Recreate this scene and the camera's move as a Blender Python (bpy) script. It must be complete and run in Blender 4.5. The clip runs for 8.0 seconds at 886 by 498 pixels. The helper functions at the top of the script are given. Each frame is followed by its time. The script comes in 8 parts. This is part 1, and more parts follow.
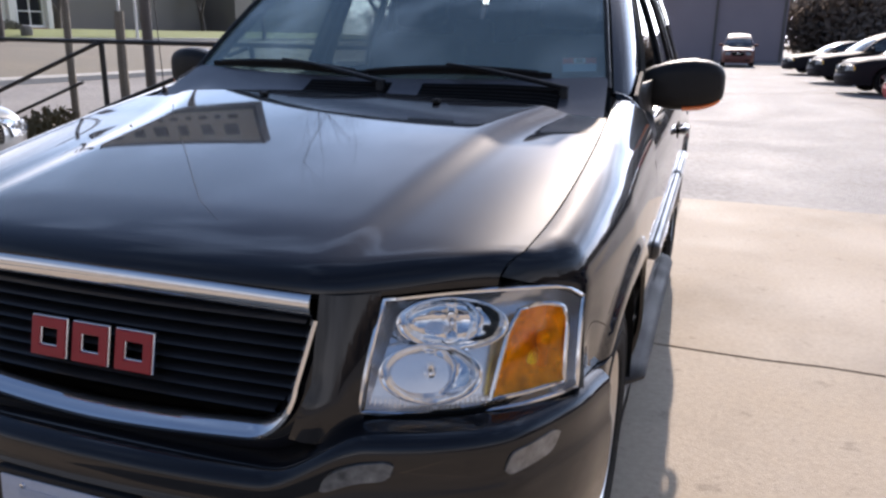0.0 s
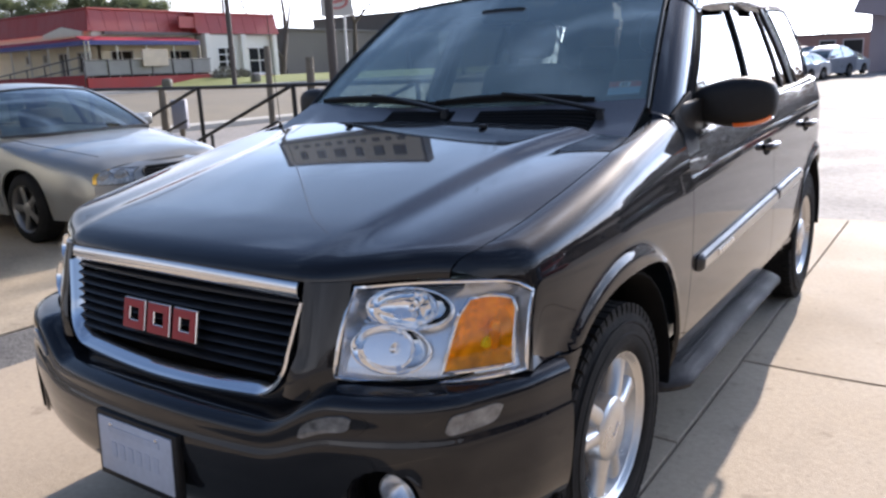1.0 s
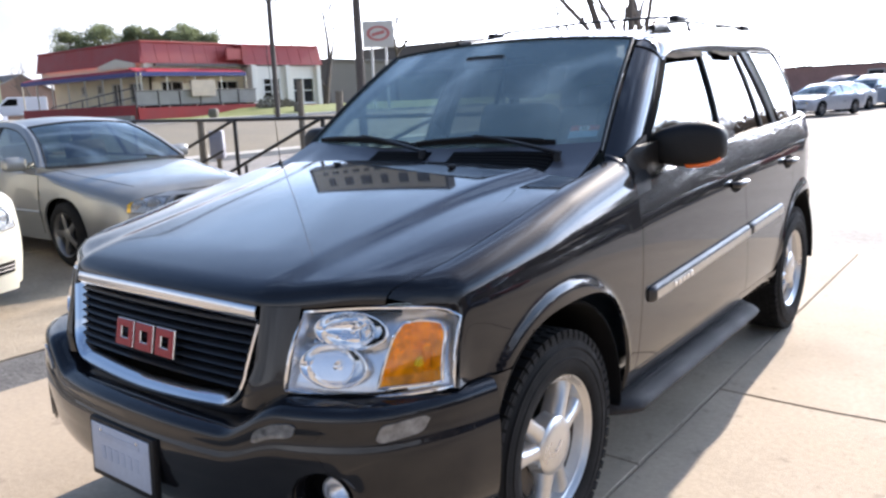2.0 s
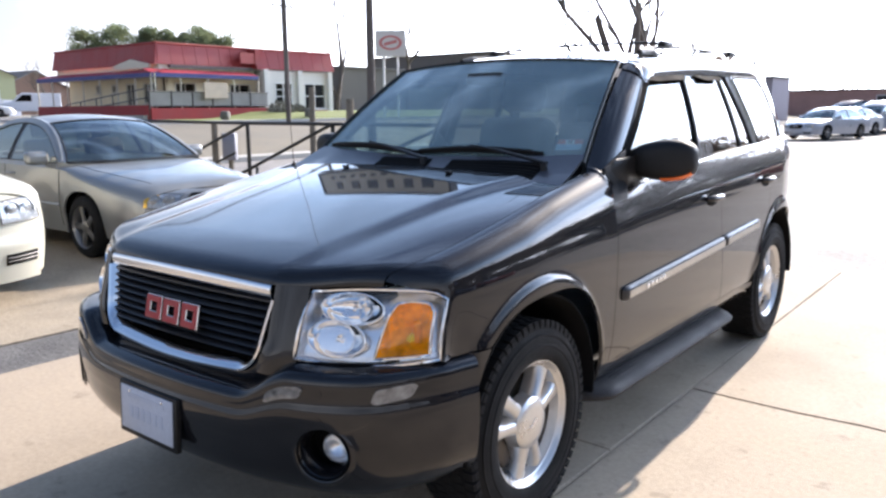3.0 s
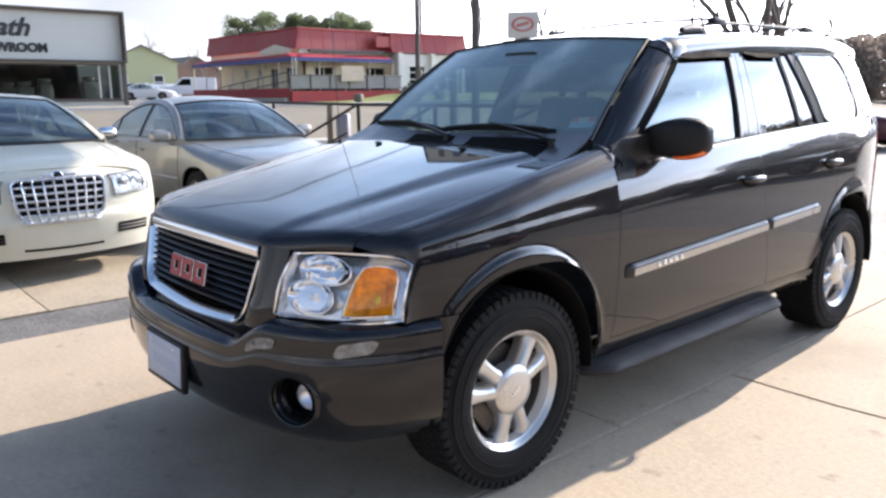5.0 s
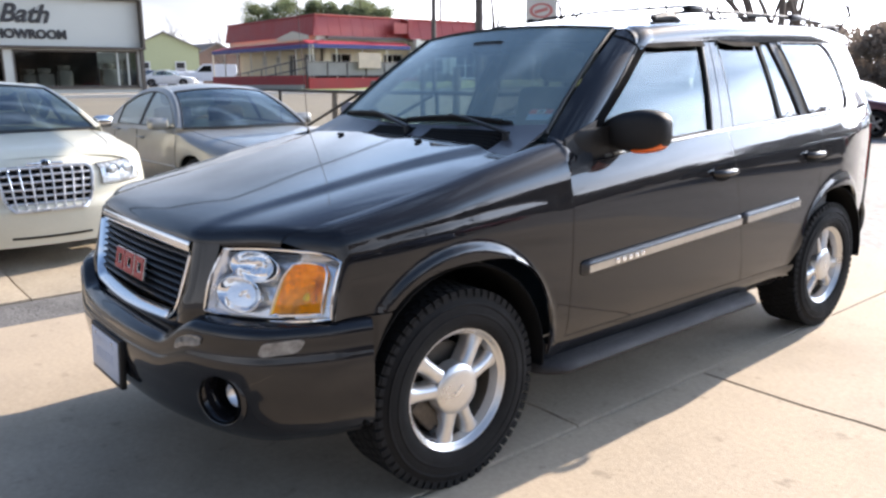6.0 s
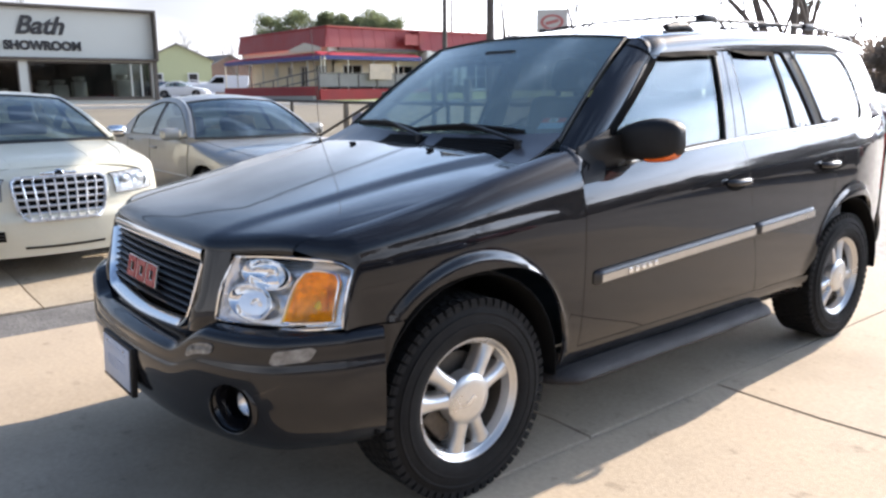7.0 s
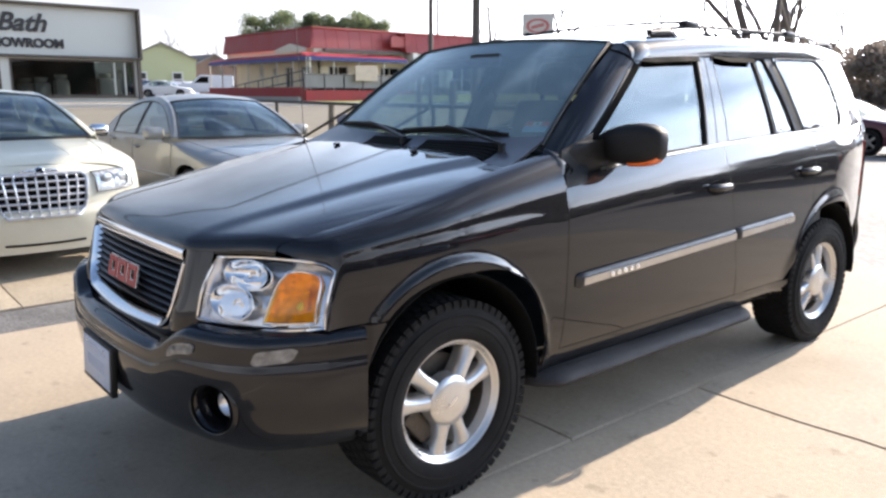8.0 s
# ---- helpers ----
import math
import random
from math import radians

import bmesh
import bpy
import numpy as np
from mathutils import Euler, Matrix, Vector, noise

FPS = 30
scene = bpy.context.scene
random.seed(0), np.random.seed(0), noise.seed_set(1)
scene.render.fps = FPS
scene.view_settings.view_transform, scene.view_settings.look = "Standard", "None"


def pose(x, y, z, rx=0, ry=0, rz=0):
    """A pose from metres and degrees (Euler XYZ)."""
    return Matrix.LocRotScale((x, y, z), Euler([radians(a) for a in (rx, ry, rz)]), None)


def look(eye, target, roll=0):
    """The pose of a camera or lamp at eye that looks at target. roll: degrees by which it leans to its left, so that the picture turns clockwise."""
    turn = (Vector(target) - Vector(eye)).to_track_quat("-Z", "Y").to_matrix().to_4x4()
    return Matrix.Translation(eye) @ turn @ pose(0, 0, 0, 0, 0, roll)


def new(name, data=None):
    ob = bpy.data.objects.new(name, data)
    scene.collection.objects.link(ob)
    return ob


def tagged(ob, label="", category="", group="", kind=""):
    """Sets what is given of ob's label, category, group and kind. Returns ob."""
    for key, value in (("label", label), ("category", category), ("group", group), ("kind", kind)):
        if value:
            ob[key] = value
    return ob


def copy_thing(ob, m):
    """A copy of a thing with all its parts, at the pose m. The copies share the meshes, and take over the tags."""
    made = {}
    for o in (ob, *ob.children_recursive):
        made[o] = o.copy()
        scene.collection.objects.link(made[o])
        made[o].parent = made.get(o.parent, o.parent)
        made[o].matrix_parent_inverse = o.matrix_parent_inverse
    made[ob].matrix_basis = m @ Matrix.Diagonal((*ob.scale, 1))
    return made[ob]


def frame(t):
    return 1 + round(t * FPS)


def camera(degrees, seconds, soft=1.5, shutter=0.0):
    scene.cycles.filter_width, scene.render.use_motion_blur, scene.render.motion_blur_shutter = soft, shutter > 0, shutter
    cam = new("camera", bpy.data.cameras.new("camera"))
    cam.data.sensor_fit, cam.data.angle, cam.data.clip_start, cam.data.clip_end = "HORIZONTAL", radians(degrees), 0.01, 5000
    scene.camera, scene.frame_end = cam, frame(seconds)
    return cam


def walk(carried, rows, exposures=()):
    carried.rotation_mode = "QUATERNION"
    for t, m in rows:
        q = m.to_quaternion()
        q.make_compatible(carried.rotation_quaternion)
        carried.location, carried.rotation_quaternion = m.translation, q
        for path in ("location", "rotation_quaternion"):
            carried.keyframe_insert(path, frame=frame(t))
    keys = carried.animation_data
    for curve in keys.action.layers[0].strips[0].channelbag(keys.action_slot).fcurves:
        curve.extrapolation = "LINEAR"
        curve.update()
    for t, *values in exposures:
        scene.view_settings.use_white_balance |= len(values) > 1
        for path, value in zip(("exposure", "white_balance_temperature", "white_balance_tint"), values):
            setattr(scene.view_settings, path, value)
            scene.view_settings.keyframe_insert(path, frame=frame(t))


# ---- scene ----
cam = camera(60.0, 8.0, soft=2.6)
PATH = [
    (0, (1.102, -1.909, 1.403), (0.465, -0.091, 0.868), 0.9),
    (0.5, (1.394, -1.938, 1.42), (0.504, -0.211, 0.945), 0.8),
    (1, (1.679, -1.95, 1.411), (0.567, -0.351, 0.953), -2.4),
    (1.5, (1.887, -1.919, 1.448), (0.692, -0.369, 1.036), -3.5),
    (3, (2.248, -2.207, 1.469), (1.028, -0.663, 1.111), -0.4),
    (3.5, (2.418, -2.222, 1.459), (1.163, -0.717, 1.058), -0.6),
    (4, (2.634, -2.189, 1.452), (1.286, -0.761, 1.07), 1.1),
    (4.5, (2.667, -2.106, 1.442), (1.241, -0.755, 1.065), 0.2),
    (6, (2.861, -1.694, 1.461), (1.358, -0.446, 1.031), -0.5),
    (6.5, (2.859, -1.681, 1.445), (1.36, -0.421, 1.04), 0.0),
    (7, (2.849, -1.692, 1.451), (1.325, -0.461, 1.049), -0.5),
    (7.5, (2.843, -1.699, 1.451), (1.308, -0.479, 1.054), -0.2),
    (8, (2.858, -1.693, 1.451), (1.359, -0.43, 1.055), 0.2),
]
EXPOSURES = [(0, 0.42, 6700, 20), (0.5, 0.44, 6650, 20), (1, 0.70, 6600, 18), (1.5, 1.00, 6600, 16), (3, 1.06, 6600, 16), (8, 1.12, 6950, 15)]
walk(cam, [(t, look(eye, target, roll)) for t, eye, target, roll in PATH], EXPOSURES)

# ---- sky and sun: a low winter sun almost straight behind the SUV ----
SUN_ELEVATION, SUN_PLAN = radians(27), radians(-3.0)
SUN_WAY = Vector((-math.sin(SUN_PLAN) * math.cos(SUN_ELEVATION), -math.cos(SUN_PLAN) * math.cos(SUN_ELEVATION), -math.sin(SUN_ELEVATION)))
world = bpy.data.worlds.new("sky")
scene.world = world
world.use_nodes = True
wn, wl = world.node_tree.nodes, world.node_tree.links
sky = wn.new("ShaderNodeTexSky")
sky.sky_type, sky.sun_disc = "NISHITA", False
sky.sun_elevation = SUN_ELEVATION
sky.sun_rotation = math.atan2(-SUN_WAY.x, -SUN_WAY.y)
sky.air_density, sky.dust_density, sky.ozone_density = 1.0, 0.15, 3.0
# thin high cloud spread over the sky
coord = wn.new("ShaderNodeTexCoord")
mapping = wn.new("ShaderNodeMapping")
mapping.inputs["Scale"].default_value = (1.0, 1.6, 3.5)
clouds = wn.new("ShaderNodeTexNoise")
clouds.inputs["Scale"].default_value = 2.2
clouds.inputs["Detail"].default_value = 6
ramp = wn.new("ShaderNodeValToRGB")
ramp.color_ramp.elements[0].position, ramp.color_ramp.elements[1].position = 0.48, 0.66
cloudmix = wn.new("ShaderNodeMixRGB")
cloudmix.inputs["Color2"].default_value = (15.0, 16.0, 17.6, 1)
fac = wn.new("ShaderNodeMath")
fac.operation = "MULTIPLY"
fac.inputs[1].default_value = 0.30
wl.new(coord.outputs["Generated"], mapping.inputs["Vector"])
wl.new(mapping.outputs["Vector"], clouds.inputs["Vector"])
wl.new(clouds.outputs["Fac"], ramp.inputs["Fac"])
wl.new(ramp.outputs["Color"], fac.inputs[0])
# white haze towards the horizon
parts = wn.new("ShaderNodeSeparateXYZ")
haze = wn.new("ShaderNodeMapRange")
haze.interpolation_type = "SMOOTHSTEP"
haze.inputs["From Min"].default_value, haze.inputs["From Max"].default_value = 0.22, 0.62
haze.inputs["To Min"].default_value, haze.inputs["To Max"].default_value = 0.95, 0.0
most = wn.new("ShaderNodeMath")
most.operation = "MAXIMUM"
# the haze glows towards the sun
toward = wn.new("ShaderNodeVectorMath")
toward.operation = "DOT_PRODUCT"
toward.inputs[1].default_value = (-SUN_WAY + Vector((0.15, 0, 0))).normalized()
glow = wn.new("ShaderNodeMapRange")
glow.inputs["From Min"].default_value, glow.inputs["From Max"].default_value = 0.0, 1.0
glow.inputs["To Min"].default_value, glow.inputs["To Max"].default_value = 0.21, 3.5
tinted = wn.new("ShaderNodeVectorMath")
tinted.operation = "SCALE"
whiten = wn.new("ShaderNodeMixRGB")
whiten.inputs["Color1"].default_value, whiten.inputs["Color2"].default_value = (24.0, 25.8, 28.5, 1), (7.6, 11.2, 16.6, 1)
rise = wn.new("ShaderNodeMapRange")
rise.inputs["From Min"].default_value, rise.inputs["From Max"].default_value = 0.05, 0.34
wl.new(parts.outputs["Z"], rise.inputs["Value"])
wl.new(rise.outputs["Result"], whiten.inputs["Fac"])
wl.new(whiten.outputs["Color"], tinted.inputs[0])
wl.new(coord.outputs["Generated"], toward.inputs[0])
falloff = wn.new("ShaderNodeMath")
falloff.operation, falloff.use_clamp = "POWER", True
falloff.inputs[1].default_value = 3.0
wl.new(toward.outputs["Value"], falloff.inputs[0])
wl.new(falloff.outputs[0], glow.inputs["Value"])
veil, shade = wn.new("ShaderNodeMapRange"), wn.new("ShaderNodeMath")
veil.inputs["From Min"].default_value, veil.inputs["From Max"].default_value = 0.36, 0.64
veil.inputs["To Min"].default_value, veil.inputs["To Max"].default_value = 0.70, 1.34
shade.operation = "MULTIPLY"
wl.new(clouds.outputs["Fac"], veil.inputs["Value"])
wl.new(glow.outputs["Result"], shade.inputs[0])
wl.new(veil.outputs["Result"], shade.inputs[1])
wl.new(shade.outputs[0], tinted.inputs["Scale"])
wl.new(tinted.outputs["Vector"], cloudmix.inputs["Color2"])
wl.new(coord.outputs["Generated"], parts.inputs["Vector"])
wl.new(parts.outputs["Z"], haze.inputs["Value"])
wl.new(haze.outputs["Result"], most.inputs[0])
wl.new(fac.outputs[0], most.inputs[1])
wl.new(most.outputs[0], cloudmix.inputs["Fac"])
wl.new(sky.outputs["Color"], cloudmix.inputs["Color1"])
# bright aureole round the sun, broken by the cloud
near_sun, aureole, lit, patchy = wn.new("ShaderNodeMath"), wn.new("ShaderNodeMath"), wn.new("ShaderNodeVectorMath"), wn.new("ShaderNodeMapRange")
near_sun.operation, aureole.operation, lit.operation = "POWER", "MULTIPLY", "MULTIPLY_ADD"
near_sun.inputs[1].default_value = 18.0
patchy.inputs["From Min"].default_value, patchy.inputs["From Max"].default_value = 0.35, 0.65
patchy.inputs["To Min"].default_value, patchy.inputs["To Max"].default_value = 7.0, 24.0
lit.inputs[0].default_value = (1.0, 0.98, 0.94)
wl.new(toward.outputs["Value"], near_sun.inputs[0])
near_sun.use_clamp = True
wl.new(clouds.outputs["Fac"], patchy.inputs["Value"])
wl.new(near_sun.outputs[0], aureole.inputs[0])
wl.new(patchy.outputs["Result"], aureole.inputs[1])
wl.new(aureole.outputs[0], lit.inputs[1])
wl.new(cloudmix.outputs["Color"], lit.inputs[2])
wl.new(lit.outputs["Vector"], wn["Background"].inputs["Color"])
wn["Background"].inputs["Strength"].default_value = 0.102

sun = new("sun", bpy.data.lights.new("sun", "SUN"))
sun.data.energy, sun.data.angle, sun.data.color = 4.7, radians(0.6), (1.0, 0.92, 0.80)
sun.matrix_world = look((0, 0, 30), Vector((0, 0, 30)) + SUN_WAY)
scene.view_settings.exposure = 0.0


# ---- materials ----
def mat(name, col, rough=0.5, metal=0.0, coat=0.0, vary=0.12, scale=6.0, fine=60.0, bump=0.0, bscale=80.0, rvary=0.08, spec=0.5, island=0.0, emit=0.0, stain=0.0):
    m = bpy.data.materials.new(name)
    m.use_nodes = True
    n, l = m.node_tree.nodes, m.node_tree.links
    b = n["Principled BSDF"]
    b.inputs["Metallic"].default_value = metal
    b.inputs["Coat Weight"].default_value = coat
    b.inputs["Coat Roughness"].default_value = 0.03
    b.inputs["Specular IOR Level"].default_value = spec
    tc = n.new("ShaderNodeTexCoord")
    big, small = n.new("ShaderNodeTexNoise"), n.new("ShaderNodeTexNoise")
    big.inputs["Scale"].default_value, big.inputs["Detail"].default_value = scale, 5
    small.inputs["Scale"].default_value, small.inputs["Detail"].default_value = fine, 3
    l.new(tc.outputs["Object"], big.inputs["Vector"])
    l.new(tc.outputs["Object"], small.inputs["Vector"])
    add = n.new("ShaderNodeMath")
    add.operation = "ADD"
    l.new(big.outputs["Fac"], add.inputs[0])
    l.new(small.outputs["Fac"], add.inputs[1])
    span = n.new("ShaderNodeMapRange")
    span.inputs["From Min"].default_value, span.inputs["From Max"].default_value = 0.6, 1.4
    span.inputs["To Min"].default_value, span.inputs["To Max"].default_value = 1 - vary, 1 + vary
    l.new(add.outputs[0], span.inputs["Value"])
    value = span.outputs["Result"]
    if island:
        info = n.new("ShaderNodeObjectInfo")
        r = n.new("ShaderNodeMapRange")
        r.inputs["To Min"].default_value, r.inputs["To Max"].default_value = 1 - island, 1 + island
        l.new(info.outputs["Random"], r.inputs["Value"])
        times = n.new("ShaderNodeMath")
        times.operation = "MULTIPLY"
        l.new(value, times.inputs[0])
        l.new(r.outputs["Result"], times.inputs[1])
        value = times.outputs[0]
    if stain:
        # broad weathered patches and small dark spots
        for sc, det, lo, hi, amount in ((0.45, 8, 0.48, 0.66, stain), (7.0, 5, 0.62, 0.70, stain * 0.9), (38.0, 3, 0.64, 0.72, stain * 0.8)):
            t = n.new("ShaderNodeTexNoise")
            t.inputs["Scale"].default_value, t.inputs["Detail"].default_value = sc, det
            t.inputs["Roughness"].default_value = 0.62
            r = n.new("ShaderNodeMapRange")
            r.inputs["From Min"].default_value, r.inputs["From Max"].default_value = lo, hi
            r.inputs["To Min"].default_value, r.inputs["To Max"].default_value = 1.0, 1.0 - amount
            times = n.new("ShaderNodeMath")
            times.operation = "MULTIPLY"
            l.new(tc.outputs["Object"], t.inputs["Vector"])
            l.new(t.outputs["Fac"], r.inputs["Value"])
            l.new(value, times.inputs[0])
            l.new(r.outputs["Result"], times.inputs[1])
            value = times.outputs[0]
    mix = n.new("ShaderNodeVectorMath")
    mix.operation = "SCALE"
    mix.inputs[0].default_value = col
    l.new(value, mix.inputs["Scale"])
    l.new(mix.outputs["Vector"], b.inputs["Base Color"])
    rr = n.new("ShaderNodeMapRange")
    rr.inputs["From Min"].default_value, rr.inputs["From Max"].default_value = 0.3, 0.7
    rr.inputs["To Min"].default_value, rr.inputs["To Max"].default_value = max(0.0, rough - rvary), min(1.0, rough + rvary)
    l.new(big.outputs["Fac"], rr.inputs["Value"])
    l.new(rr.outputs["Result"], b.inputs["Roughness"])
    if bump:
        t = n.new("ShaderNodeTexNoise")
        t.inputs["Scale"].default_value, t.inputs["Detail"].default_value = bscale, 4
        l.new(tc.outputs["Object"], t.inputs["Vector"])
        bp = n.new("ShaderNodeBump")
        bp.inputs["Strength"].default_value, bp.inputs["Distance"].default_value = bump, 0.01
        l.new(t.outputs["Fac"], bp.inputs["Height"])
        l.new(bp.outputs["Normal"], b.inputs["Normal"])
    if emit:
        b.inputs["Emission Color"].default_value = (*col, 1)
        b.inputs["Emission Strength"].default_value = emit
    return m


def glass_mat(name, tint, face=0.045, rough=0.0, sheen_share=0.0):
    """Glass: tinted and clear, with a mirror share that grows towards grazing angles. face: the share seen straight on."""
    m = bpy.data.materials.new(name)
    m.use_nodes = True
    n, l = m.node_tree.nodes, m.node_tree.links
    clear, shine, lw, mixer = n.new("ShaderNodeBsdfTransparent"), n.new("ShaderNodeBsdfGlossy"), n.new("ShaderNodeLayerWeight"), n.new("ShaderNodeMixShader")
    clear.inputs["Color"].default_value = (*tint, 1)
    shine.inputs["Roughness"].default_value = rough
    lw.inputs["Blend"].default_value = 0.5
    power, span = n.new("ShaderNodeMath"), n.new("ShaderNodeMapRange")
    power.operation = "POWER"
    power.inputs[1].default_value = 4.0
    span.inputs["To Min"].default_value, span.inputs["To Max"].default_value = face, 0.9
    l.new(lw.outputs["Facing"], power.inputs[0])
    l.new(power.outputs[0], span.inputs["Value"])
    l.new(span.outputs["Result"], mixer.inputs[0])
    l.new(clear.outputs["BSDF"], mixer.inputs[1])
    l.new(shine.outputs["BSDF"], mixer.inputs[2])
    last = mixer
    if sheen_share:
        # uneven teal veil: reflected sky brightness put into a diffuse colour
        sheen, sheen_noise, share, last = n.new("ShaderNodeBsdfDiffuse"), n.new("ShaderNodeTexNoise"), n.new("ShaderNodeMapRange"), n.new("ShaderNodeMixShader")
        sheen.inputs["Color"].default_value = (0.44, 0.60, 0.58, 1)
        sheen_noise.inputs["Scale"].default_value, sheen_noise.inputs["Detail"].default_value = 3.0, 6
        share.inputs["To Min"].default_value, share.inputs["To Max"].default_value = sheen_share * 0.6, sheen_share * 1.4
        l.new(sheen_noise.outputs["Fac"], share.inputs["Value"])
        l.new(share.outputs["Result"], last.inputs[0])
        l.new(mixer.outputs["Shader"], last.inputs[1])
        l.new(sheen.outputs["BSDF"], last.inputs[2])
    l.new(last.outputs["Shader"], n["Material Output"].inputs["Surface"])
    return m


def leaf_mat(name, col, vary=0.4, scale=0.5):
    """Leaves: half scattered back, half let through."""
    m = mat(name, col, 0.9, vary=vary, scale=scale, fine=3.0)
    n, l = m.node_tree.nodes, m.node_tree.links
    through_leaf, mixer = n.new("ShaderNodeBsdfTranslucent"), n.new("ShaderNodeMixShader")
    b = n["Principled BSDF"]
    l.new(b.inputs["Base Color"].links[0].from_socket, through_leaf.inputs["Color"])
    mixer.inputs[0].default_value = 0.45
    l.new(b.outputs["BSDF"], mixer.inputs[1])
    l.new(through_leaf.outputs["BSDF"], mixer.inputs[2])
    l.new(mixer.outputs["Shader"], n["Material Output"].inputs["Surface"])
    return m


PAINT = mat("charcoal_paint", (0.0078, 0.0077, 0.0092), 0.42, 0.0, 1.0, vary=0.25, scale=1.5, fine=900, rvary=0.05, spec=0.035)
PLASTIC = mat("black_plastic", (0.011, 0.0105, 0.0105), 0.5, spec=0.3, vary=0.2, bump=0.15, bscale=600)
COWL_GREY = mat("cowl_grey", (0.050, 0.050, 0.058), 0.42, coat=0.3, vary=0.2, scale=5, fine=90)
TRIM_GREY = mat("grey_trim", (0.018, 0.018, 0.020), 0.45, coat=0.25, vary=0.15)
RUBBER = mat("tyre_rubber", (0.0068, 0.0064, 0.0062), 0.85, spec=0.3, vary=0.3, scale=12, bump=0.2, bscale=300)
CHROME = mat("chrome", (0.82, 0.83, 0.85), 0.10, 1.0, vary=0.03, rvary=0.03)
ALLOY = mat("silver_alloy", (0.66, 0.645, 0.62), 0.32, 0.80, vary=0.06, scale=8)
REFLECTOR = mat("lamp_reflector", (0.95, 0.96, 0.98), 0.24, 0.75, vary=0.03, rvary=0.08)
BOWL = mat("lamp_bowl", (0.93, 0.94, 0.95), 0.06, 1.0, vary=0.03, rvary=0.04, bump=0.35, bscale=14)
STEP_PAD = mat("dusty_step_pad", (0.22, 0.20, 0.18), 0.8, vary=0.3, scale=20)
STRIP = mat("dull_bright_strip", (0.50, 0.47, 0.42), 0.34, 0.8, vary=0.12, scale=14)
STEP = mat("step_plastic", (0.036, 0.034, 0.035), 0.62, vary=0.3, scale=9, bump=0.4, bscale=200, spec=0.25)
MARKER = mat("marker_lens", (0.17, 0.165, 0.155), 0.2, coat=1.0, vary=0.6, scale=26, fine=60)
# near-black for seams and trim; in hollows it paints in the deep shade
DARK = mat("black_and_hollow_shade", (0.004, 0.004, 0.004), 0.9, vary=0.2, spec=0.1)
SEAT = mat("grey_cloth", (0.055, 0.052, 0.05), 0.9, vary=0.2, bump=0.3, bscale=300)
DASH = mat("dash_plastic", (0.018, 0.019, 0.021), 0.65, vary=0.15, bump=0.2, bscale=400)
# windscreen carries a painted teal veil for the sky's sheen
GLASS = glass_mat("clear_glass", (0.82, 0.90, 0.885), face=0.13, sheen_share=0.13)
SIDE_GLASS = glass_mat("side_glass", (0.70, 0.77, 0.77), face=0.05)
PRIVACY = glass_mat("privacy_glass", (0.42, 0.44, 0.44), face=0.06)
LENS = glass_mat("lamp_lens", (0.97, 0.97, 0.97), face=0.03)
AMBER = mat("amber_lens", (0.92, 0.50, 0.05), 0.25, 0.35, coat=0.5, vary=0.6, scale=16, fine=45, bump=0.5, bscale=30, spec=0.3)
AMBER_GLASS = glass_mat("amber_glass", (1.0, 0.72, 0.10), face=0.03)
AMBER_SIDE = mat("amber_marker", (0.85, 0.14, 0.01), 0.2, coat=1.0, vary=0.1)
RED_LENS = mat("red_lens", (0.45, 0.01, 0.012), 0.15, coat=1.0, vary=0.1)
BADGE_RED = mat("badge_red", (0.34, 0.006, 0.016), 0.4, coat=0.12, vary=0.08)
WHITE_PLATE = mat("plate_white", (0.50, 0.53, 0.60), 0.45, vary=0.10)
PLATE_BLUE = mat("plate_blue", (0.455, 0.495, 0.58), 0.45, vary=0.1)
STICKER_RED = mat("sticker_red", (0.62, 0.10, 0.05), 0.6)
STICKER_BLUE = mat("sticker_blue", (0.35, 0.50, 0.66), 0.6)
PAPER = mat("paper_white", (0.75, 0.75, 0.73), 0.7, vary=0.05)
BRAKE_AND_BARREL = mat("brake_and_shaded_barrel", (0.10, 0.085, 0.07), 0.5, 0.6, vary=0.3)


# ---- mesh tools ----
def bm_new():
    return bmesh.new()


def part(name, bm, material, parent, label="", smooth=True, thick=0.0, bevel=0.0, kind="", crisp=True):
    me = bpy.data.meshes.new(name)
    if smooth:
        for f in bm.faces:
            f.smooth = True
    bm.to_mesh(me)
    bm.free()
    me.materials.append(material)
    ob = new(name, me)
    ob.parent = parent
    if thick:
        s = ob.modifiers.new("thickness", "SOLIDIFY")
        s.thickness, s.offset = thick, -1
        if smooth and crisp:
            e = ob.modifiers.new("crisp", "EDGE_SPLIT")
            e.split_angle = radians(40)
    if bevel:
        b = ob.modifiers.new("edges", "BEVEL")
        b.width, b.segments, b.limit_method, b.angle_limit = bevel, 2, "ANGLE", radians(40)
    if label or kind:
        tagged(ob, label, kind=kind)
    if smooth and not thick:
        me.set_sharp_from_angle(angle=radians(38))
    return ob


def thing(name, label, category, at=None, group="", kind=""):
    ob = new(name)
    ob.matrix_world = at if at is not None else Matrix.Identity(4)
    return tagged(ob, label, category, group, kind)


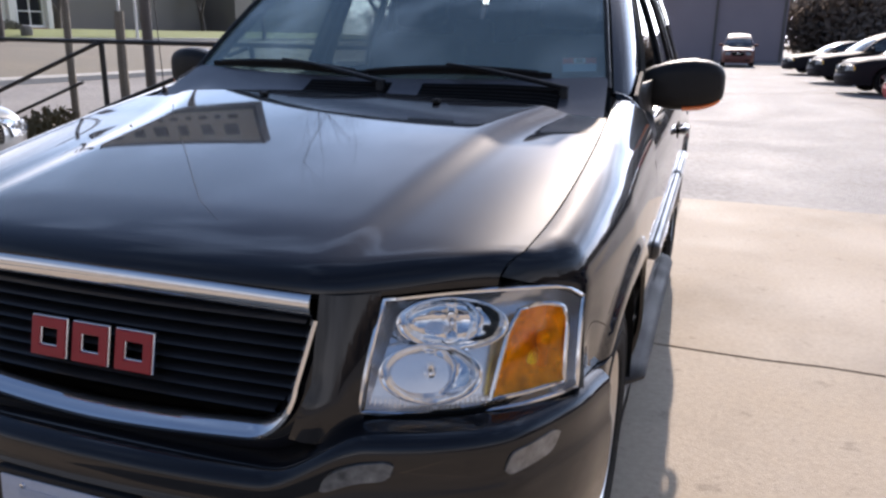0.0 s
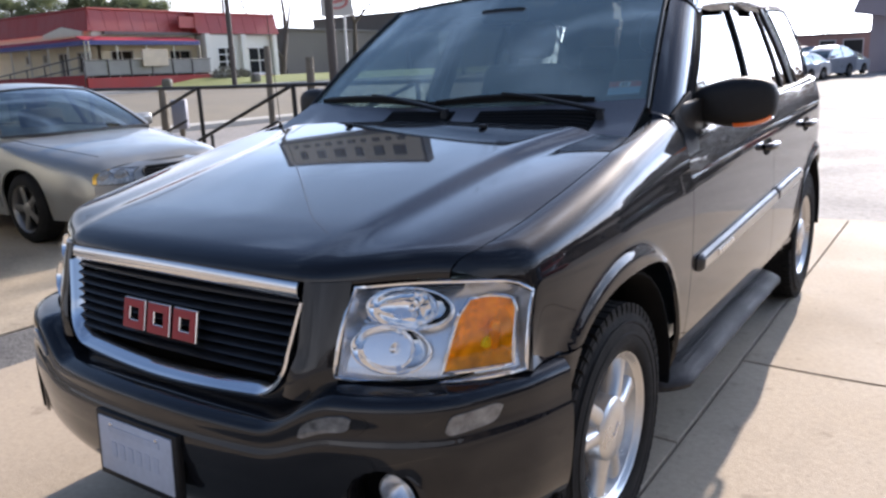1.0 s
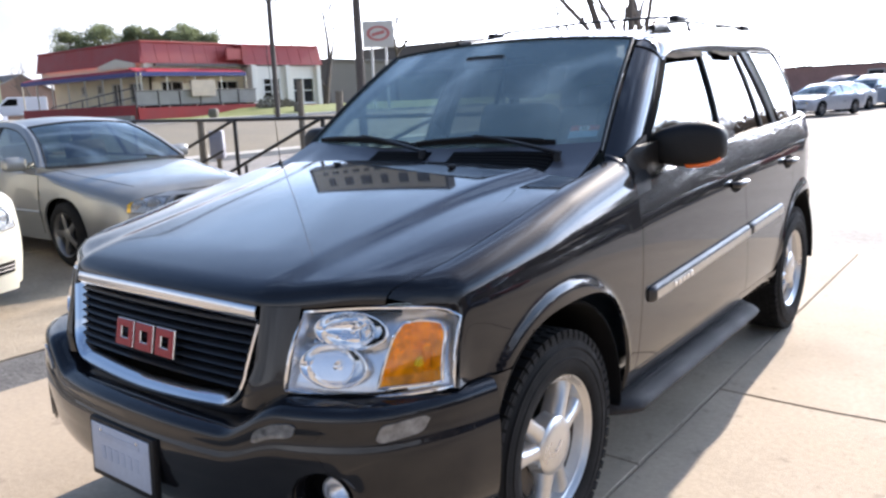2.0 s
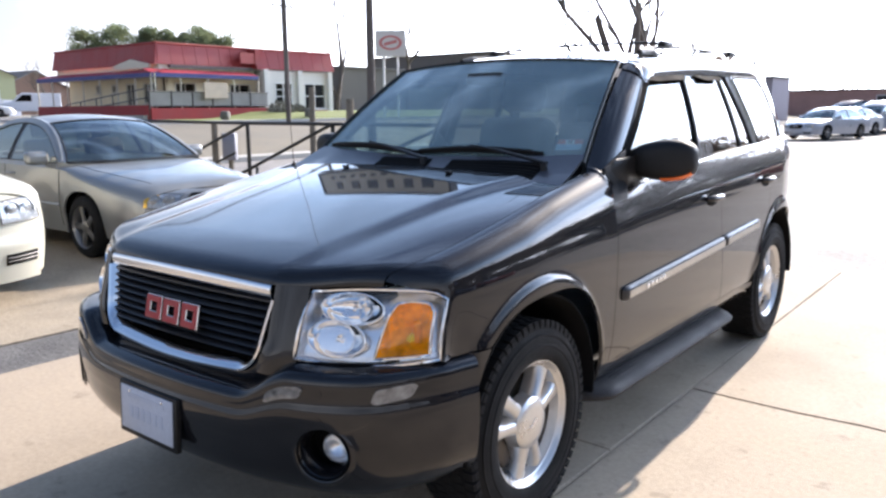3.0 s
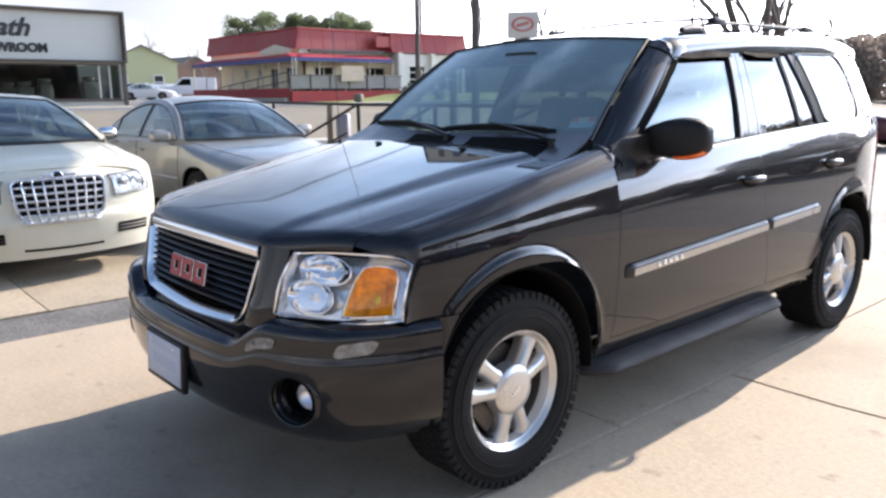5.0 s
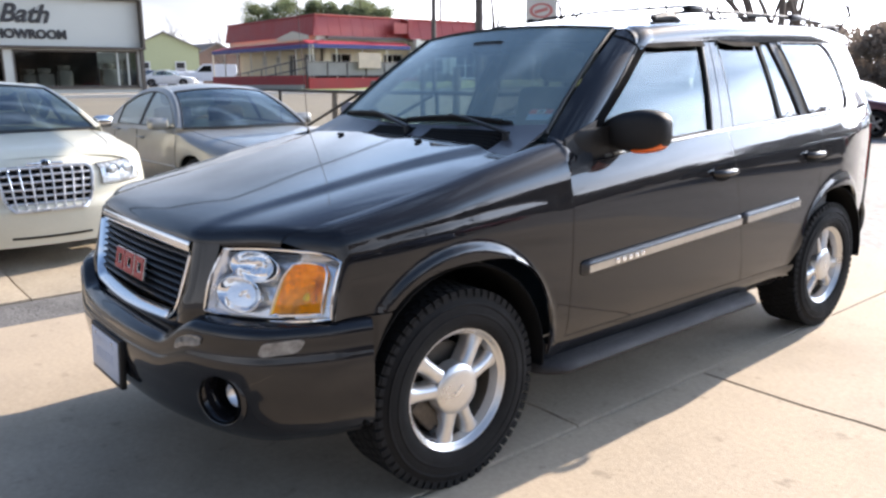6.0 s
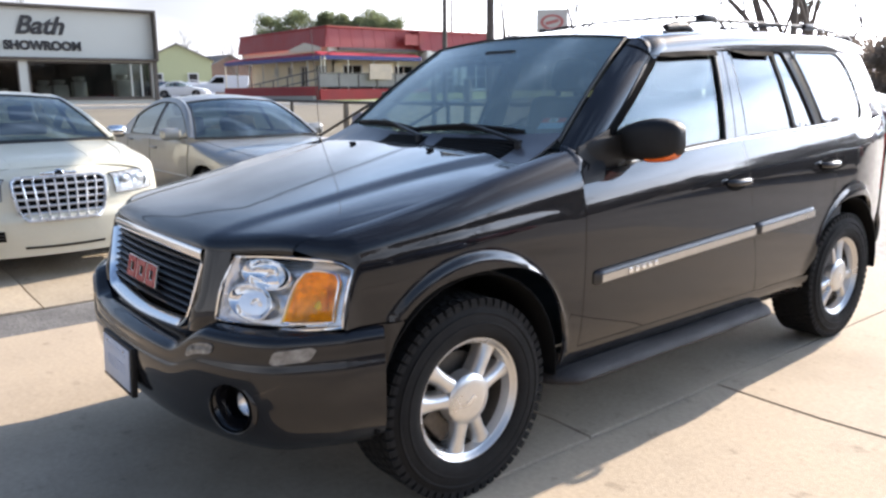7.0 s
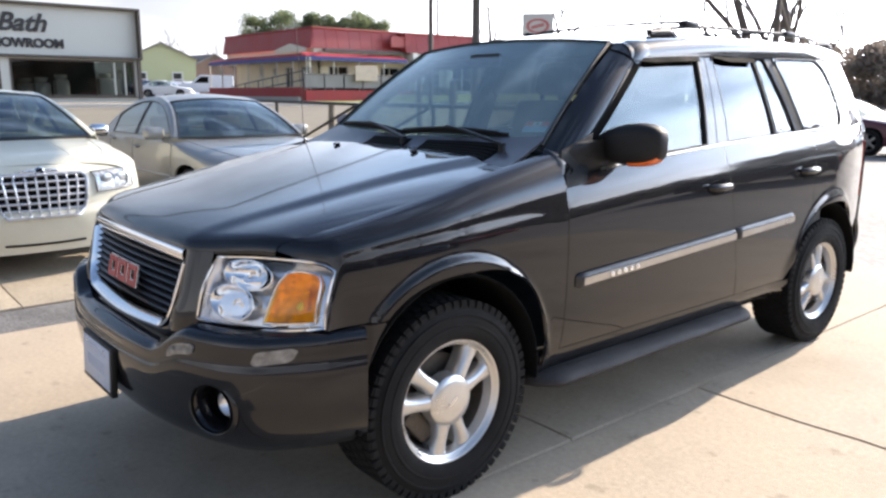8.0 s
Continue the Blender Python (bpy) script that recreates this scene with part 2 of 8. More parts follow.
def grid(bm, f, us, vs, out=None):
    """A sheet of quads through f(u, v); out: a point that its front looks away from."""
    rows = [[bm.verts.new(f(u, v)) for v in vs] for u in us]
    faces = []
    for i in range(len(us) - 1):
        for j in range(len(vs) - 1):
            q = [rows[i][j], rows[i + 1][j], rows[i + 1][j + 1], rows[i][j + 1]]
            if len({tuple(round(c, 6) for c in v.co) for v in q}) > 2:
                faces.append(bm.faces.new(q))
    if out is not None:
        total = 0.0
        for fc in faces:
            fc.normal_update()
            total += fc.normal.dot(fc.calc_center_median() - Vector(out)) * fc.calc_area()
        if total < 0:
            for fc in faces:
                fc.normal_flip()
    return faces


def lin(a, b, n):
    return [a + (b - a) * i / n for i in range(n + 1)]


def curve(pts, x):
    """Smooth interpolation through (x, y) points."""
    if x <= pts[0][0]:
        return pts[0][1]
    for i in range(len(pts) - 1):
        x0, y0 = pts[i]
        x1, y1 = pts[i + 1]
        if x <= x1:
            h = x1 - x0
            m0 = (y1 - pts[i - 1][1]) / (x1 - pts[i - 1][0]) if i else (y1 - y0) / h
            m1 = (pts[i + 2][1] - y0) / (pts[i + 2][0] - x0) if i + 2 < len(pts) else (y1 - y0) / h
            t = (x - x0) / h
            return (2 * t**3 - 3 * t**2 + 1) * y0 + (t**3 - 2 * t**2 + t) * h * m0 + (3 * t**2 - 2 * t**3) * y1 + (t**3 - t**2) * h * m1
    return pts[-1][1]


def box(bm, c, s, m=None, bevel=0.0, seg=2):
    made = bmesh.ops.create_cube(bm, size=1.0, matrix=(m or Matrix.Identity(4)) @ Matrix.Translation(c) @ Matrix.Diagonal((*s, 1)))
    if bevel:
        edges = {e for v in made["verts"] for e in v.link_edges}
        bmesh.ops.bevel(bm, geom=list(edges), offset=bevel, segments=seg, affect="EDGES", profile=0.5)


def lathe(bm, profile, n, m, a0=0.0, a1=2 * math.pi):
    """Turns (radius, height) about the z axis of m."""
    full = abs(a1 - a0 - 2 * math.pi) < 1e-6
    rings = []
    for i in range(n if full else n + 1):
        a = a0 + (a1 - a0) * i / n
        rings.append([bm.verts.new(m @ Vector((r * math.cos(a), r * math.sin(a), h))) for r, h in profile])
    k = len(rings)
    for i in range(k if full else k - 1):
        for j in range(len(profile) - 1):
            q = [rings[i][j], rings[(i + 1) % k][j], rings[(i + 1) % k][j + 1], rings[i][j + 1]]
            bm.faces.new(q)


def tube(bm, pts, r, n=8, flat=1.0, up=(0, 0, 1), close=False):
    pts = [Vector(p) for p in pts]
    rings = []
    for i, p in enumerate(pts):
        a = pts[i - 1] if i or close else p
        b = pts[(i + 1) % len(pts)] if i + 1 < len(pts) or close else p
        t = (b - a).normalized()
        s = t.cross(Vector(up))
        s = s.normalized() if s.length > 1e-4 else Vector((1, 0, 0))
        w = s.cross(t)
        rr = r[i] if isinstance(r, (list, tuple)) else r
        rings.append([bm.verts.new(p + s * (rr * math.cos(2 * math.pi * k / n)) + w * (rr * flat * math.sin(2 * math.pi * k / n))) for k in range(n)])
    for i in range(len(rings) if close else len(rings) - 1):
        nx = rings[(i + 1) % len(rings)]
        for k in range(n):
            bm.faces.new([rings[i][k], rings[i][(k + 1) % n], nx[(k + 1) % n], nx[k]])
    if not close:
        bm.faces.new(rings[0][::-1])
        bm.faces.new(rings[-1])


def prism(bm, outline, f, depth):
    """A slab with that outline: f(a, b, d) maps it into space, d from 0 to depth."""
    top = [bm.verts.new(f(a, b, depth)) for a, b in outline]
    low = [bm.verts.new(f(a, b, 0)) for a, b in outline]
    bm.faces.new(top)
    bm.faces.new(low[::-1])
    k = len(outline)
    for i in range(k):
        bm.faces.new([low[i], low[(i + 1) % k], top[(i + 1) % k], top[i]])
    bmesh.ops.recalc_face_normals(bm, faces=bm.faces)


def patch(bm, corners, f, nu=6, nv=6, out=None, bow=0.0):
    """Bilinear patch between four (a, b) corners, mapped by f."""
    (a0, b0), (a1, b1), (a2, b2), (a3, b3) = corners
    def g(u, v):
        a = (a0 * (1 - u) + a1 * u) * (1 - v) + (a3 * (1 - u) + a2 * u) * v
        b = (b0 * (1 - u) + b1 * u) * (1 - v) + (b3 * (1 - u) + b2 * u) * v
        return f(a, b + bow * 4 * u * (1 - u) * v)
    grid(bm, g, lin(0, 1, nu), lin(0, 1, nv), out)


# ======== ground ========
def ground_z(x, y=0.0):
    """The lot is level; the street on one side lies about a metre higher."""
    return curve([(-400, 1.6), (-80, 1.12), (-45, 1.10), (-32, 1.09), (-24, 1.0), (-18, 0.78), (-14, 0.45), (-11, 0.16), (-8.5, 0.03), (-6.5, 0.0), (-3, 0.0), (0, 0), (40, 0.0), (80, 0.3), (400, 1.5)], x)


CONCRETE = mat("concrete", (0.40, 0.325, 0.240), 0.85, vary=0.16, scale=1.3, fine=40, bump=0.25, bscale=120, island=0.05, stain=0.30)
OLD_CONCRETE = mat("old_concrete", (0.385, 0.318, 0.232), 0.9, vary=0.25, scale=2.0, fine=30, bump=0.5, bscale=60, island=0.08, stain=0.30)
ASPHALT = mat("weathered_asphalt", (0.27, 0.25, 0.23), 0.85, vary=0.45, scale=0.9, fine=18, bump=0.9, bscale=35, stain=0.25)
DARK_ASPHALT = mat("dark_asphalt", (0.13, 0.125, 0.12), 0.9, vary=0.5, scale=3, fine=45, bump=1.0, bscale=50, stain=0.35)
ROAD = mat("road_asphalt", (0.175, 0.150, 0.108), 0.9, vary=0.25, scale=0.6, fine=20, bump=0.3, bscale=40)
GRASS = mat("winter_grass", (0.17, 0.20, 0.055), 0.95, vary=0.35, scale=1.5, fine=30, bump=0.6, bscale=30)
TAN_ASPHALT = mat("tan_asphalt", (0.22, 0.185, 0.14), 0.9, vary=0.35, scale=0.8, fine=20, bump=0.4, bscale=40, stain=0.25)
KERB = mat("kerb_concrete", (0.42, 0.40, 0.36), 0.85, vary=0.15)


def sheet(name, x0, x1, y0, y1, lift, material, label, nx=24, ny=8, category="ground", thick=0.0):
    bm = bm_new()
    grid(bm, lambda u, v: (u, v, ground_z(u, v) + lift), lin(x0, x1, nx), lin(y0, y1, ny), (0, 0, -100))
    ob = part(name, bm, material, None, thick=thick)
    return tagged(ob, label, category, kind="structure")


bm = bm_new()
gx = [-3000, -1500, -700, -400, -200, -120, -80, -60, -45, -38, -30, -26, -22, -18, -14, -12, -9.5, -8, -6.5, -5, -3.4] + lin(-2.5, 8, 14) + [10, 12, 16, 22, 30, 60, 120, 300, 800, 3000]
gy = [-3000, -800, -300, -120, -60, -30, -15] + lin(-8, 8, 10) + [12, 18, 25, 35, 50, 70, 100, 150, 300, 800, 3000]
grid(bm, lambda u, v: (u, v, ground_z(u, v) - 0.03), gx, gy, (0, 0, -100))
tagged(part("ground", bm, ASPHALT, None), "weathered pale asphalt lot", "ground", kind="structure")


def slabs(name, xs, ys, material, label, seed, crack=0.0):
    """Concrete slabs with open joints; some joints wander as cracks do."""
    rnd = random.Random(seed)
    top = new(name)
    tagged(top, label, "pavement", kind="structure")
    for i in range(len(xs) - 1):
        for j in range(len(ys[i]) - 1):
            x0, x1, y0, y1 = xs[i] + 0.005, xs[i + 1] - 0.005, ys[i][j] + 0.004, ys[i][j + 1] - 0.004
            n = 14
            low = [(x0 + (x1 - x0) * k / n, y0 + crack * (noise.noise((xs[i] * 3.1 + k * 0.45, ys[i][j] * 7.7, seed)) + 0.35 * noise.noise((k * 1.7, ys[i][j] * 3.3, seed)))) for k in range(n + 1)]
            high = [(x0 + (x1 - x0) * k / n, y1 + crack * (noise.noise((xs[i] * 3.1 + k * 0.45, ys[i][j + 1] * 7.7, seed)) + 0.35 * noise.noise((k * 1.7, ys[i][j + 1] * 3.3, seed)))) for k in range(n, -1, -1)]
            outline = low + high
            dz = rnd.uniform(-0.002, 0.002)
            bm = bm_new()
            k = len(outline)
            cx, cy = (x0 + x1) / 2, (y0 + y1) / 2
            def ring(shrink, z):
                return [bm.verts.new((a + math.copysign(min(shrink, abs(cx - a)), cx - a), b + math.copysign(shrink, cy - b), ground_z(a, b) + z + dz)) for a, b in outline]
            r0, r1, r2 = ring(0, -0.06), ring(0, -0.006), ring(0.003, 0.0)
            for a, b in ((r0, r1), (r1, r2)):
                for q in range(k):
                    bm.faces.new([a[q], a[(q + 1) % k], b[(q + 1) % k], b[q]])
            half = n + 1
            for q in range(n):
                bm.faces.new([r2[q], r2[q + 1], r2[k - 2 - q], r2[k - 1 - q]])
            bmesh.ops.recalc_face_normals(bm, faces=bm.faces)
            part("slab", bm, material, top, smooth=False)
    return top


slabs("concrete_pavement", [-2.34, 0.872, 4.6, 8.4], [[-9.0, -5.6, -2.2, 0.70, 5.35], [-9.0, -5.5, -1.9, 1.66, 5.35], [-9.0, -5.5, -1.9, 1.66, 5.35]], CONCRETE, "pale sunlit concrete slabs with cracks", 3, 0.035)
slabs("old_pavement", [-10.4, -6.6, -2.92], [[-9, -4.6, -0.6, 3.4, 7.2], [-9, -4.6, -0.6, 3.4, 7.2]], OLD_CONCRETE, "rough tan concrete beside the gutter", 5, 0.05)
sheet("asphalt_strip", -2.91, -2.35, -9, 5.3, -0.012, DARK_ASPHALT, "dark asphalt strip between two slabs", 6, 20)


# ======== the dark SUV: x to its left side, y to its rear, origin on the ground under the front axle ========
SIDE = [(0.36, 0.885), (0.44, 0.912), (0.52, 0.930), (0.66, 0.942), (0.80, 0.947), (0.90, 0.947), (0.97, 0.9445), (0.995, 0.9425), (1.010, 0.9400), (1.022, 0.9368), (1.04, 0.9312), (1.08, 0.9180), (1.13, 0.9000), (1.18, 0.8815), (1.26, 0.8510)]
TAPER = [(-0.62, 0.115), (-0.5, 0.058), (-0.4, 0.036), (-0.3, 0.022), (-0.15, 0.008), (0.0, 0.0), (2.85, 0.0), (3.02, 0.014), (3.20, 0.047), (3.36, 0.090), (3.53, 0.140), (3.7, 0.195), (3.9, 0.270)]
WHEEL_Y = (0.0, 2.87)


def arch_z(y, yc=0.03, a=0.425, zc=0.40, b=0.452):
    """Height of the wheel opening over the ground at y, or None outside it."""
    d = abs(y - yc) / a
    return zc + b * (1 - d**2.6) ** (1 / 2.6) if d < 1 else None


def flare(y, z):
    """The opening's lip stands a little proud of the side."""
    best = 0.0
    for yc in WHEEL_Y:
        r = math.hypot((y - yc) / 0.46, (z - 0.42) / 0.475)
        k = max(0.0, min(1.0, (1.055 - r) / 0.07))
        best = max(best, k * k * (3 - 2 * k) if z > 0.35 else 0.0)
    return 0.015 * best


def side_x(y, z):
    rise = curve([(-0.6, -0.075), (0.43, 0.0), (1.3, 0.066), (3.0, 0.15), (3.9, 0.17)], y) * max(0.0, min(1.0, (z - 0.80) / 0.15))
    return curve(SIDE, z - rise) - curve(TAPER, y) + flare(y, z)


def belt_z(y):
    return curve([(0.5, 1.125), (0.77, 1.150), (1.31, 1.190), (1.78, 1.217), (2.35, 1.242), (2.95, 1.264), (3.9, 1.28)], y)


def glass_x(y, z):
    d = z - 1.17
    return 0.884 - 0.24 * d - 0.24 * d * abs(d) - curve([(0.4, 0.03), (1.0, 0.0), (2.85, 0.0), (3.02, 0.012), (3.2, 0.038), (3.4, 0.082), (3.6, 0.13), (3.8, 0.18)], y)


def hood_z(x, y):
    top = curve([(-0.82, 0.955), (-0.78, 0.982), (-0.72, 1.008), (-0.60, 1.040), (-0.5, 1.060), (-0.4, 1.079), (-0.1, 1.136), (0.2, 1.192), (0.42, 1.233), (0.6, 1.266)], y)
    w = curve([(-0.75, 0.475), (-0.4, 0.505), (0.0, 0.545), (0.2, 0.595), (0.40, 0.690)], y)
    a = abs(x)
    step = max(0.0, min(1.0, (a - w + 0.055) / 0.11))
    step = step**3 * (step * (6 * step - 15) + 10)
    fall = 0.016 * (a / 0.8) ** 2 + step * (0.007 + 0.009 * max(0.0, min(1.0, (y + 0.7) / 0.8)))
    edge = 0.032 * max(0.0, (a - 0.60) / 0.22) ** 2.2 * max(0.0, min(1.0, (0.15 - y) / 0.8))
    return top - fall - edge


def seam_x(y):
    """Where the hood meets the wing."""
    return curve([(-0.66, 0.752), (-0.60, 0.770), (-0.53, 0.785), (-0.3, 0.806), (0.1, 0.815), (0.35, 0.808), (0.60, 0.80)], y)


def plan_y(x):
    """Front of the bumper from above."""
    return curve([(0, -0.925), (0.2, -0.919), (0.4, -0.897), (0.6, -0.848), (0.74, -0.785), (0.83, -0.712), (0.89, -0.610), (0.932, -0.51), (0.960, -0.40)], abs(x))


def suv_wheel(parent, x, y, s, turn=0.0):
    """A wheel at that axle end; s = 1 for the left side of the vehicle."""
    m = Matrix.Translation((x, y, 0.372)) @ pose(0, 0, 0, 0, 90 * s, 0) @ pose(0, 0, 0, 0, 0, turn)
    hub = new("road_wheel")
    hub.parent = parent
    bm = bm_new()
    R = 0.372
    prof = [(0.222, -0.105), (0.232, -0.118), (0.262, -0.126), (0.305, -0.124), (0.345, -0.112), (0.360, -0.098), (0.366, -0.06), (0.368, 0), (0.366, 0.06), (0.360, 0.098), (0.345, 0.112), (0.305, 0.124), (0.262, 0.126), (0.232, 0.118), (0.222, 0.105)]
    lathe(bm, prof, 72, m)
    t = part("tyre", bm, RUBBER, hub, "black all-terrain tyre with a blocky tread")
    bm = bm_new()
    for i in range(60):
        for k, h in enumerate((-0.092, -0.045, 0.0, 0.045, 0.092)):
            a = 2 * math.pi * (i + 0.5 * (k % 2)) / 60
            box(bm, (0.3655, 0, h), (0.010, 0.028, 0.038), m @ pose(0, 0, 0, 0, 0, math.degrees(a)))
        a = 2 * math.pi * i / 60
        for h in (-0.111, 0.111):
            box(bm, (0.350, 0, h * 0.985), (0.022, 0.026, 0.009), m @ pose(0, 0, 0, 0, 0, math.degrees(a)))
    part("tread", bm, RUBBER, t, kind="stuff", smooth=False)
    for r, h in ((0.318, 0.1225), (0.282, 0.1255)):
        bm = bm_new()
        lathe(bm, [(r - 0.006, h - 0.002), (r - 0.003, h + 0.002), (r + 0.003, h + 0.002), (r + 0.006, h - 0.002)], 60, m)
        part("sidewall_rib", bm, RUBBER, t)
    # rim: outer lip and barrel; the barrel's dark colour paints the shade behind the spokes
    bm = bm_new()
    lathe(bm, [(0.200, -0.10), (0.192, -0.06), (0.190, 0.04), (0.196, 0.060)], 64, m)
    part("barrel", bm, BRAKE_AND_BARREL, hub)
    bm = bm_new()
    lathe(bm, [(0.196, 0.058), (0.203, 0.080), (0.207, 0.094), (0.214, 0.098), (0.218, 0.106), (0.226, 0.113), (0.233, 0.113), (0.237, 0.103)], 64, m)
    rim = part("rim", bm, ALLOY, hub, "bright silver alloy wheel with three pairs of spokes")
    for k in range(3):
        for d in (-18, 18):
            bm = bm_new()
            a = 57 + 120 * k + d
            mm = m @ pose(0, 0, 0, 0, 0, a)
            def spoke(u, v):
                r = 0.078 + 0.130 * u
                w = (0.037 - 0.007 * math.sin(math.pi * u)) * (1 + 0.25 * u**4)
                ang = math.pi * v
                hgt = 0.086 - 0.012 * u + 0.016 * math.sin(ang) - 0.05 * (1 - abs(math.sin(ang))) ** 2
                return mm @ Vector((r, -w * math.cos(ang), hgt))
            grid(bm, spoke, lin(0, 1, 8), lin(0, 1, 10))
            bmesh.ops.recalc_face_normals(bm, faces=bm.faces)
            part("spoke", bm, ALLOY, rim, thick=0.012)
    bm = bm_new()
    lathe(bm, [(0.0, 0.114), (0.06, 0.112), (0.086, 0.107), (0.094, 0.099), (0.096, 0.07), (0.10, 0.05)], 40, m)
    part("hub_cap", bm, ALLOY, rim, "round silver hub cap")
    bm = bm_new()
    box(bm, (0.0, 0.0, 0.1145), (0.045, 0.014, 0.003), m @ pose(0, 0, 0, 0, 0, 0), bevel=0.001)
    part("hub_emblem", bm, CHROME, rim)
    bm = bm_new()
    lathe(bm, [(0.0, 0.020), (0.07, 0.020), (0.07, 0.012), (0.155, 0.012), (0.155, -0.01), (0.0, -0.01)], 48, m)
    part("brake_disc", bm, BRAKE_AND_BARREL, hub)
    bm = bm_new()
    box(bm, (0.0, 0.135, 0.02), (0.14, 0.07, 0.06), m @ pose(0, 0, 0, 0, 0, -90 * s), bevel=0.012)
    part("brake_caliper", bm, BRAKE_AND_BARREL, hub)
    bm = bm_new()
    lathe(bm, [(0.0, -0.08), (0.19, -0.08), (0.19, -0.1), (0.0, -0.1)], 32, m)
    # added disc, its near-black colour standing for shade inside the wheel
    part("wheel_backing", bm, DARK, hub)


def suv():
    car = thing("suv", "dark charcoal mid-size SUV with chrome grille surround on concrete", "car")

    # ---- hood, rolled down in front to the chrome bar and the lamps ----
    def front_edge(x):
        """Where the hood's front edge ends, just over the chrome bar and the lamps."""
        a = abs(x)
        y = curve([(0, -0.786), (0.25, -0.780), (0.45, -0.766), (0.50, -0.748), (0.568, -0.712), (0.66, -0.662), (0.75, -0.598), (0.80, -0.560)], a)
        z = curve([(0, 0.966), (0.3, 0.963), (0.45, 0.958), (0.50, 0.953), (0.568, 0.951), (0.66, 0.959), (0.75, 0.958), (0.80, 0.951)], a)
        return Vector((x, y, z))
    def hood(u, v):
        if u < 0:
            x = v * 0.752
            end = front_edge(x)
            y0 = end.y + 0.085 - 0.02 * abs(v)
            x0 = v * (seam_x(y0) - 0.002)
            p0 = Vector((x0, y0, hood_z(x0, y0)))
            back = Vector((x0, y0 + 0.02, hood_z(x0, y0 + 0.02)))
            p1 = p0 + (p0 - back) * (0.070 / 0.02)
            p1.x = end.x
            p1.y = max(p1.y, end.y - 0.004)
            t = -u
            return p0 * (1 - t) ** 2 + p1 * (2 * t * (1 - t)) + end * t**2
        x = v * 0.752
        y0, y1 = front_edge(x).y + 0.085 - 0.02 * abs(v), 0.375 - 0.05 * v * v
        y = y0 + (y1 - y0) * u
        x = v * (seam_x(y) - 0.002)
        return Vector((x, y, hood_z(x, y)))
    bm = bm_new()
    grid(bm, hood, lin(-1, 0, 12)[:-1] + lin(0, 1, 28), lin(-1, 1, 72), (0, 0, 0))
    hd = part("hood", bm, PAINT, car, "dark charcoal hood with a raised centre", thick=0.02)
    bm = bm_new()
    grid(bm, lambda u, v: front_edge(u) + Vector((0, 0.016 + 0.05 * v, -0.004 - 0.02 * v)), lin(-0.75, 0.75, 40), lin(0, 1, 3), (0, 0, 0.5))
    part("hood_seal", bm, DARK, hd, thick=0.01)

    # ---- chrome bar along the hood, grille and its U-shaped surround ----
    def grille_y(x, z):
        return -0.768 - 0.055 * (0.95 - z) / 0.24 + 0.018 * (x / 0.45) ** 2
    bm = bm_new()
    def bar(u, v):
        x = v * 0.452
        a = -0.5 + 3.6 * u
        y = grille_y(x, 0.95) - 0.006 - 0.016 * math.sin(a)
        return (x, y, 0.942 + 0.024 * math.cos(a) - 0.008 * (x / 0.45) ** 2)
    grid(bm, bar, lin(0, 1, 8), lin(-1, 1, 40), (0, -0.70, 0.945))
    part("grille_bar", bm, CHROME, car, "polished chrome bar along the hood edge", thick=0.006)

    bm = bm_new()
    path = []
    for i in range(9):
        path.append((0.453 - 0.028 * i / 8, 0.915 - 0.122 * i / 8))
    for i in range(1, 11):
        a = math.pi / 2 * i / 10
        path.append((0.425 - 0.075 * (1 - math.cos(a)) - 0.006 * i / 10, 0.793 - 0.090 * math.sin(a)))
    for i in range(1, 13):
        path.append((path[18][0] * (1 - i / 12), 0.703 - 0.012 * math.sin(math.pi / 2 * i / 12)))
    whole = path + [(-x, z) for x, z in path[-2::-1]]
    sect = [(-0.019, -0.050), (-0.018, -0.022), (-0.014, -0.010), (0.006, 0.013), (0.011, 0.017), (0.016, 0.014), (0.019, 0.004), (0.019, -0.050)]
    rings = []
    for i, (x, z) in enumerate(whole):
        a, b = whole[max(0, i - 1)], whole[min(len(whole) - 1, i + 1)]
        t = Vector((b[0] - a[0], b[1] - a[1])).normalized()
        n = Vector((t.y, -t.x))
        wide = 1.15 + 0.30 * (1 - abs(x) / 0.45)
        ring = []
        for du, dv in sect:
            if du < 0:
                du *= 0.30 + 0.25 * abs(x) / 0.45
            px, pz = x - n.x * du * wide, z - n.y * du * wide
            ring.append(bm.verts.new((px, grille_y(px, pz) - 0.004 - dv, pz)))
        rings.append(ring)
    for i in range(len(rings) - 1):
        for k in range(len(sect)):
            q = [rings[i][k], rings[i][(k + 1) % len(sect)], rings[i + 1][(k + 1) % len(sect)], rings[i + 1][k]]
            bm.faces.new(q)
    bm.faces.new(rings[0])
    bm.faces.new(rings[-1])
    bmesh.ops.recalc_face_normals(bm, faces=bm.faces)
    part("grille_surround", bm, CHROME, car, "polished chrome U-shaped grille surround")

    bm = bm_new()
    rows_ = []
    for i, (x, z) in enumerate(whole):
        a, b = whole[max(0, i - 1)], whole[min(len(whole) - 1, i + 1)]
        t = Vector((b[0] - a[0], b[1] - a[1])).normalized()
        rows_.append([bm.verts.new((x - t.y * d, grille_y(x - t.y * d, z + t.x * d) + dy, z + t.x * d)) for d, dy in ((0.017, 0.020), (0.024, 0.000), (0.036, 0.002), (0.060, 0.020), (0.085, 0.050))])
    for i in range(len(rows_) - 1):
        for k in range(4):
            bm.faces.new([rows_[i][k], rows_[i][k + 1], rows_[i + 1][k + 1], rows_[i + 1][k]])
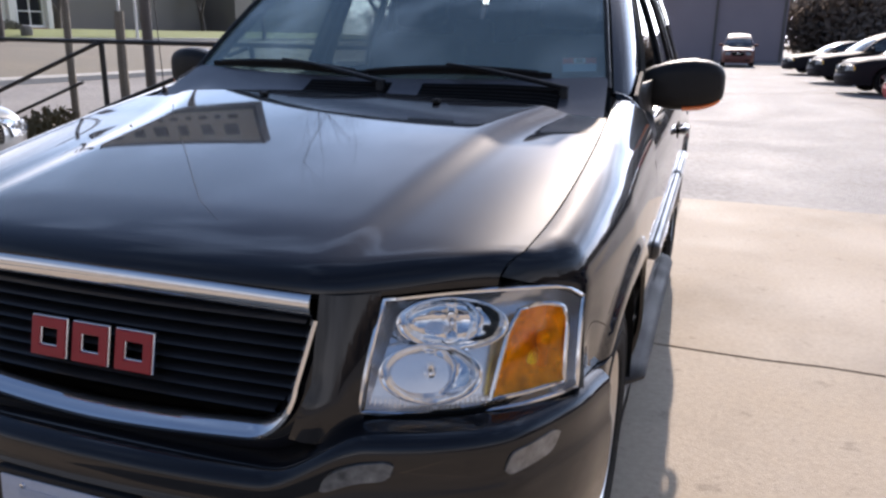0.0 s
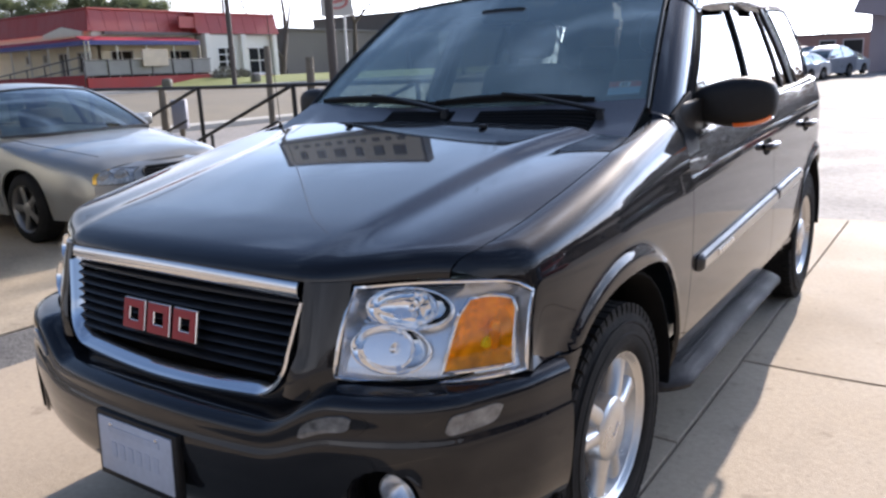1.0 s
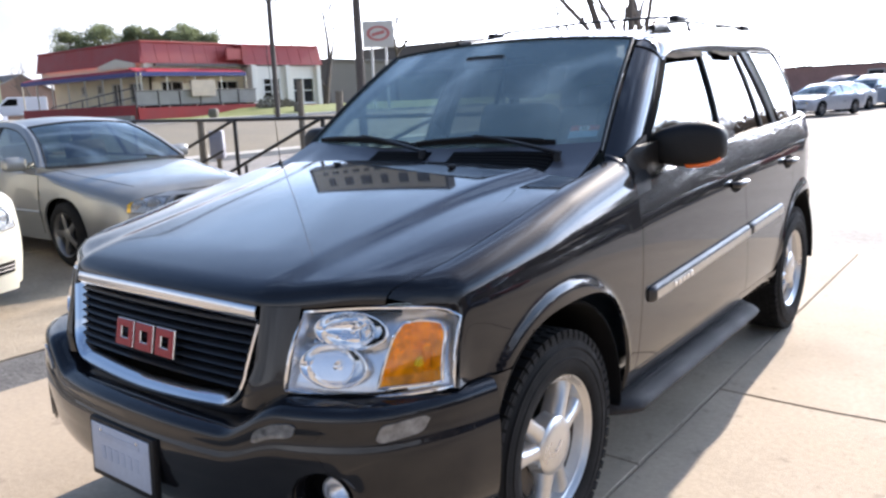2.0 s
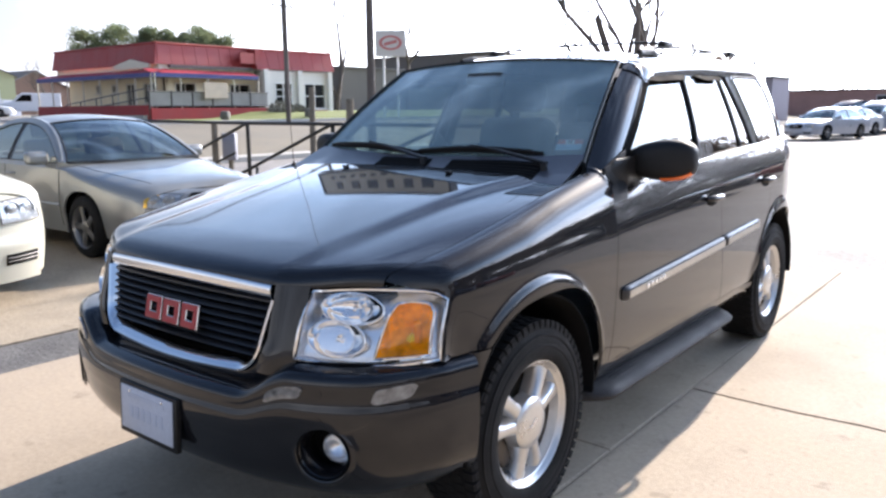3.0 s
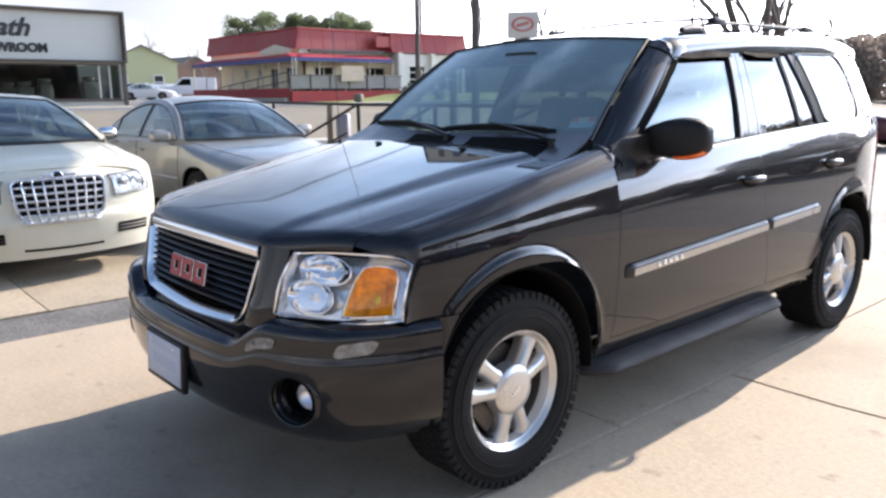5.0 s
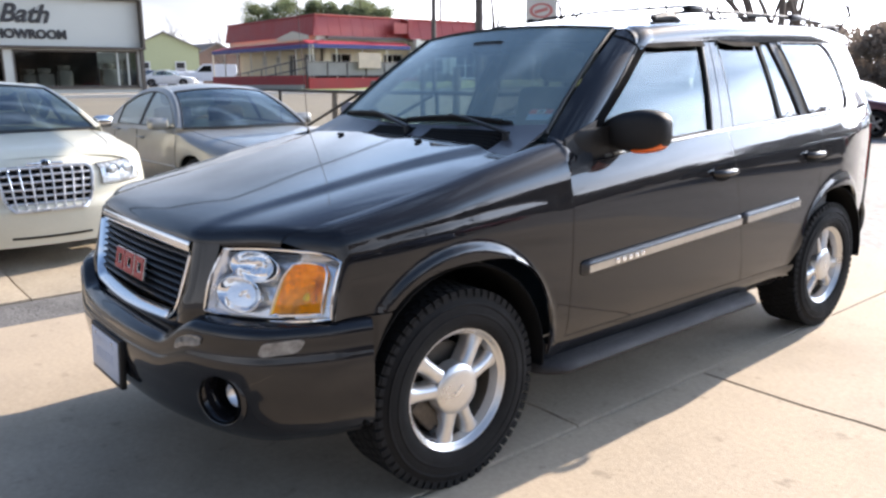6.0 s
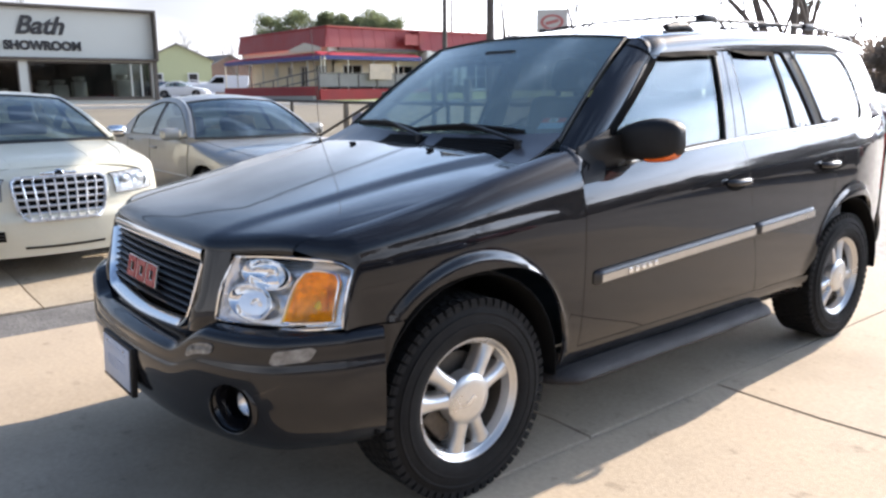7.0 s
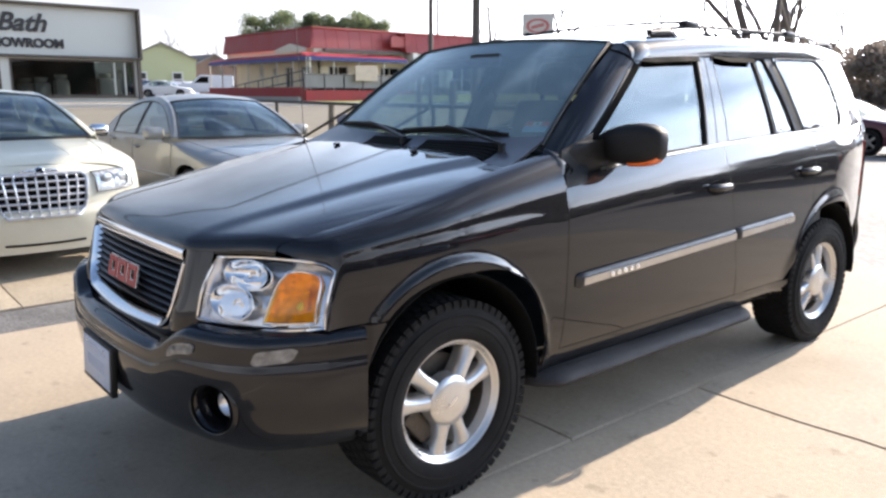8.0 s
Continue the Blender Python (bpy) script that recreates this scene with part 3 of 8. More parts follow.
    bmesh.ops.recalc_face_normals(bm, faces=bm.faces)
    part("grille_frame", bm, PAINT, car, "dark painted frame round the chrome")

    gr = new("grille")
    gr.parent = car
    tagged(gr, "black grille with horizontal slats")
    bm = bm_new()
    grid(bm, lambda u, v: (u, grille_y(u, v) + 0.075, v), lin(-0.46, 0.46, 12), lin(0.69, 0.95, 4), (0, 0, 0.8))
    # depth behind the slats painted as near-black shade
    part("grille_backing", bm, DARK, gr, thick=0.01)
    for i in range(9):
        z = 0.738 + 0.0235 * i
        half = 0.432 + 0.012 * (z - 0.80) / 0.12 if z > 0.80 else 0.366 + 0.066 * max(0, (z - 0.725) / 0.075) ** 0.5
        bm = bm_new()
        def slat(u, v):
            x = v * half
            a = 2 * math.pi * u
            return (x, grille_y(x, z) + 0.018 - 0.024 * math.cos(a), z - 0.003 * math.cos(a) + 0.0055 * math.sin(a))
        grid(bm, slat, lin(0, 1, 8), lin(-1, 1, 20))
        bmesh.ops.recalc_face_normals(bm, faces=bm.faces)
        part("slat", bm, TRIM_GREY, gr)
    # emblem: three plain red frames with bright rims
    bd = new("emblem")
    bd.parent = car
    tagged(bd, "three plain red square frames with chrome rims")
    for i in range(3):
        x0 = -0.160 + 0.104 * i
        for name, grow, dy, m in (("rim", 0.0045, 0.0, CHROME), ("face", 0.0, -0.004, BADGE_RED)):
            bm = bm_new()
            w, h, t = 0.086 + grow, 0.078 + grow, 0.021 + grow
            mm = Matrix.Translation((x0 + 0.050, grille_y(x0 + 0.05, 0.82) - 0.018 + dy, 0.812)) @ pose(0, 0, 0, -12, 0, 0)
            ring = [(-w / 2, -h / 2), (w / 2, -h / 2), (w / 2, h / 2), (-w / 2, h / 2)]
            hole = [(-w / 2 + t, -h / 2 + t), (w / 2 - t, -h / 2 + t), (w / 2 - t, h / 2 - t), (-w / 2 + t, h / 2 - t)]
            vs = [[bm.verts.new(mm @ Vector((a, d, b))) for a, b in q] for q in (ring, hole) for d in (-0.006, 0.006)]
            of, ob_, hf, hb = vs
            for k in range(4):
                j = (k + 1) % 4
                for q in ((of[k], of[j], hf[j], hf[k]), (ob_[k], ob_[j], hb[j], hb[k]), (of[k], of[j], ob_[j], ob_[k]), (hf[k], hf[j], hb[j], hb[k])):
                    bm.faces.new(q)
            bmesh.ops.recalc_face_normals(bm, faces=bm.faces)
            part("emblem_" + name, bm, m, bd, smooth=False, bevel=0.002)

    # ---- front fascia between grille and lamps ----
    def fascia_y(x, z):
        a = abs(x)
        base = curve([(0.40, -0.825), (0.47, -0.815), (0.55, -0.777), (0.66, -0.722), (0.78, -0.645), (0.88, -0.540), (0.93, -0.46)], a)
        return base + 0.26 * max(0.0, z - 0.745)
    for s in (1, -1):
        bm = bm_new()
        def fascia(u, v):
            z = 0.695 + 0.262 * v
            xin = 0.468 if z > 0.80 else 0.43 + 0.038 * max(0, (z - 0.695) / 0.105)
            x = xin + (0.556 + 0.012 * v - xin) * u
            bulge = 0.012 * math.sin(math.pi * u)
            return (s * x, fascia_y(x, z) - bulge, z)
        grid(bm, fascia, lin(0, 1, 8), lin(0, 1, 10), (0, 0, 0.8))
        part("front_fascia", bm, PAINT, car, thick=0.04)

    # ---- headlamps ----
    for s in (1, -1):
        lamp = new("headlight")
        lamp.parent = car
        tagged(lamp, "clear twin-reflector headlight with amber turn signal")
        def lens(u, v, back=0.0):
            """u from the inner to the outer edge, v from below upward."""
            lo = Vector((0.550 + 0.346 * u, 0, 0.748 - 0.005 * u - 0.012 * math.sin(math.pi * u)))
            hi = Vector((0.568 + 0.322 * u, 0, 0.940 + 0.012 * math.sin(math.pi * u * 0.9) - 0.006 * u**3 - 0.022 * max(0, (u - 0.86) / 0.14) ** 2))
            p = lo * (1 - v) + hi * v
            y = fascia_y(p.x, p.z) - 0.014 * math.sin(math.pi * v) * (1 - u * 0.5) + 0.012 * v
            sq = 1 - 0.07 * back / 0.07
            cx, cz = 0.72, 0.845
            return Vector((s * (cx + (p.x - cx) * sq), y + back, cz + (p.z - cz) * sq))
        bm = bm_new()
        grid(bm, lambda u, v: lens(u, v), lin(0, 1, 16), lin(0, 1, 8), (0, 0, 0.8))
        ln = part("lens", bm, LENS, lamp, "clear curved lens")
        ln.visible_shadow = False
        bm = bm_new()
        edge = [(u, 0) for u in lin(0, 1, 14)] + [(1, v) for v in lin(0, 1, 7)[1:]] + [(u, 1) for u in lin(1, 0, 14)[1:]] + [(0, v) for v in lin(1, 0, 7)[1:-1]]
        tube(bm, [lens(u, v) + Vector((0, 0.003, 0)) for u, v in edge], 0.005, 6, close=True, up=(0, 1, 0))
        part("lamp_rim", bm, CHROME, lamp)
        # housing walls and back
        bm = bm_new()
        grid(bm, lambda u, v: lens(u, v, 0.034 + 0.062 * v), lin(0, 1, 14), lin(0, 1, 7), (0, 0, 0.8))
        k = len(edge)
        for i in range(k):
            a, b = edge[i], edge[(i + 1) % k]
            q = [bm.verts.new(lens(*a)), bm.verts.new(lens(*b)), bm.verts.new(lens(*b, 0.034 + 0.062 * b[1])), bm.verts.new(lens(*a, 0.034 + 0.062 * a[1]))]
            bm.faces.new(q)
        part("reflector_housing", bm, REFLECTOR, lamp, "bright chromed lamp housing")
        for (u, v, ru, rv) in ((0.34, 0.730, 0.100, 0.048), (0.28, 0.315, 0.092, 0.055)):
            c = lens(u, v, 0.032 + 0.010 * v)
            turn = pose(0, 0, 0, 78, 0, 20 * s)
            dish = [(0.050, 0.024), (0.047, 0.020), (0.043, 0.003), (0.035, -0.014), (0.02, -0.024), (0.0, -0.027)]
            m = Matrix.Translation(c) @ turn @ Matrix.Diagonal((ru / 0.05, rv / 0.05, 1, 1))
            bm = bm_new()
            lathe(bm, dish, 32, m)
            bowl = part("reflector_bowl", bm, BOWL, lamp, "oval mirrored bowl")
            bm = bm_new()
            lathe(bm, [(0.0515, 0.019), (0.0515, 0.025), (0.050, 0.0255), (0.0495, 0.021)], 32, m)
            part("bowl_ring", bm, CHROME, bowl)
            # shallow second dish beside it, set further back
            bm = bm_new()
            lathe(bm, [(q, h * 0.7) for q, h in dish], 32, Matrix.Translation(c + Vector((-0.040 * s, 0.004, -0.004))) @ turn @ Matrix.Diagonal((ru * 0.95 / 0.05, rv * 1.06 / 0.05, 1, 1)))
            part("side_bowl", bm, BOWL, bowl)
            bm = bm_new()
            lathe(bm, [(0.0, 0.018), (0.006, 0.016), (0.010, 0.006), (0.010, -0.024)], 12, Matrix.Translation(c) @ pose(0, 0, 0, 90, 0, 24 * s))
            part("bulb", bm, CHROME, bowl)
        # amber turn signal
        bm = bm_new()
        def amber(u, v, back=0.010):
            ul = 0.605 + 0.060 * v + 0.03 * max(0, v - 0.80) / 0.20
            ur = 0.940 - 0.004 * v - 0.03 * max(0, v - 0.85) / 0.15
            return lens(ul + (ur - ul) * u, 0.085 + 0.735 * v + 0.03 * math.sin(math.pi * u) * v, back)
        grid(bm, amber, lin(0, 1, 8), lin(0, 1, 8), (0, 0, 0.8))
        am = part("turn_signal", bm, AMBER_GLASS, lamp, "amber turn signal lens")
        am.visible_shadow = False
        rim = [(u, 0) for u in lin(0, 1, 8)] + [(1, v) for v in lin(0, 1, 8)[1:]] + [(u, 1) for u in lin(1, 0, 8)[1:]] + [(0, v) for v in lin(1, 0, 8)[1:-1]]
        bm = bm_new()
        tube(bm, [amber(u, v) for u, v in rim], 0.0045, 6, close=True, up=(0, 1, 0))
        part("signal_frame", bm, CHROME, am)
        bm = bm_new()
        grid(bm, lambda u, v: amber(u, v, 0.020 + 0.040 * math.sin(math.pi * u) ** 0.6 * math.sin(math.pi * v) ** 0.6), lin(0, 1, 12), lin(0, 1, 12), (0, 0, 0.8))
        part("signal_reflector", bm, AMBER, am, "orange lamp pocket")
        bm = bm_new()
        c = amber(0.62, 0.52, 0.034)
        lathe(bm, [(0.0, 0.020), (0.010, 0.016), (0.014, 0.006), (0.014, -0.012), (0.009, -0.02), (0.009, -0.05)], 14, Matrix.Translation(c))
        part("signal_bulb", bm, AMBER, am)
        # strip of fine ribs along the bottom edge
        for k2 in range(24):
            bm = bm_new()
            tube(bm, [lens(0.03 + 0.024 * k2, 0.03, 0.012), lens(0.03 + 0.024 * k2, 0.11, 0.012)], 0.0013, 5)
            part("lens_rib", bm, REFLECTOR, lamp)

    # ---- bumper ----
    BZ = [(0.335, -0.085), (0.37, -0.045), (0.42, -0.018), (0.50, -0.004), (0.56, 0.000), (0.600, 0.000), (0.622, -0.002), (0.640, -0.007), (0.660, -0.010), (0.690, -0.010), (0.708, -0.013), (0.722, -0.022), (0.734, -0.055), (0.738, -0.11)]
    def bump(x, z):
        d = 0.01
        xx = min(abs(x), 0.960)
        tx, ty = 2 * d, plan_y(min(xx + d, 0.960)) - plan_y(xx - d)
        ln = math.hypot(tx, ty)
        nx, ny = ty / ln, -tx / ln
        o = curve(BZ, z)
        dip = max(0.0, min(1.0, (0.60 - abs(x)) / 0.20))
        sag = -0.085 * dip * dip * (3 - 2 * dip) * max(0.0, min(1.0, (z - 0.50) / 0.22))
        sx = 1 if x >= 0 else -1
        return Vector((sx * (xx + nx * o), plan_y(xx) + ny * o, z + sag))
    xs = lin(0, 0.58, 30)[:-1] + lin(0.58, 0.80, 40)[:-1] + lin(0.80, 0.960, 22)
    zs = lin(0.335, 0.60, 50) + [0.611, 0.622, 0.628, 0.634, 0.642, 0.655, 0.672, 0.690, 0.700, 0.708, 0.715, 0.722, 0.728, 0.734, 0.738]
    bm = bm_new()
    fogs = [Vector((sx * 0.695, plan_y(0.695), 0.495)) for sx in (1, -1)]
    allx = [-x for x in xs[:0:-1]] + xs
    grid(bm, lambda u, v: bump(u, v), allx, zs, (0, 0, 0.5))
    dead = [f for f in bm.faces if any(math.hypot((f.calc_center_median().x - c.x) * 1.05, f.calc_center_median().z - c.z) < 0.078 for c in fogs)]
    bmesh.ops.delete(bm, geom=dead, context="FACES")
    bp = part("front_bumper", bm, PAINT, car, "dark painted bumper with round fog lamp openings", thick=0.02)
    for c, s in zip(fogs, (1, -1)):
        m = Matrix.Translation(c) @ pose(0, 0, 0, 90, 0, 24 * s)
        fog = new("fog_light")
        fog.parent = car
        bm = bm_new()
        lathe(bm, [(0.060, -0.060), (0.066, -0.034), (0.073, -0.016), (0.080, -0.007), (0.087, -0.004), (0.094, -0.006), (0.100, -0.014)], 40, m)
        part("bezel", bm, PAINT, fog)
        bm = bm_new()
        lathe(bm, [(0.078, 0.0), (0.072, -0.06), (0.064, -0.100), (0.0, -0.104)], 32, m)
        # recess wall coloured near-black to carry the opening's shade
        part("recess", bm, DARK, fog, "fog lamp opening with its shade coloured black")
        bm = bm_new()
        lathe(bm, [(0.044, -0.045), (0.047, -0.038), (0.042, -0.034), (0.03, -0.050), (0.0, -0.062)], 32, m @ Matrix.Translation((0.026 * s, 0, -0.022)))
        part("reflector", bm, REFLECTOR, fog, "small round mirrored reflector")
        bm = bm_new()
        lathe(bm, [(0.044, -0.036), (0.03, -0.030), (0.0, -0.026)], 32, m @ Matrix.Translation((0.026 * s, 0, -0.022)))
        part("fog_lens", bm, LENS, fog)
    # marker lamps set in the bumper's upper groove
    for s in (1, -1):
        for x0, x1, z0, z1, m, lab in ((0.822, 0.892, 0.645, 0.688, MARKER, "clear marker lamp"), (0.520, 0.640, 0.648, 0.684, MARKER, "small clear marker lamp")):
            bm = bm_new()
            def lampf(u, v):
                e = (1 - abs(2 * u - 1) ** 9) ** 0.5
                p = bump(x0 + (x1 - x0) * u + 0.006 * (v - 0.5), (z0 + z1) / 2 + (z1 - z0) * (v - 0.5) * max(e, 0.5) + 0.010 * u)
                c = bump(x0, z0) - bump(x0 + 0.01, z0)
                return Vector((s * p.x, p.y - 0.006, p.z))
            grid(bm, lampf, lin(0, 1, 15), lin(0, 1, 5), (0, 0, 0.6))
            part("marker_lamp", bm, m, bp, lab, thick=0.006)
    # rear ends of the bumper, cut by the wheel opening
    for s in (1, -1):
        bm = bm_new()
        grid(bm, lambda u, v: (s * (side_x(u, 0.70) + 0.004 - 0.03 * max(0.0, (0.55 - (arch_z(u) + (0.734 - arch_z(u)) * v)) / 0.2) * 0.5), u, arch_z(u) + (0.734 - arch_z(u)) * v), [-0.39495, -0.3945, -0.393, -0.39, -0.385, -0.378, -0.37, -0.36, -0.35, -0.34, -0.325, -0.312], lin(0, 1, 8), (0, 0.2, 0.5))
        part("bumper_end", bm, PAINT, bp, thick=0.012)
    # side bumper ends meet the wheel opening: a dark seam above
    for s in (1, -1):
        bm = bm_new()
        tube(bm, [(s * (bump(x, 0.737).x + 0.002), bump(x, 0.737).y - 0.004, 0.7395) for x in lin(0.60, 0.951, 16)], 0.004, 6)
        part("bumper_seam", bm, DARK, bp)
    # ---- number plate with its black holder ----
    pl = new("number_plate")
    pl.parent = car
    yp = plan_y(0) - 0.010
    tilt = Matrix.Translation((0, yp, 0.485)) @ pose(0, 0, 0, -3, 0, 0)
    bm = bm_new()
    box(bm, (0, 0.006, 0), (0.335, 0.022, 0.182), tilt, bevel=0.005)
    part("plate_holder", bm, PLASTIC, pl, "black plastic plate holder")
    bm = bm_new()
    box(bm, (0, -0.0065, 0.004), (0.302, 0.004, 0.150), tilt, bevel=0.0015)
    part("plate", bm, WHITE_PLATE, pl, "pale dealer plate with faint bars")
    for i in range(6):
        bm = bm_new()
        box(bm, (-0.088 + 0.035 * i, -0.0092, -0.004), (0.020, 0.0016, 0.040), tilt)
        part("plate_bar", bm, PLATE_BLUE, pl)
    bm = bm_new()
    box(bm, (0, -0.0092, 0.050), (0.21, 0.0016, 0.016), tilt)
    part("plate_bar", bm, PLATE_BLUE, pl)
    for sx in (-1, 1):
        bm = bm_new()
        lathe(bm, [(0, 0.004), (0.005, 0.003), (0.006, 0)], 10, tilt @ Matrix.Translation((sx * 0.095, -0.0085, 0.064)) @ pose(0, 0, 0, 90))
        part("plate_screw", bm, CHROME, pl)

    # ---- wings (front fenders): rounded from the hood seam over to the side, cut by the wheel opening ----
    def wing_low(y):
        z = arch_z(y)
        if z is not None:
            return max(z, 0.737) if y < 0 else z
        return 0.737 if y < 0 else 0.40
    ysamp = [-0.43, -0.41, -0.39, -0.37, -0.35, -0.33, -0.315] + lin(-0.30, 0.40, 26) + [0.42, 0.435, 0.445, 0.450, 0.454, 0.4552] + lin(0.47, 0.5485, 5)
    def wing(y, w):
        xs_, zs_ = seam_x(y) + 0.002, hood_z(seam_x(y), y)
        zsh = min(zs_ - 0.045, curve([(-0.45, 0.955), (-0.3, 0.975), (0.2, 1.02), (0.6, 1.045)], y))
        xsh = side_x(y, zsh)
        if w <= 1:
            a = math.pi / 2 * w
            return Vector((xs_ + (xsh - xs_) * math.sin(a) ** 0.9, y, zsh + (zs_ - zsh) * math.cos(a) ** 1.1 if w < 1 else zsh))
        z = zsh + (wing_low(y) - zsh) * (w - 1)
        return Vector((side_x(y, z), y, z))
    def lamp_edge(w):
        """The lamp's upper and outer edge, from the hood seam round to the bumper."""
        if w <= 1:
            p = front_edge(0.755 + 0.125 * w)
            x = 0.755 + 0.137 * w
            return Vector((x, curve([(0.755, -0.594), (0.80, -0.560), (0.85, -0.515), (0.892, -0.470)], x), curve([(0.755, 0.957), (0.80, 0.951), (0.85, 0.936), (0.875, 0.925), (0.892, 0.908)], x)))
        return Vector((0.892 + 0.018 * (w - 1), -0.470 - 0.036 * (w - 1), 0.908 - 0.171 * (w - 1)))
    edge_line = [hood(u, 1.0) for u in lin(-1, 0, 24) + lin(0, 0.4, 12)[1:]]
    def hood_edge(y):
        for a, b in zip(edge_line, edge_line[1:]):
            if y <= b.y:
                k = max(0.0, (y - a.y) / max(1e-6, b.y - a.y))
                return a * (1 - k) + b * k + Vector((0.004, 0, 0))
        return edge_line[-1]
    def wing_front(r, w):
        f, c = lamp_edge(w), wing(-0.43, w)
        tan = (wing(-0.415, w) - c)
        c1 = c - tan * (0.5 * (c - f).length / max(tan.length, 1e-6))
        q = f * (1 - r) ** 2 + c1 * (2 * r * (1 - r)) + c * r**2
        if w < 1:
            f0, c0 = lamp_edge(0), wing(-0.43, 0)
            y = f0.y + (c0.y - f0.y) * r
            e = hood_edge(y)
            t0 = wing(-0.415, 0) - c0
            s0 = f0 * (1 - r) ** 2 + (c0 - t0 * (0.5 * (c0 - f0).length / t0.length)) * (2 * r * (1 - r)) + c0 * r**2
            q = q + (e - s0) * (1 - w) ** 2
        return q
    for s in (1, -1):
        bm = bm_new()
        def wsurf(u, v):
            q = wing_front(u + 2.0, v) if u < -0.99 else wing(u, v)
            return (s * q.x, q.y, q.z)
        ws = lin(0, 1, 12) + lin(1, 2, 16)[1:]
        grid(bm, wsurf, [-2 + r for r in lin(0, 1, 10)[:-1]] + ysamp, ws, (0, 0.2, 0.5))
        fd = part("front_wing", bm, PAINT, car, "dark wing rounded over the wheel", thick=0.012)

    # ---- doors and rear quarter, lower halves ----
    def low_panel(name, ys, lo, hi, s, label=""):
        bm = bm_new()
        def f(u, v):
            y = u
            z = lo(y) + (hi(y) - lo(y)) * v
            lean = curve([(0.45, 0.10), (0.8, 0.0), (1.1, -0.075), (1.25, -0.085)], z)
            y += lean * math.exp(-(((u - 1.779) / 0.35) ** 2))
            return (s * side_x(y, z), y, z)
        ys = [ys[0], ys[0] + 0.0015] + ys[1:-1] + [ys[-1] - 0.0015, ys[-1]]
        grid(bm, f, ys, [0, 0.003] + lin(0, 1, 20)[1:-1] + [0.997, 1], (0, 1.8, 0.6))
        return part(name, bm, PAINT, car, label, thick=0.015, crisp=False)
    def rear_low(y):
        z = arch_z(y, 2.855)
        return z if z is not None else 0.43
    doors = {}
    for s in (1, -1):
        fd = low_panel("front_door", lin(0.5525, 1.777, 20), lambda y: 0.455, belt_z, s, "dark front door")
        rd_ys = lin(1.781, 2.44, 12) + [2.4452, 2.447, 2.455, 2.47, 2.49] + lin(2.52, 2.60, 4)
        rd = low_panel("rear_door", rd_ys, lambda y: max(0.455, rear_low(y)), belt_z, s, "dark rear door")
        q_ys = lin(2.604, 3.2, 22) + [3.23, 3.25, 3.27, 3.283, 3.291, 3.2945, 3.297] + lin(3.32, 3.88, 16)
        q = low_panel("rear_quarter", q_ys, rear_low, belt_z, s, "dark rear quarter panel")
        doors[s] = (fd, rd, q)
        # sill under the doors
        bm = bm_new()
        grid(bm, lambda u, v: (s * (side_x(u, 0.46) - 0.012 - 0.05 * v * v), u, 0.448 - 0.10 * v), lin(0.44, 2.44, 20), lin(0, 1, 5), (0, 1.8, 0.6))
        part("sill", bm, PAINT, car, thick=0.03)
        # side rubbing strip in two lengths, with a bright face
        for y0, y1, owner in ((0.60, 1.772, fd), (1.786, 2.36, rd)):
            bm = bm_new()
            def strip(u, v):
                y = y0 + (y1 - y0) * u
                zc = 0.728 + 0.046 * (y - 0.6)
                a = -math.pi / 2 + math.pi * v
                edge = min(1.0, (u * (y1 - y0)) / 0.02, (1 - u) * (y1 - y0) / 0.02 + 0.3)
                z = zc + 0.030 * math.sin(a) * (0.75 + 0.25 * edge)
                return (s * (side_x(y, z) + 0.003 + 0.020 * math.cos(a) ** 0.6 * edge), y, z)
            grid(bm, strip, [0, 0.004, 0.01, 0.02] + lin(0.04, 0.97, 24) + [0.985, 1], lin(0, 1, 10), (0, 1.8, 0.72))
            st = part("rubbing_strip", bm, TRIM_GREY, owner, "grey side moulding", thick=0.004)
            bm = bm_new()
            def face(u, v):
                y = y0 + 0.03 + (y1 - y0 - 0.04) * u
                zc = 0.728 + 0.046 * (y - 0.6)
                z = zc - 0.018 + 0.030 * v
                return (s * (side_x(y, z) + 0.0245), y, z)
            grid(bm, face, lin(0, 1, 20), lin(0, 1, 3), (0, 1.8, 0.72))
            part("strip_face", bm, STRIP, owner, "brushed metal strip face", thick=0.002)
        for k in range(5):
            bm = bm_new()
            y = 0.80 + 0.042 * k
            zc = 0.728 + 0.046 * (y - 0.6)
            box(bm, (s * (side_x(y, zc) + 0.027), y, zc - 0.002), (0.003, 0.026, 0.020), bevel=0.001)
            part("name_bar", bm, CHROME, fd)
        # handles
        for y, z, owner in ((1.60, 1.024, fd), (2.50, 1.048, rd)):
            bm = bm_new()
            def cup(u, v):
                r = v
                a = 2 * math.pi * u
                return (s * (side_x(y, z) + 0.002 - 0.0 * r), y + 0.085 * r * math.cos(a), z + 0.036 * r * math.sin(a))
            grid(bm, cup, lin(0, 1, 24), lin(0, 1, 3), (0, 1.8, 0.9))
            # flat near-black disc, painted shade of the hollow behind the handle
            part("handle_cup", bm, DARK, owner, thick=0.004)
            bm = bm_new()
            tube(bm, [(s * (side_x(y, z) + d), y + t, z + 0.006) for t, d in ((-0.085, 0.004), (-0.07, 0.022), (-0.03, 0.032), (0.03, 0.033), (0.07, 0.024), (0.085, 0.006))], [0.012, 0.016, 0.017, 0.017, 0.016, 0.012], 10)
            part("door_handle", bm, PAINT, owner, "rounded dark pull handle")
        # upper door frames, pillars, glass
        def up(y, z, off=0.0):
            return (s * (glass_x(y, z) + off), y, z)
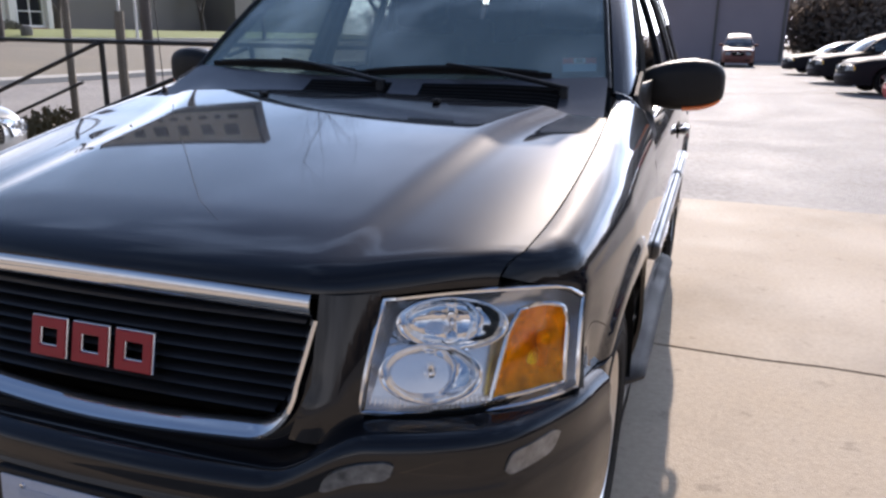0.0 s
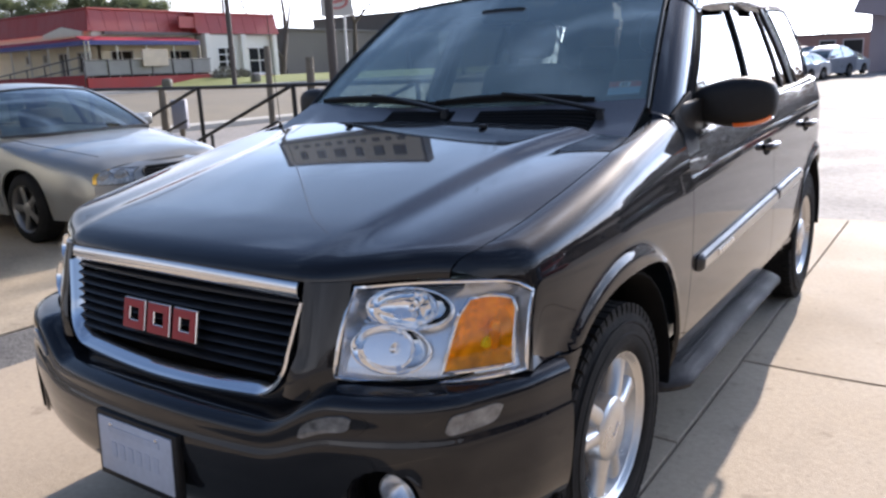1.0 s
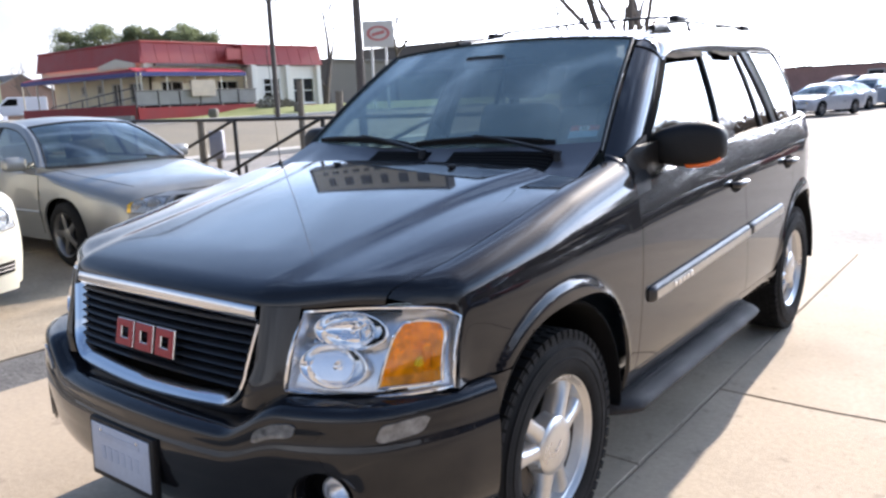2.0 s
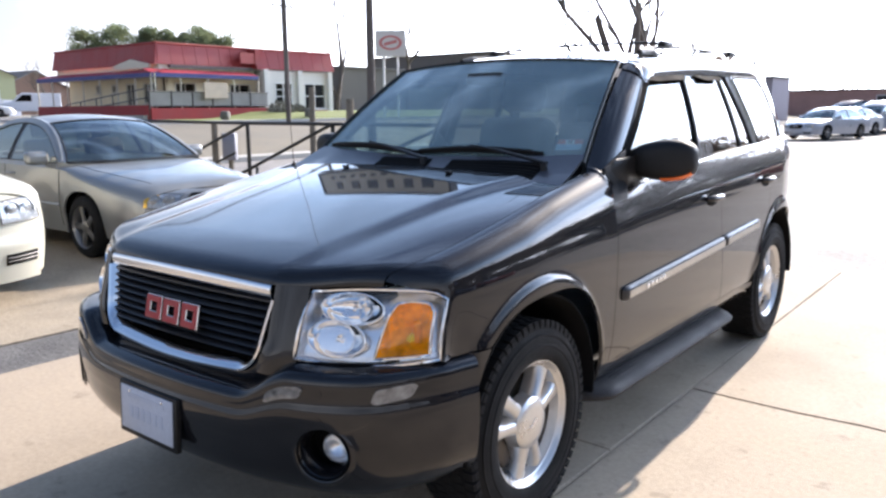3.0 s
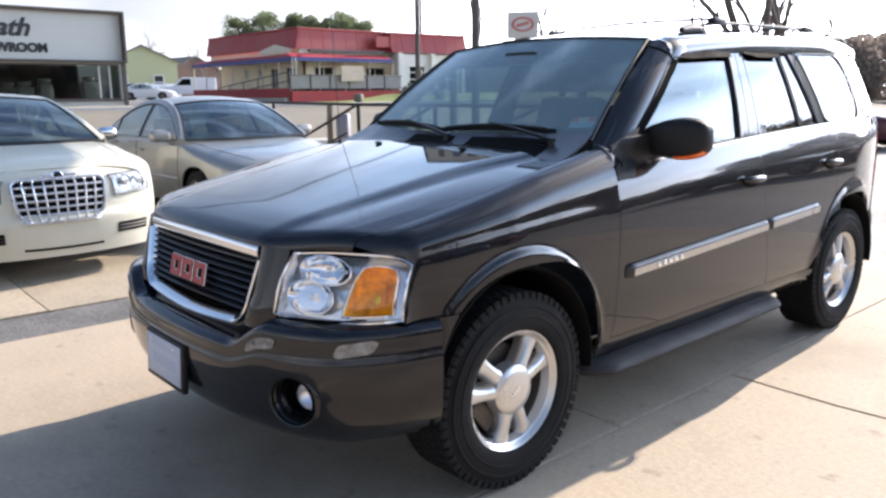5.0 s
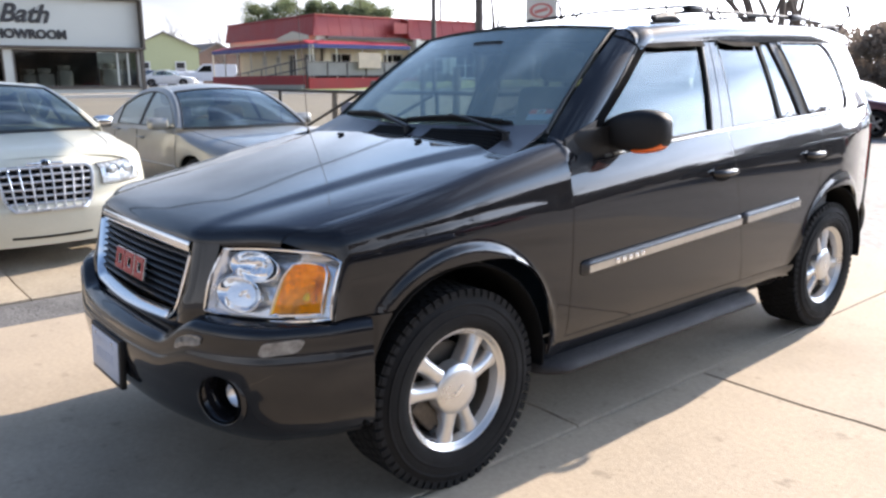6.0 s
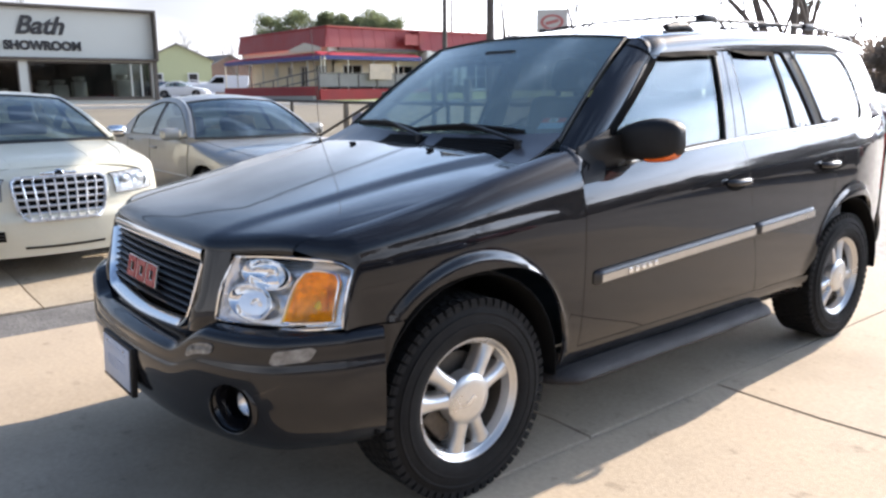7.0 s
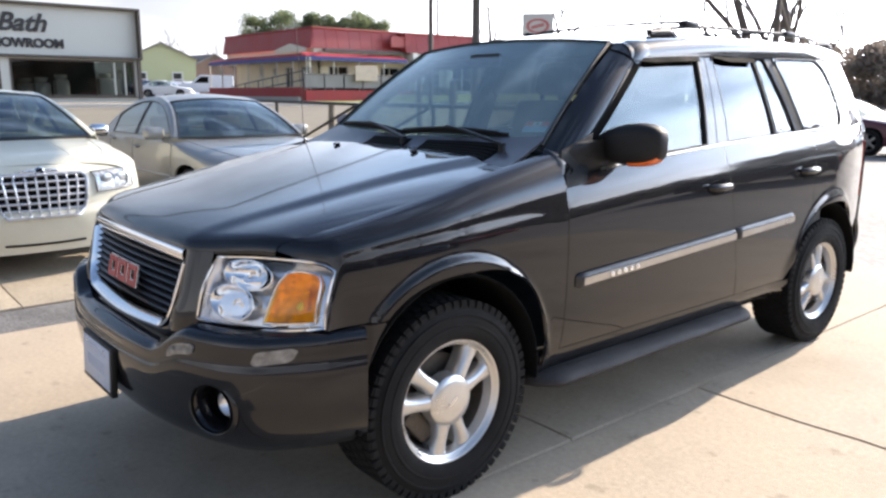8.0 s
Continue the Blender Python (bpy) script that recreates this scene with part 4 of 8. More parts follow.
        OUT = (0, 1.9, 1.3)
        top = lambda y: curve([(1.1, 1.590), (1.3, 1.615), (1.7, 1.634), (2.3, 1.642), (3.3, 1.655)], y)
        zb = lambda y: belt_z(y)
        def pane2(name, yb0, yb1, yt0, yt1, m, owner, off, label="", rnd=0.0):
            """Glass between the belt and the window's top edge, with slanting ends."""
            bm = bm_new()
            def g(u, v, sharp=False):
                if rnd and not sharp:
                    k = max(0.0, (u - 0.78) / 0.22, (0.10 - u) / 0.10 * 0.6)
                    v = 0.5 + (v - 0.5) * (1 - rnd * (1 - math.sqrt(max(0.0, 1 - k * k))))
                y = (yb0 + (yb1 - yb0) * u) * (1 - v) + (yt0 + (yt1 - yt0) * u) * v
                yb, yt = yb0 + (yb1 - yb0) * u, yt0 + (yt1 - yt0) * u
                z = zb(yb) + 0.008 + (top(yt) - zb(yb) - 0.008) * v
                return up(y, z, off)
            grid(bm, g, lin(0, 1, 24 if rnd else 10), lin(0, 1, 8), OUT)
            ob = part(name, bm, m, owner, label, thick=0.004 if "glass" in name else 0.03)
            if "glass" in name:
                ob.visible_shadow = False
                nu = 40 if rnd else 8
                ring_ = [(u, 0) for u in lin(0, 1, nu)] + [(1, v) for v in lin(0, 1, 8)[1:]] + [(u, 1) for u in lin(1, 0, nu)[1:]] + [(0, v) for v in lin(1, 0, 8)[1:-1]]
                bm = bm_new()
                off += 0.006
                tube(bm, [g(u, v) for u, v in ring_], 0.011 if yb0 < 1 else 0.0055, 6, close=True, up=(1, 0, 0.3))
                part("window_seal", bm, PLASTIC, ob)
                if rnd:
                    bm = bm_new()
                    n2 = len(ring_)
                    for i2 in range(n2):
                        a2, b2 = ring_[i2], ring_[(i2 + 1) % n2]
                        f2 = bm.faces.new([bm.verts.new(Vector(w2)) for w2 in (g(*a2), g(*b2), g(*b2, True), g(*a2, True))])
                        f2.normal_update()
                        if f2.normal.x * s < 0:
                            f2.normal_flip()
                    bmesh.ops.remove_doubles(bm, verts=bm.verts, dist=0.0004)
                    part("window_surround", bm, PAINT, owner)
            return ob
        pane2("window_glass", 0.62, 1.60, 1.19, 1.700, SIDE_GLASS, fd, -0.012, "side window mirroring the sky")
        pane2("window_glass", 1.795, 2.265, 1.838, 2.235, PRIVACY, rd, -0.012, "dark tinted side window")
        pane2("window_glass", 2.285, 2.50, 2.252, 2.358, PRIVACY, rd, -0.012, "dark tinted fixed pane")
        pane2("quarter_glass", 2.575, 3.16, 2.435, 3.05, PRIVACY, q, 0.004, "dark tinted rear quarter window", rnd=0.68)
        pane2("pillar_trim", 1.602, 1.690, 1.702, 1.765, PAINT, fd, -0.002)
        pane2("pillar_trim", 1.697, 1.795, 1.771, 1.838, PAINT, rd, -0.002)
        pane2("division_bar", 2.262, 2.288, 2.232, 2.255, PLASTIC, rd, -0.004)
        pane2("pillar_trim", 2.498, 2.578, 2.355, 2.438, PLASTIC, rd, 0.000)
        pane2("rear_pillar", 3.155, 3.80, 3.045, 3.60, PAINT, car, 0.002)
        # A-pillar and mirror corner
        bm = bm_new()
        def apil(u, v):
            yb, zb0, xb = 0.50, 1.200, 0.825
            p0 = Vector((0.792, 0.565, 1.240)) * (1 - u) + Vector((0.664, 1.140, 1.668)) * u
            p1 = Vector((glass_x(0.66, 1.16) + 0.004, 0.665, 1.165)) * (1 - u) + Vector((glass_x(1.22, 1.600) + 0.004, 1.235, 1.600)) * u
            p = p0 * (1 - v) + p1 * v
            sw = math.sin(math.pi * v) * 0.014
            bowy = 0.022 * math.sin(math.pi * u)
            return (s * (p.x + sw), p.y, p.z + sw * 0.7 + bowy)
        grid(bm, apil, lin(0, 1, 12), lin(0, 1, 7), (0, 1.4, 1.2))
        part("windscreen_pillar", bm, PAINT, car, thick=0.02)
        # roof rail above the windows
        bm = bm_new()
        def rail(u, v):
            y = u
            z0 = top(y)
            x0 = glass_x(y, z0) + 0.006
            zr = curve([(1.12, 1.672), (1.5, 1.712), (2.2, 1.732), (3.0, 1.742), (3.66, 1.722)], y)
            xr = curve([(1.12, 0.668), (1.5, 0.655), (3.0, 0.645), (3.3, 0.60), (3.66, 0.50)], y)
            a = math.pi / 2 * v
            box_ = 1.0 - 0.55 * min(1, max(0, (y - 1.25) / 0.7))
            return (s * (xr + (x0 - xr) * math.cos(a) ** box_), y, z0 + (zr - z0) * math.sin(a))
        grid(bm, rail, lin(1.17, 3.66, 30), lin(0, 0.8, 6) + [0.87, 0.93, 0.97, 1.0], (0, 2, 1.2))
        part("roof_side", bm, PAINT, car, thick=0.02)
        bm = bm_new()
        grid(bm, lambda u, v: Vector(apil(0.93, 1 - v)) * (1 - u) + Vector(rail(1.30, v)) * u + Vector((s * 0.004, 0, 0.005 + 0.012 * math.sin(math.pi * u))), lin(0, 1, 8), lin(0, 1, 8), (0, 2, 1.2))
        part("roof_corner", bm, PAINT, car, thick=0.004)
        # dark visors over the side windows
        for y0, y1, owner in ((1.19, 1.70, fd), (1.838, 2.235, rd)):
            bm = bm_new()
            grid(bm, lambda u, v: up(u, top(u) + 0.004 - 0.028 * v * min(1, 0.35 + (u - y0) * 5), 0.004 + 0.012 * v), lin(y0, y1, 14), lin(0, 1, 3), OUT)
            part("rain_visor", bm, DARK, owner, "smoked rain visor", thick=0.003)
        bm = bm_new()
        grid(bm, lambda u, v: up(0.665 + 0.525 * u + 0.042 * v, 1.205 + 0.393 * u, 0.004 + 0.010 * v), lin(0, 1, 12), lin(0, 1, 3), OUT)
        part("pillar_visor", bm, DARK, fd, "smoked edge along the windscreen pillar", thick=0.003)
        # bright belt moulding
        bm = bm_new()
        tube(bm, [up(y, zb(y) + 0.004, 0.010) for y in lin(0.80, 3.30, 30)], 0.007, 6)
        part("belt_moulding", bm, STRIP, car)

        # ---- door mirror ----
        mir = new("door_mirror")
        mir.parent = car
        tagged(mir, "black door mirror with an orange repeater")
        bm = bm_new()
        def head(u, v):
            a, t = 2 * math.pi * u, v
            r = math.sin(math.pi * t) ** 0.26
            ex = 0.58
            ca, sa = math.cos(a), math.sin(a)
            yy = abs(ca) ** ex * (1 if ca > 0 else -1)
            zz = abs(sa) ** ex * (1 if sa > 0 else -1)
            x = 0.822 + 0.295 * t
            # the top slopes down towards the door, the underside stays nearly level
            hgt = (0.082 + 0.012 * t - (0.030 * (1 - t) ** 2 if sa > 0 else 0.0)) * r
            dep = 0.078 * r
            return (s * x, 0.888 + dep * yy * (0.6 if ca > 0 else 1.0) + 0.02 * t, 1.258 + hgt * zz)
        grid(bm, head, lin(0, 1, 28), [0, 0.004, 0.02, 0.05, 0.1, 0.2, 0.35, 0.5, 0.65, 0.8, 0.9, 0.95, 0.98, 0.996, 1], None)
        bmesh.ops.remove_doubles(bm, verts=bm.verts, dist=0.0004)
        bmesh.ops.recalc_face_normals(bm, faces=bm.faces)
        part("mirror_shell", bm, PLASTIC, mir)
        bm = bm_new()
        def strip(u, v):
            t = 0.56 + 0.40 * u
            q, axis = Vector(head((226 + 46 * v) / 360, t)), Vector((s * (0.822 + 0.295 * t), 0.888 + 0.02 * t, 1.258))
            return q + (q - axis).normalized() * 0.0035
        grid(bm, strip, lin(0, 1, 14), lin(0, 1, 8), (s * 1.05, 0.88, 1.26))
        part("repeater", bm, AMBER_SIDE, mir, "orange turn repeater", thick=0.004)
        bm = bm_new()
        def foot(u, v):
            a = 2 * math.pi * u
            q = Vector((0.885, 0.880, 1.226)) * v + Vector((0.866, 0.715, 1.180)) * (1 - v) + Vector((0.012, -0.004, 0.0)) * math.sin(math.pi * v)
            ry, rz = 0.055 * v + 0.095 * (1 - v), 0.056 * v + 0.088 * (1 - v)
            c, d = math.cos(a), math.sin(a)
            return (s * q.x, q.y + ry * math.copysign(abs(c) ** 0.7, c), q.z + rz * math.copysign(abs(d) ** 0.7, d))
        grid(bm, foot, lin(0, 1, 24), lin(0, 1, 8), None)
        bmesh.ops.remove_doubles(bm, verts=bm.verts, dist=0.0003)
        bmesh.ops.holes_fill(bm, edges=bm.edges, sides=0)
        bmesh.ops.recalc_face_normals(bm, faces=bm.faces)
        part("mirror_foot", bm, PLASTIC, mir)
        bm = bm_new()
        def sail(u, v):
            """Black corner plate between pillar, window and door."""
            lo = Vector((0, 0.556 + 0.115 * u, 1.100 + 0.01 * u))
            hi = Vector((0, 0.590 + 0.195 * u, 1.235 + 0.065 * u))
            q = lo * (1 - v) + hi * v
            return (s * (max(side_x(q.y, min(q.z, 1.16)), glass_x(q.y, q.z)) + 0.010 if q.z < 1.16 else glass_x(q.y, q.z) + 0.014), q.y, q.z)
        grid(bm, sail, lin(0, 1, 6), lin(0, 1, 8), OUT)
        part("mirror_base", bm, PLASTIC, mir, thick=0.012)
        # painted corner between wing, cowl and pillar
        bm = bm_new()
        def corner(u, v):
            a, b = wing(0.5485, 0.80 * u), Vector(apil(0, u))
            a.x, b.x = a.x - 0.002, abs(b.x)
            q = a * (1 - v) + b * v
            lift = 0.010 * math.sin(math.pi * v)
            return (s * (q.x + lift * 0.5 * u), q.y, q.z + lift * (1 - 0.5 * u))
        grid(bm, corner, lin(0, 1, 10), lin(0, 1, 8), (0, 1, 0.8))
        part("pillar_foot", bm, PAINT, car, thick=0.006)
        bm = bm_new()
        box(bm, (s * 0.995, 0.937, 1.256), (0.17, 0.004, 0.105), bevel=0.0015)
        part("mirror_glass", bm, CHROME, mir)

        # ---- step along the side ----
        sb = new("running_board")
        sb.parent = car
        tagged(sb, "dark oval side step with ribbed treads")
        bm = bm_new()
        def step(u, v):
            a = 2 * math.pi * v
            y = u
            e = min(1.0, (u - 0.43) / 0.10, (2.08 - u) / 0.10)
            e = max(0.0, e) ** 0.5
            xc = 0.882 - 0.06 * (1 - e)
            return (s * (xc + 0.086 * (0.35 + 0.65 * e) * math.cos(a)), y, 0.328 + 0.036 * math.sin(a) * (0.5 + 0.5 * e))
        grid(bm, step, [0.43, 0.435, 0.45, 0.47, 0.50] + lin(0.53, 1.95, 24) + [1.99, 2.03, 2.06, 2.075, 2.08], lin(0, 1, 16), None)
        bmesh.ops.recalc_face_normals(bm, faces=bm.faces)
        part("step_tube", bm, STEP, sb)
        for y0, y1 in ((0.62, 1.02), (1.50, 1.92)):
            for k in range(5):
                bm = bm_new()
                box(bm, (s * (0.852 + 0.020 * k), (y0 + y1) / 2, 0.362 - 0.0016 * (k - 1.5) ** 2), (0.010, y1 - y0, 0.008), bevel=0.002)
                part("tread_rib", bm, STEP, sb)
        for y, l in ((0.60, 0.17), (1.24, 0.11), (1.70, 0.07)):
            bm = bm_new()
            box(bm, (s * 0.832, y, 0.358), (0.056, l, 0.014), pose(0, 0, 0, 0, 0, 0), bevel=0.004)
            part("step_pad", bm, STEP_PAD, sb, "dusty grey pad")
        for y in (0.75, 1.28, 1.80):
            bm = bm_new()
            box(bm, (s * 0.79, y, 0.342), (0.14, 0.05, 0.03), bevel=0.006)
            part("step_bracket", bm, STRIP, sb, "bare metal bracket")

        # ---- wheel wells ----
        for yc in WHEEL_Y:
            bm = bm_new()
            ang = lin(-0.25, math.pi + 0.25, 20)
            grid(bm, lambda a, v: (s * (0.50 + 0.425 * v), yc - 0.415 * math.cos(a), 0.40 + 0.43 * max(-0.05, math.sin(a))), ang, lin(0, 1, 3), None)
            # well lining and wall coloured near-black, shade included
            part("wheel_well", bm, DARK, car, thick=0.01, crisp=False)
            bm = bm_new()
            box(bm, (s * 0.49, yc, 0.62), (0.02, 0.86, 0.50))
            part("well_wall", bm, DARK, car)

    # ---- windscreen, cowl, wipers ----
    def screen(u, v):
        x = u * (0.775 - 0.125 * v - 0.0 * v)
        k = (x / 0.77) ** 2
        y = (0.430 + 0.14 * k) * (1 - v) + (1.090 + 0.055 * k) * v
        z = (1.222 + 0.026 * k) * (1 - v) + (1.708 - 0.044 * k) * v + 0.018 * math.sin(math.pi * v)
        return Vector((x, y, z))
    bm = bm_new()
    grid(bm, screen, lin(-1, 1, 30), lin(0, 1, 16), (0, 2, 0.8))
    ws = part("windscreen", bm, GLASS, car, "raked laminated windscreen", thick=0.005)
    ws.visible_shadow = False
    bm = bm_new()
    pts = [screen(u, 1.0) + Vector((0, 0, 0.003)) for u in lin(-1, 1, 24)]
    tube(bm, pts, 0.006, 6)
    part("screen_seal", bm, PLASTIC, ws)
    for s in (1, -1):
        bm = bm_new()
        tube(bm, [screen(s * 1.0, v) + Vector((0, -0.003, 0.003)) for v in lin(0, 1, 24)], 0.008, 6)
        part("screen_seal", bm, PLASTIC, ws)
    bm = bm_new()
    def cowl(u, v):
        """Panel from under the hood's rear edge up to the foot of the glass."""
        x = u * 0.80
        y0 = 0.345 - 0.05 * u * u
        lo = Vector((x, y0, hood_z(x, y0) - 0.016))
        hi = screen(u, 0.075) + Vector((0, -0.004, 0.003))
        q = lo * (1 - v) + hi * v
        return q - Vector((0, 0, 0.010 * math.sin(math.pi * v)))
    grid(bm, cowl, lin(-1, 1, 40), lin(0, 1, 8), (0, 0.3, 0.6))
    cw = part("cowl", bm, COWL_GREY, car, "grey cowl panel with two dark vents", thick=0.01)
    for x0, x1 in ((-0.22, 0.09), (0.20, 0.66)):
        bm = bm_new()
        grid(bm, lambda u, v: cowl((x0 + (x1 - x0) * u) / 0.80, 0.22 + (0.62 - 0.18 * max(0.0, u - 0.6) * (x1 > 0.5)) * v) + Vector((0, 0, 0.003)), lin(0, 1, 12), lin(0, 1, 4), (0, 0.3, 0.6))
        vent = part("vent", bm, DARK, cw, "dark vent mesh", thick=0.003)
        for k in range(5):
            bm = bm_new()
            tube(bm, [cowl((x0 + 0.01 + (x1 - x0 - 0.02) * t) / 0.80, 0.28 + 0.11 * k * (1 - 0.3 * max(0.0, t - 0.6) * (x1 > 0.5))) + Vector((0, 0, 0.006)) for t in lin(0, 1, 8)], 0.0022, 5)
            part("vent_rib", bm, PLASTIC, vent)
    for px, tx in ((0.06, -0.70), (0.67, -0.06)):
        wp = new("wiper")
        wp.parent = car
        tagged(wp, "black windscreen wiper at rest")
        piv = cowl(px / 0.8, 0.62) + Vector((0, 0, 0.010))
        bm = bm_new()
        lathe(bm, [(0.0, 0.020), (0.010, 0.018), (0.014, 0.010), (0.015, -0.02)], 14, Matrix.Translation(piv))
        part("wiper_pivot", bm, PLASTIC, wp)
        joint = px * 0.44 + tx * 0.56
        mid = screen(joint / 0.77, 0.128) + Vector((0, -0.016, 0.022))
        bm = bm_new()
        tube(bm, [piv + Vector((0.012, 0, 0.014)), piv * 0.75 + mid * 0.25 + Vector((0, -0.004, 0.016)), piv * 0.35 + mid * 0.65 + Vector((0, -0.002, 0.012)), mid], [0.012, 0.012, 0.010, 0.007], 8, flat=0.7)
        part("wiper_arm", bm, PLASTIC, wp)
        def on_glass(t, lift):
            x = px - 0.03 + (tx - px + 0.03) * t
            return screen(x / 0.77, 0.082 + 0.030 * math.sin(math.pi * t) + 0.012 * t) + Vector((0, -0.55 * lift, 0.8 * lift))
        bm = bm_new()
        tube(bm, [on_glass(t, 0.004) for t in lin(0.06, 1.0, 18)], 0.0065, 6, flat=1.8)
        part("wiper_blade", bm, RUBBER, wp)
        bm = bm_new()
        tube(bm, [on_glass(t, 0.012 + 0.010 * math.sin(math.pi * (t - 0.06) / 0.94)) for t in lin(0.12, 0.94, 14)], 0.006, 6, flat=1.3)
        part("blade_frame", bm, PLASTIC, wp)
    # mast antenna on the far wing
    ant = new("antenna")
    ant.parent = car
    foot_at = Matrix.Translation((-0.775, 0.400, hood_z(0.775, 0.400) - 0.004)) @ pose(0, 0, 0, 3, 0, 0)
    bm = bm_new()
    lathe(bm, [(0.0, 0.024), (0.004, 0.022), (0.007, 0.012), (0.011, 0.004), (0.012, -0.012)], 16, foot_at)
    part("antenna_base", bm, PLASTIC, ant)
    bm = bm_new()
    tube(bm, [foot_at @ Vector((0, 0, z)) for z in (0.03, 0.35, 0.78)], [0.0018, 0.0016, 0.0014], 6, up=(0, 1, 0))
    part("antenna_mast", bm, PLASTIC, ant, "thin black antenna mast")
    # washer jets
    for x in (-0.30, 0.30):
        bm = bm_new()
        box(bm, (x, 0.30, hood_z(x, 0.30) + 0.006), (0.022, 0.030, 0.012), bevel=0.004)
        part("washer_jet", bm, PLASTIC, hd)
    # inspection sticker inside the driver's lower corner
    st = new("window_sticker")
    st.parent = car
    tagged(st, "red, white and blue window sticker")
    def stk(a, b, d):
        p = screen((0.665 + a) / (0.775 - 0.125 * 0.17), 0.135 + b) 
        return p + Vector((0, 0.012 - d, -0.008))
    for nm, a0, a1, b0, b1, m, d in (("sticker_top", -0.052, 0.052, 0.048, 0.085, STICKER_RED, 0), ("sticker_mid", -0.018, 0.018, 0.052, 0.082, PAPER, 0.002), ("sticker_base", -0.052, 0.052, 0.0, 0.048, STICKER_BLUE, 0)):
        bm = bm_new()
        patch(bm, [(a0, b0), (a1, b0), (a1, b1), (a0, b1)], lambda a, b: stk(a, b, d), 3, 2, (0, 2, 1))
        part(nm, bm, m, st, thick=0.0006)
    for k in range(2):
        bm = bm_new()
        patch(bm, [(-0.009 + 0.011 * k, 0.058), (-0.002 + 0.011 * k, 0.058), (-0.002 + 0.011 * k, 0.077), (-0.009 + 0.011 * k, 0.077)], lambda a, b: stk(a, b, 0.003), 1, 1, (0, 2, 1))
        part("sticker_bar", bm, DARK, st, thick=0.0005)

    # ---- roof ----
    bm = bm_new()
    def roof(u, v):
        y0 = 1.092 + 0.055 * v * v
        y = y0 + (3.66 - y0) * u
        xr = curve([(1.12, 0.668), (1.5, 0.655), (3.0, 0.645), (3.3, 0.60), (3.66, 0.50)], y)
        zr = curve([(1.12, 1.672), (1.5, 1.712), (2.2, 1.732), (3.0, 1.742), (3.66, 1.722)], y)
        crown = curve([(1.08, 0.042), (1.5, 0.055), (2.5, 0.060), (3.66, 0.045)], y)
        return (xr * v, y, zr + crown * (1 - v * v))
    grid(bm, roof, lin(0, 1, 30), lin(-1, 1, 24), (0, 2, 1))
    rf = part("roof", bm, PAINT, car, "dark curved roof", thick=0.03)
    for s in (1, -1):
        rk = new("roof_rail")
        rk.parent = car
        tagged(rk, "black raised roof rail")
        bm = bm_new()
        zline = lambda y: curve([(1.45, 1.745), (1.62, 1.775), (1.9, 1.803), (2.3, 1.815), (3.0, 1.815), (3.45, 1.785), (3.58, 1.755)], y)
        tube(bm, [(s * 0.545, y, zline(y) - 0.012) for y in lin(1.62, 3.46, 30)], 0.009, 8)
        part("rail_bar", bm, PLASTIC, rk)
        for y, l in ((1.66, 0.24), (3.40, 0.24)):
            bm = bm_new()
            zt = zline(y)
            tube(bm, [(s * 0.560, y - l / 2, zt - 0.035), (s * 0.553, y - l / 6, zt - 0.026), (s * 0.548, y + l / 6, zt - 0.022), (s * 0.55, y + l / 2, zt - 0.05)], [0.016, 0.024, 0.024, 0.016], 8)
            part("rail_foot", bm, PLASTIC, rk)
    for y in (1.90, 2.95):
        bm = bm_new()
        tube(bm, [(-0.55, y, 1.806), (-0.46, y, 1.822), (0, y, 1.832), (0.46, y, 1.822), (0.55, y, 1.806)], 0.009, 8, flat=0.8)
        cb = part("cross_bar", bm, PLASTIC, car, "black roof cross bar")
        for s in (1, -1):
            bm = bm_new()
            box(bm, (s * 0.545, y, 1.806), (0.05, 0.13, 0.032), bevel=0.012)
            part("bar_clamp", bm, PLASTIC, cb)

    # ---- tail: gate, lamps, bumper ----
    bm = bm_new()
    def gate(u, v):
        z = 0.56 + (1.74 - 0.56) * v
        half = curve([(0.5, 0.70), (1.1, 0.70), (1.25, 0.68), (1.74, 0.50)], z)
        x = half * u
        y = curve([(0.5, 3.90), (1.15, 3.905), (1.3, 3.87), (1.74, 3.66)], z) - 0.05 * (x / 0.8) ** 2
        return (x, y, z)
    grid(bm, gate, lin(-1, 1, 16), lin(0, 1, 20), (0, 2, 1))
    part("tailgate", bm, PAINT, car, thick=0.03)
    bm = bm_new()
    grid(bm, lambda u, v: (u * 0.72, 3.85 + 0.07 * (1 - u**4) - (0.04 * (v - 0.5) ** 2) * 4, 0.42 + 0.20 * v), lin(-1, 1, 24), lin(0, 1, 8), (0, 2, 0.5))
    part("rear_bumper", bm, PAINT, car, thick=0.03)
    for s in (1, -1):
        bm = bm_new()
        grid(bm, lambda u, v: (s * (side_x(3.70 + 0.16 * u, 1.0) + 0.004 - 0.02 * u), 3.70 + 0.17 * u, 0.80 + 0.36 * v), lin(0, 1, 6), lin(0, 1, 6), (0, 2, 1))
        part("tail_light", bm, RED_LENS, car, "red tail light", thick=0.02)

    # ---- inside ----
    bm = bm_new()
    def dash(u, v):
        x = u * 0.76
        y = 0.44 + 0.10 * (u * u) + 0.55 * v
        return (x, y, 1.165 - 0.03 * v - 0.30 * max(0, (v - 0.55) / 0.45) ** 2 + 0.02 * math.sin(3 * math.pi * v) * (1 - v))
    grid(bm, dash, lin(-1, 1, 16), lin(0, 1, 14), (0, 0.8, 0.6))
    part("dashboard", bm, DASH, car, "dark moulded dashboard", thick=0.02)
    bm = bm_new()
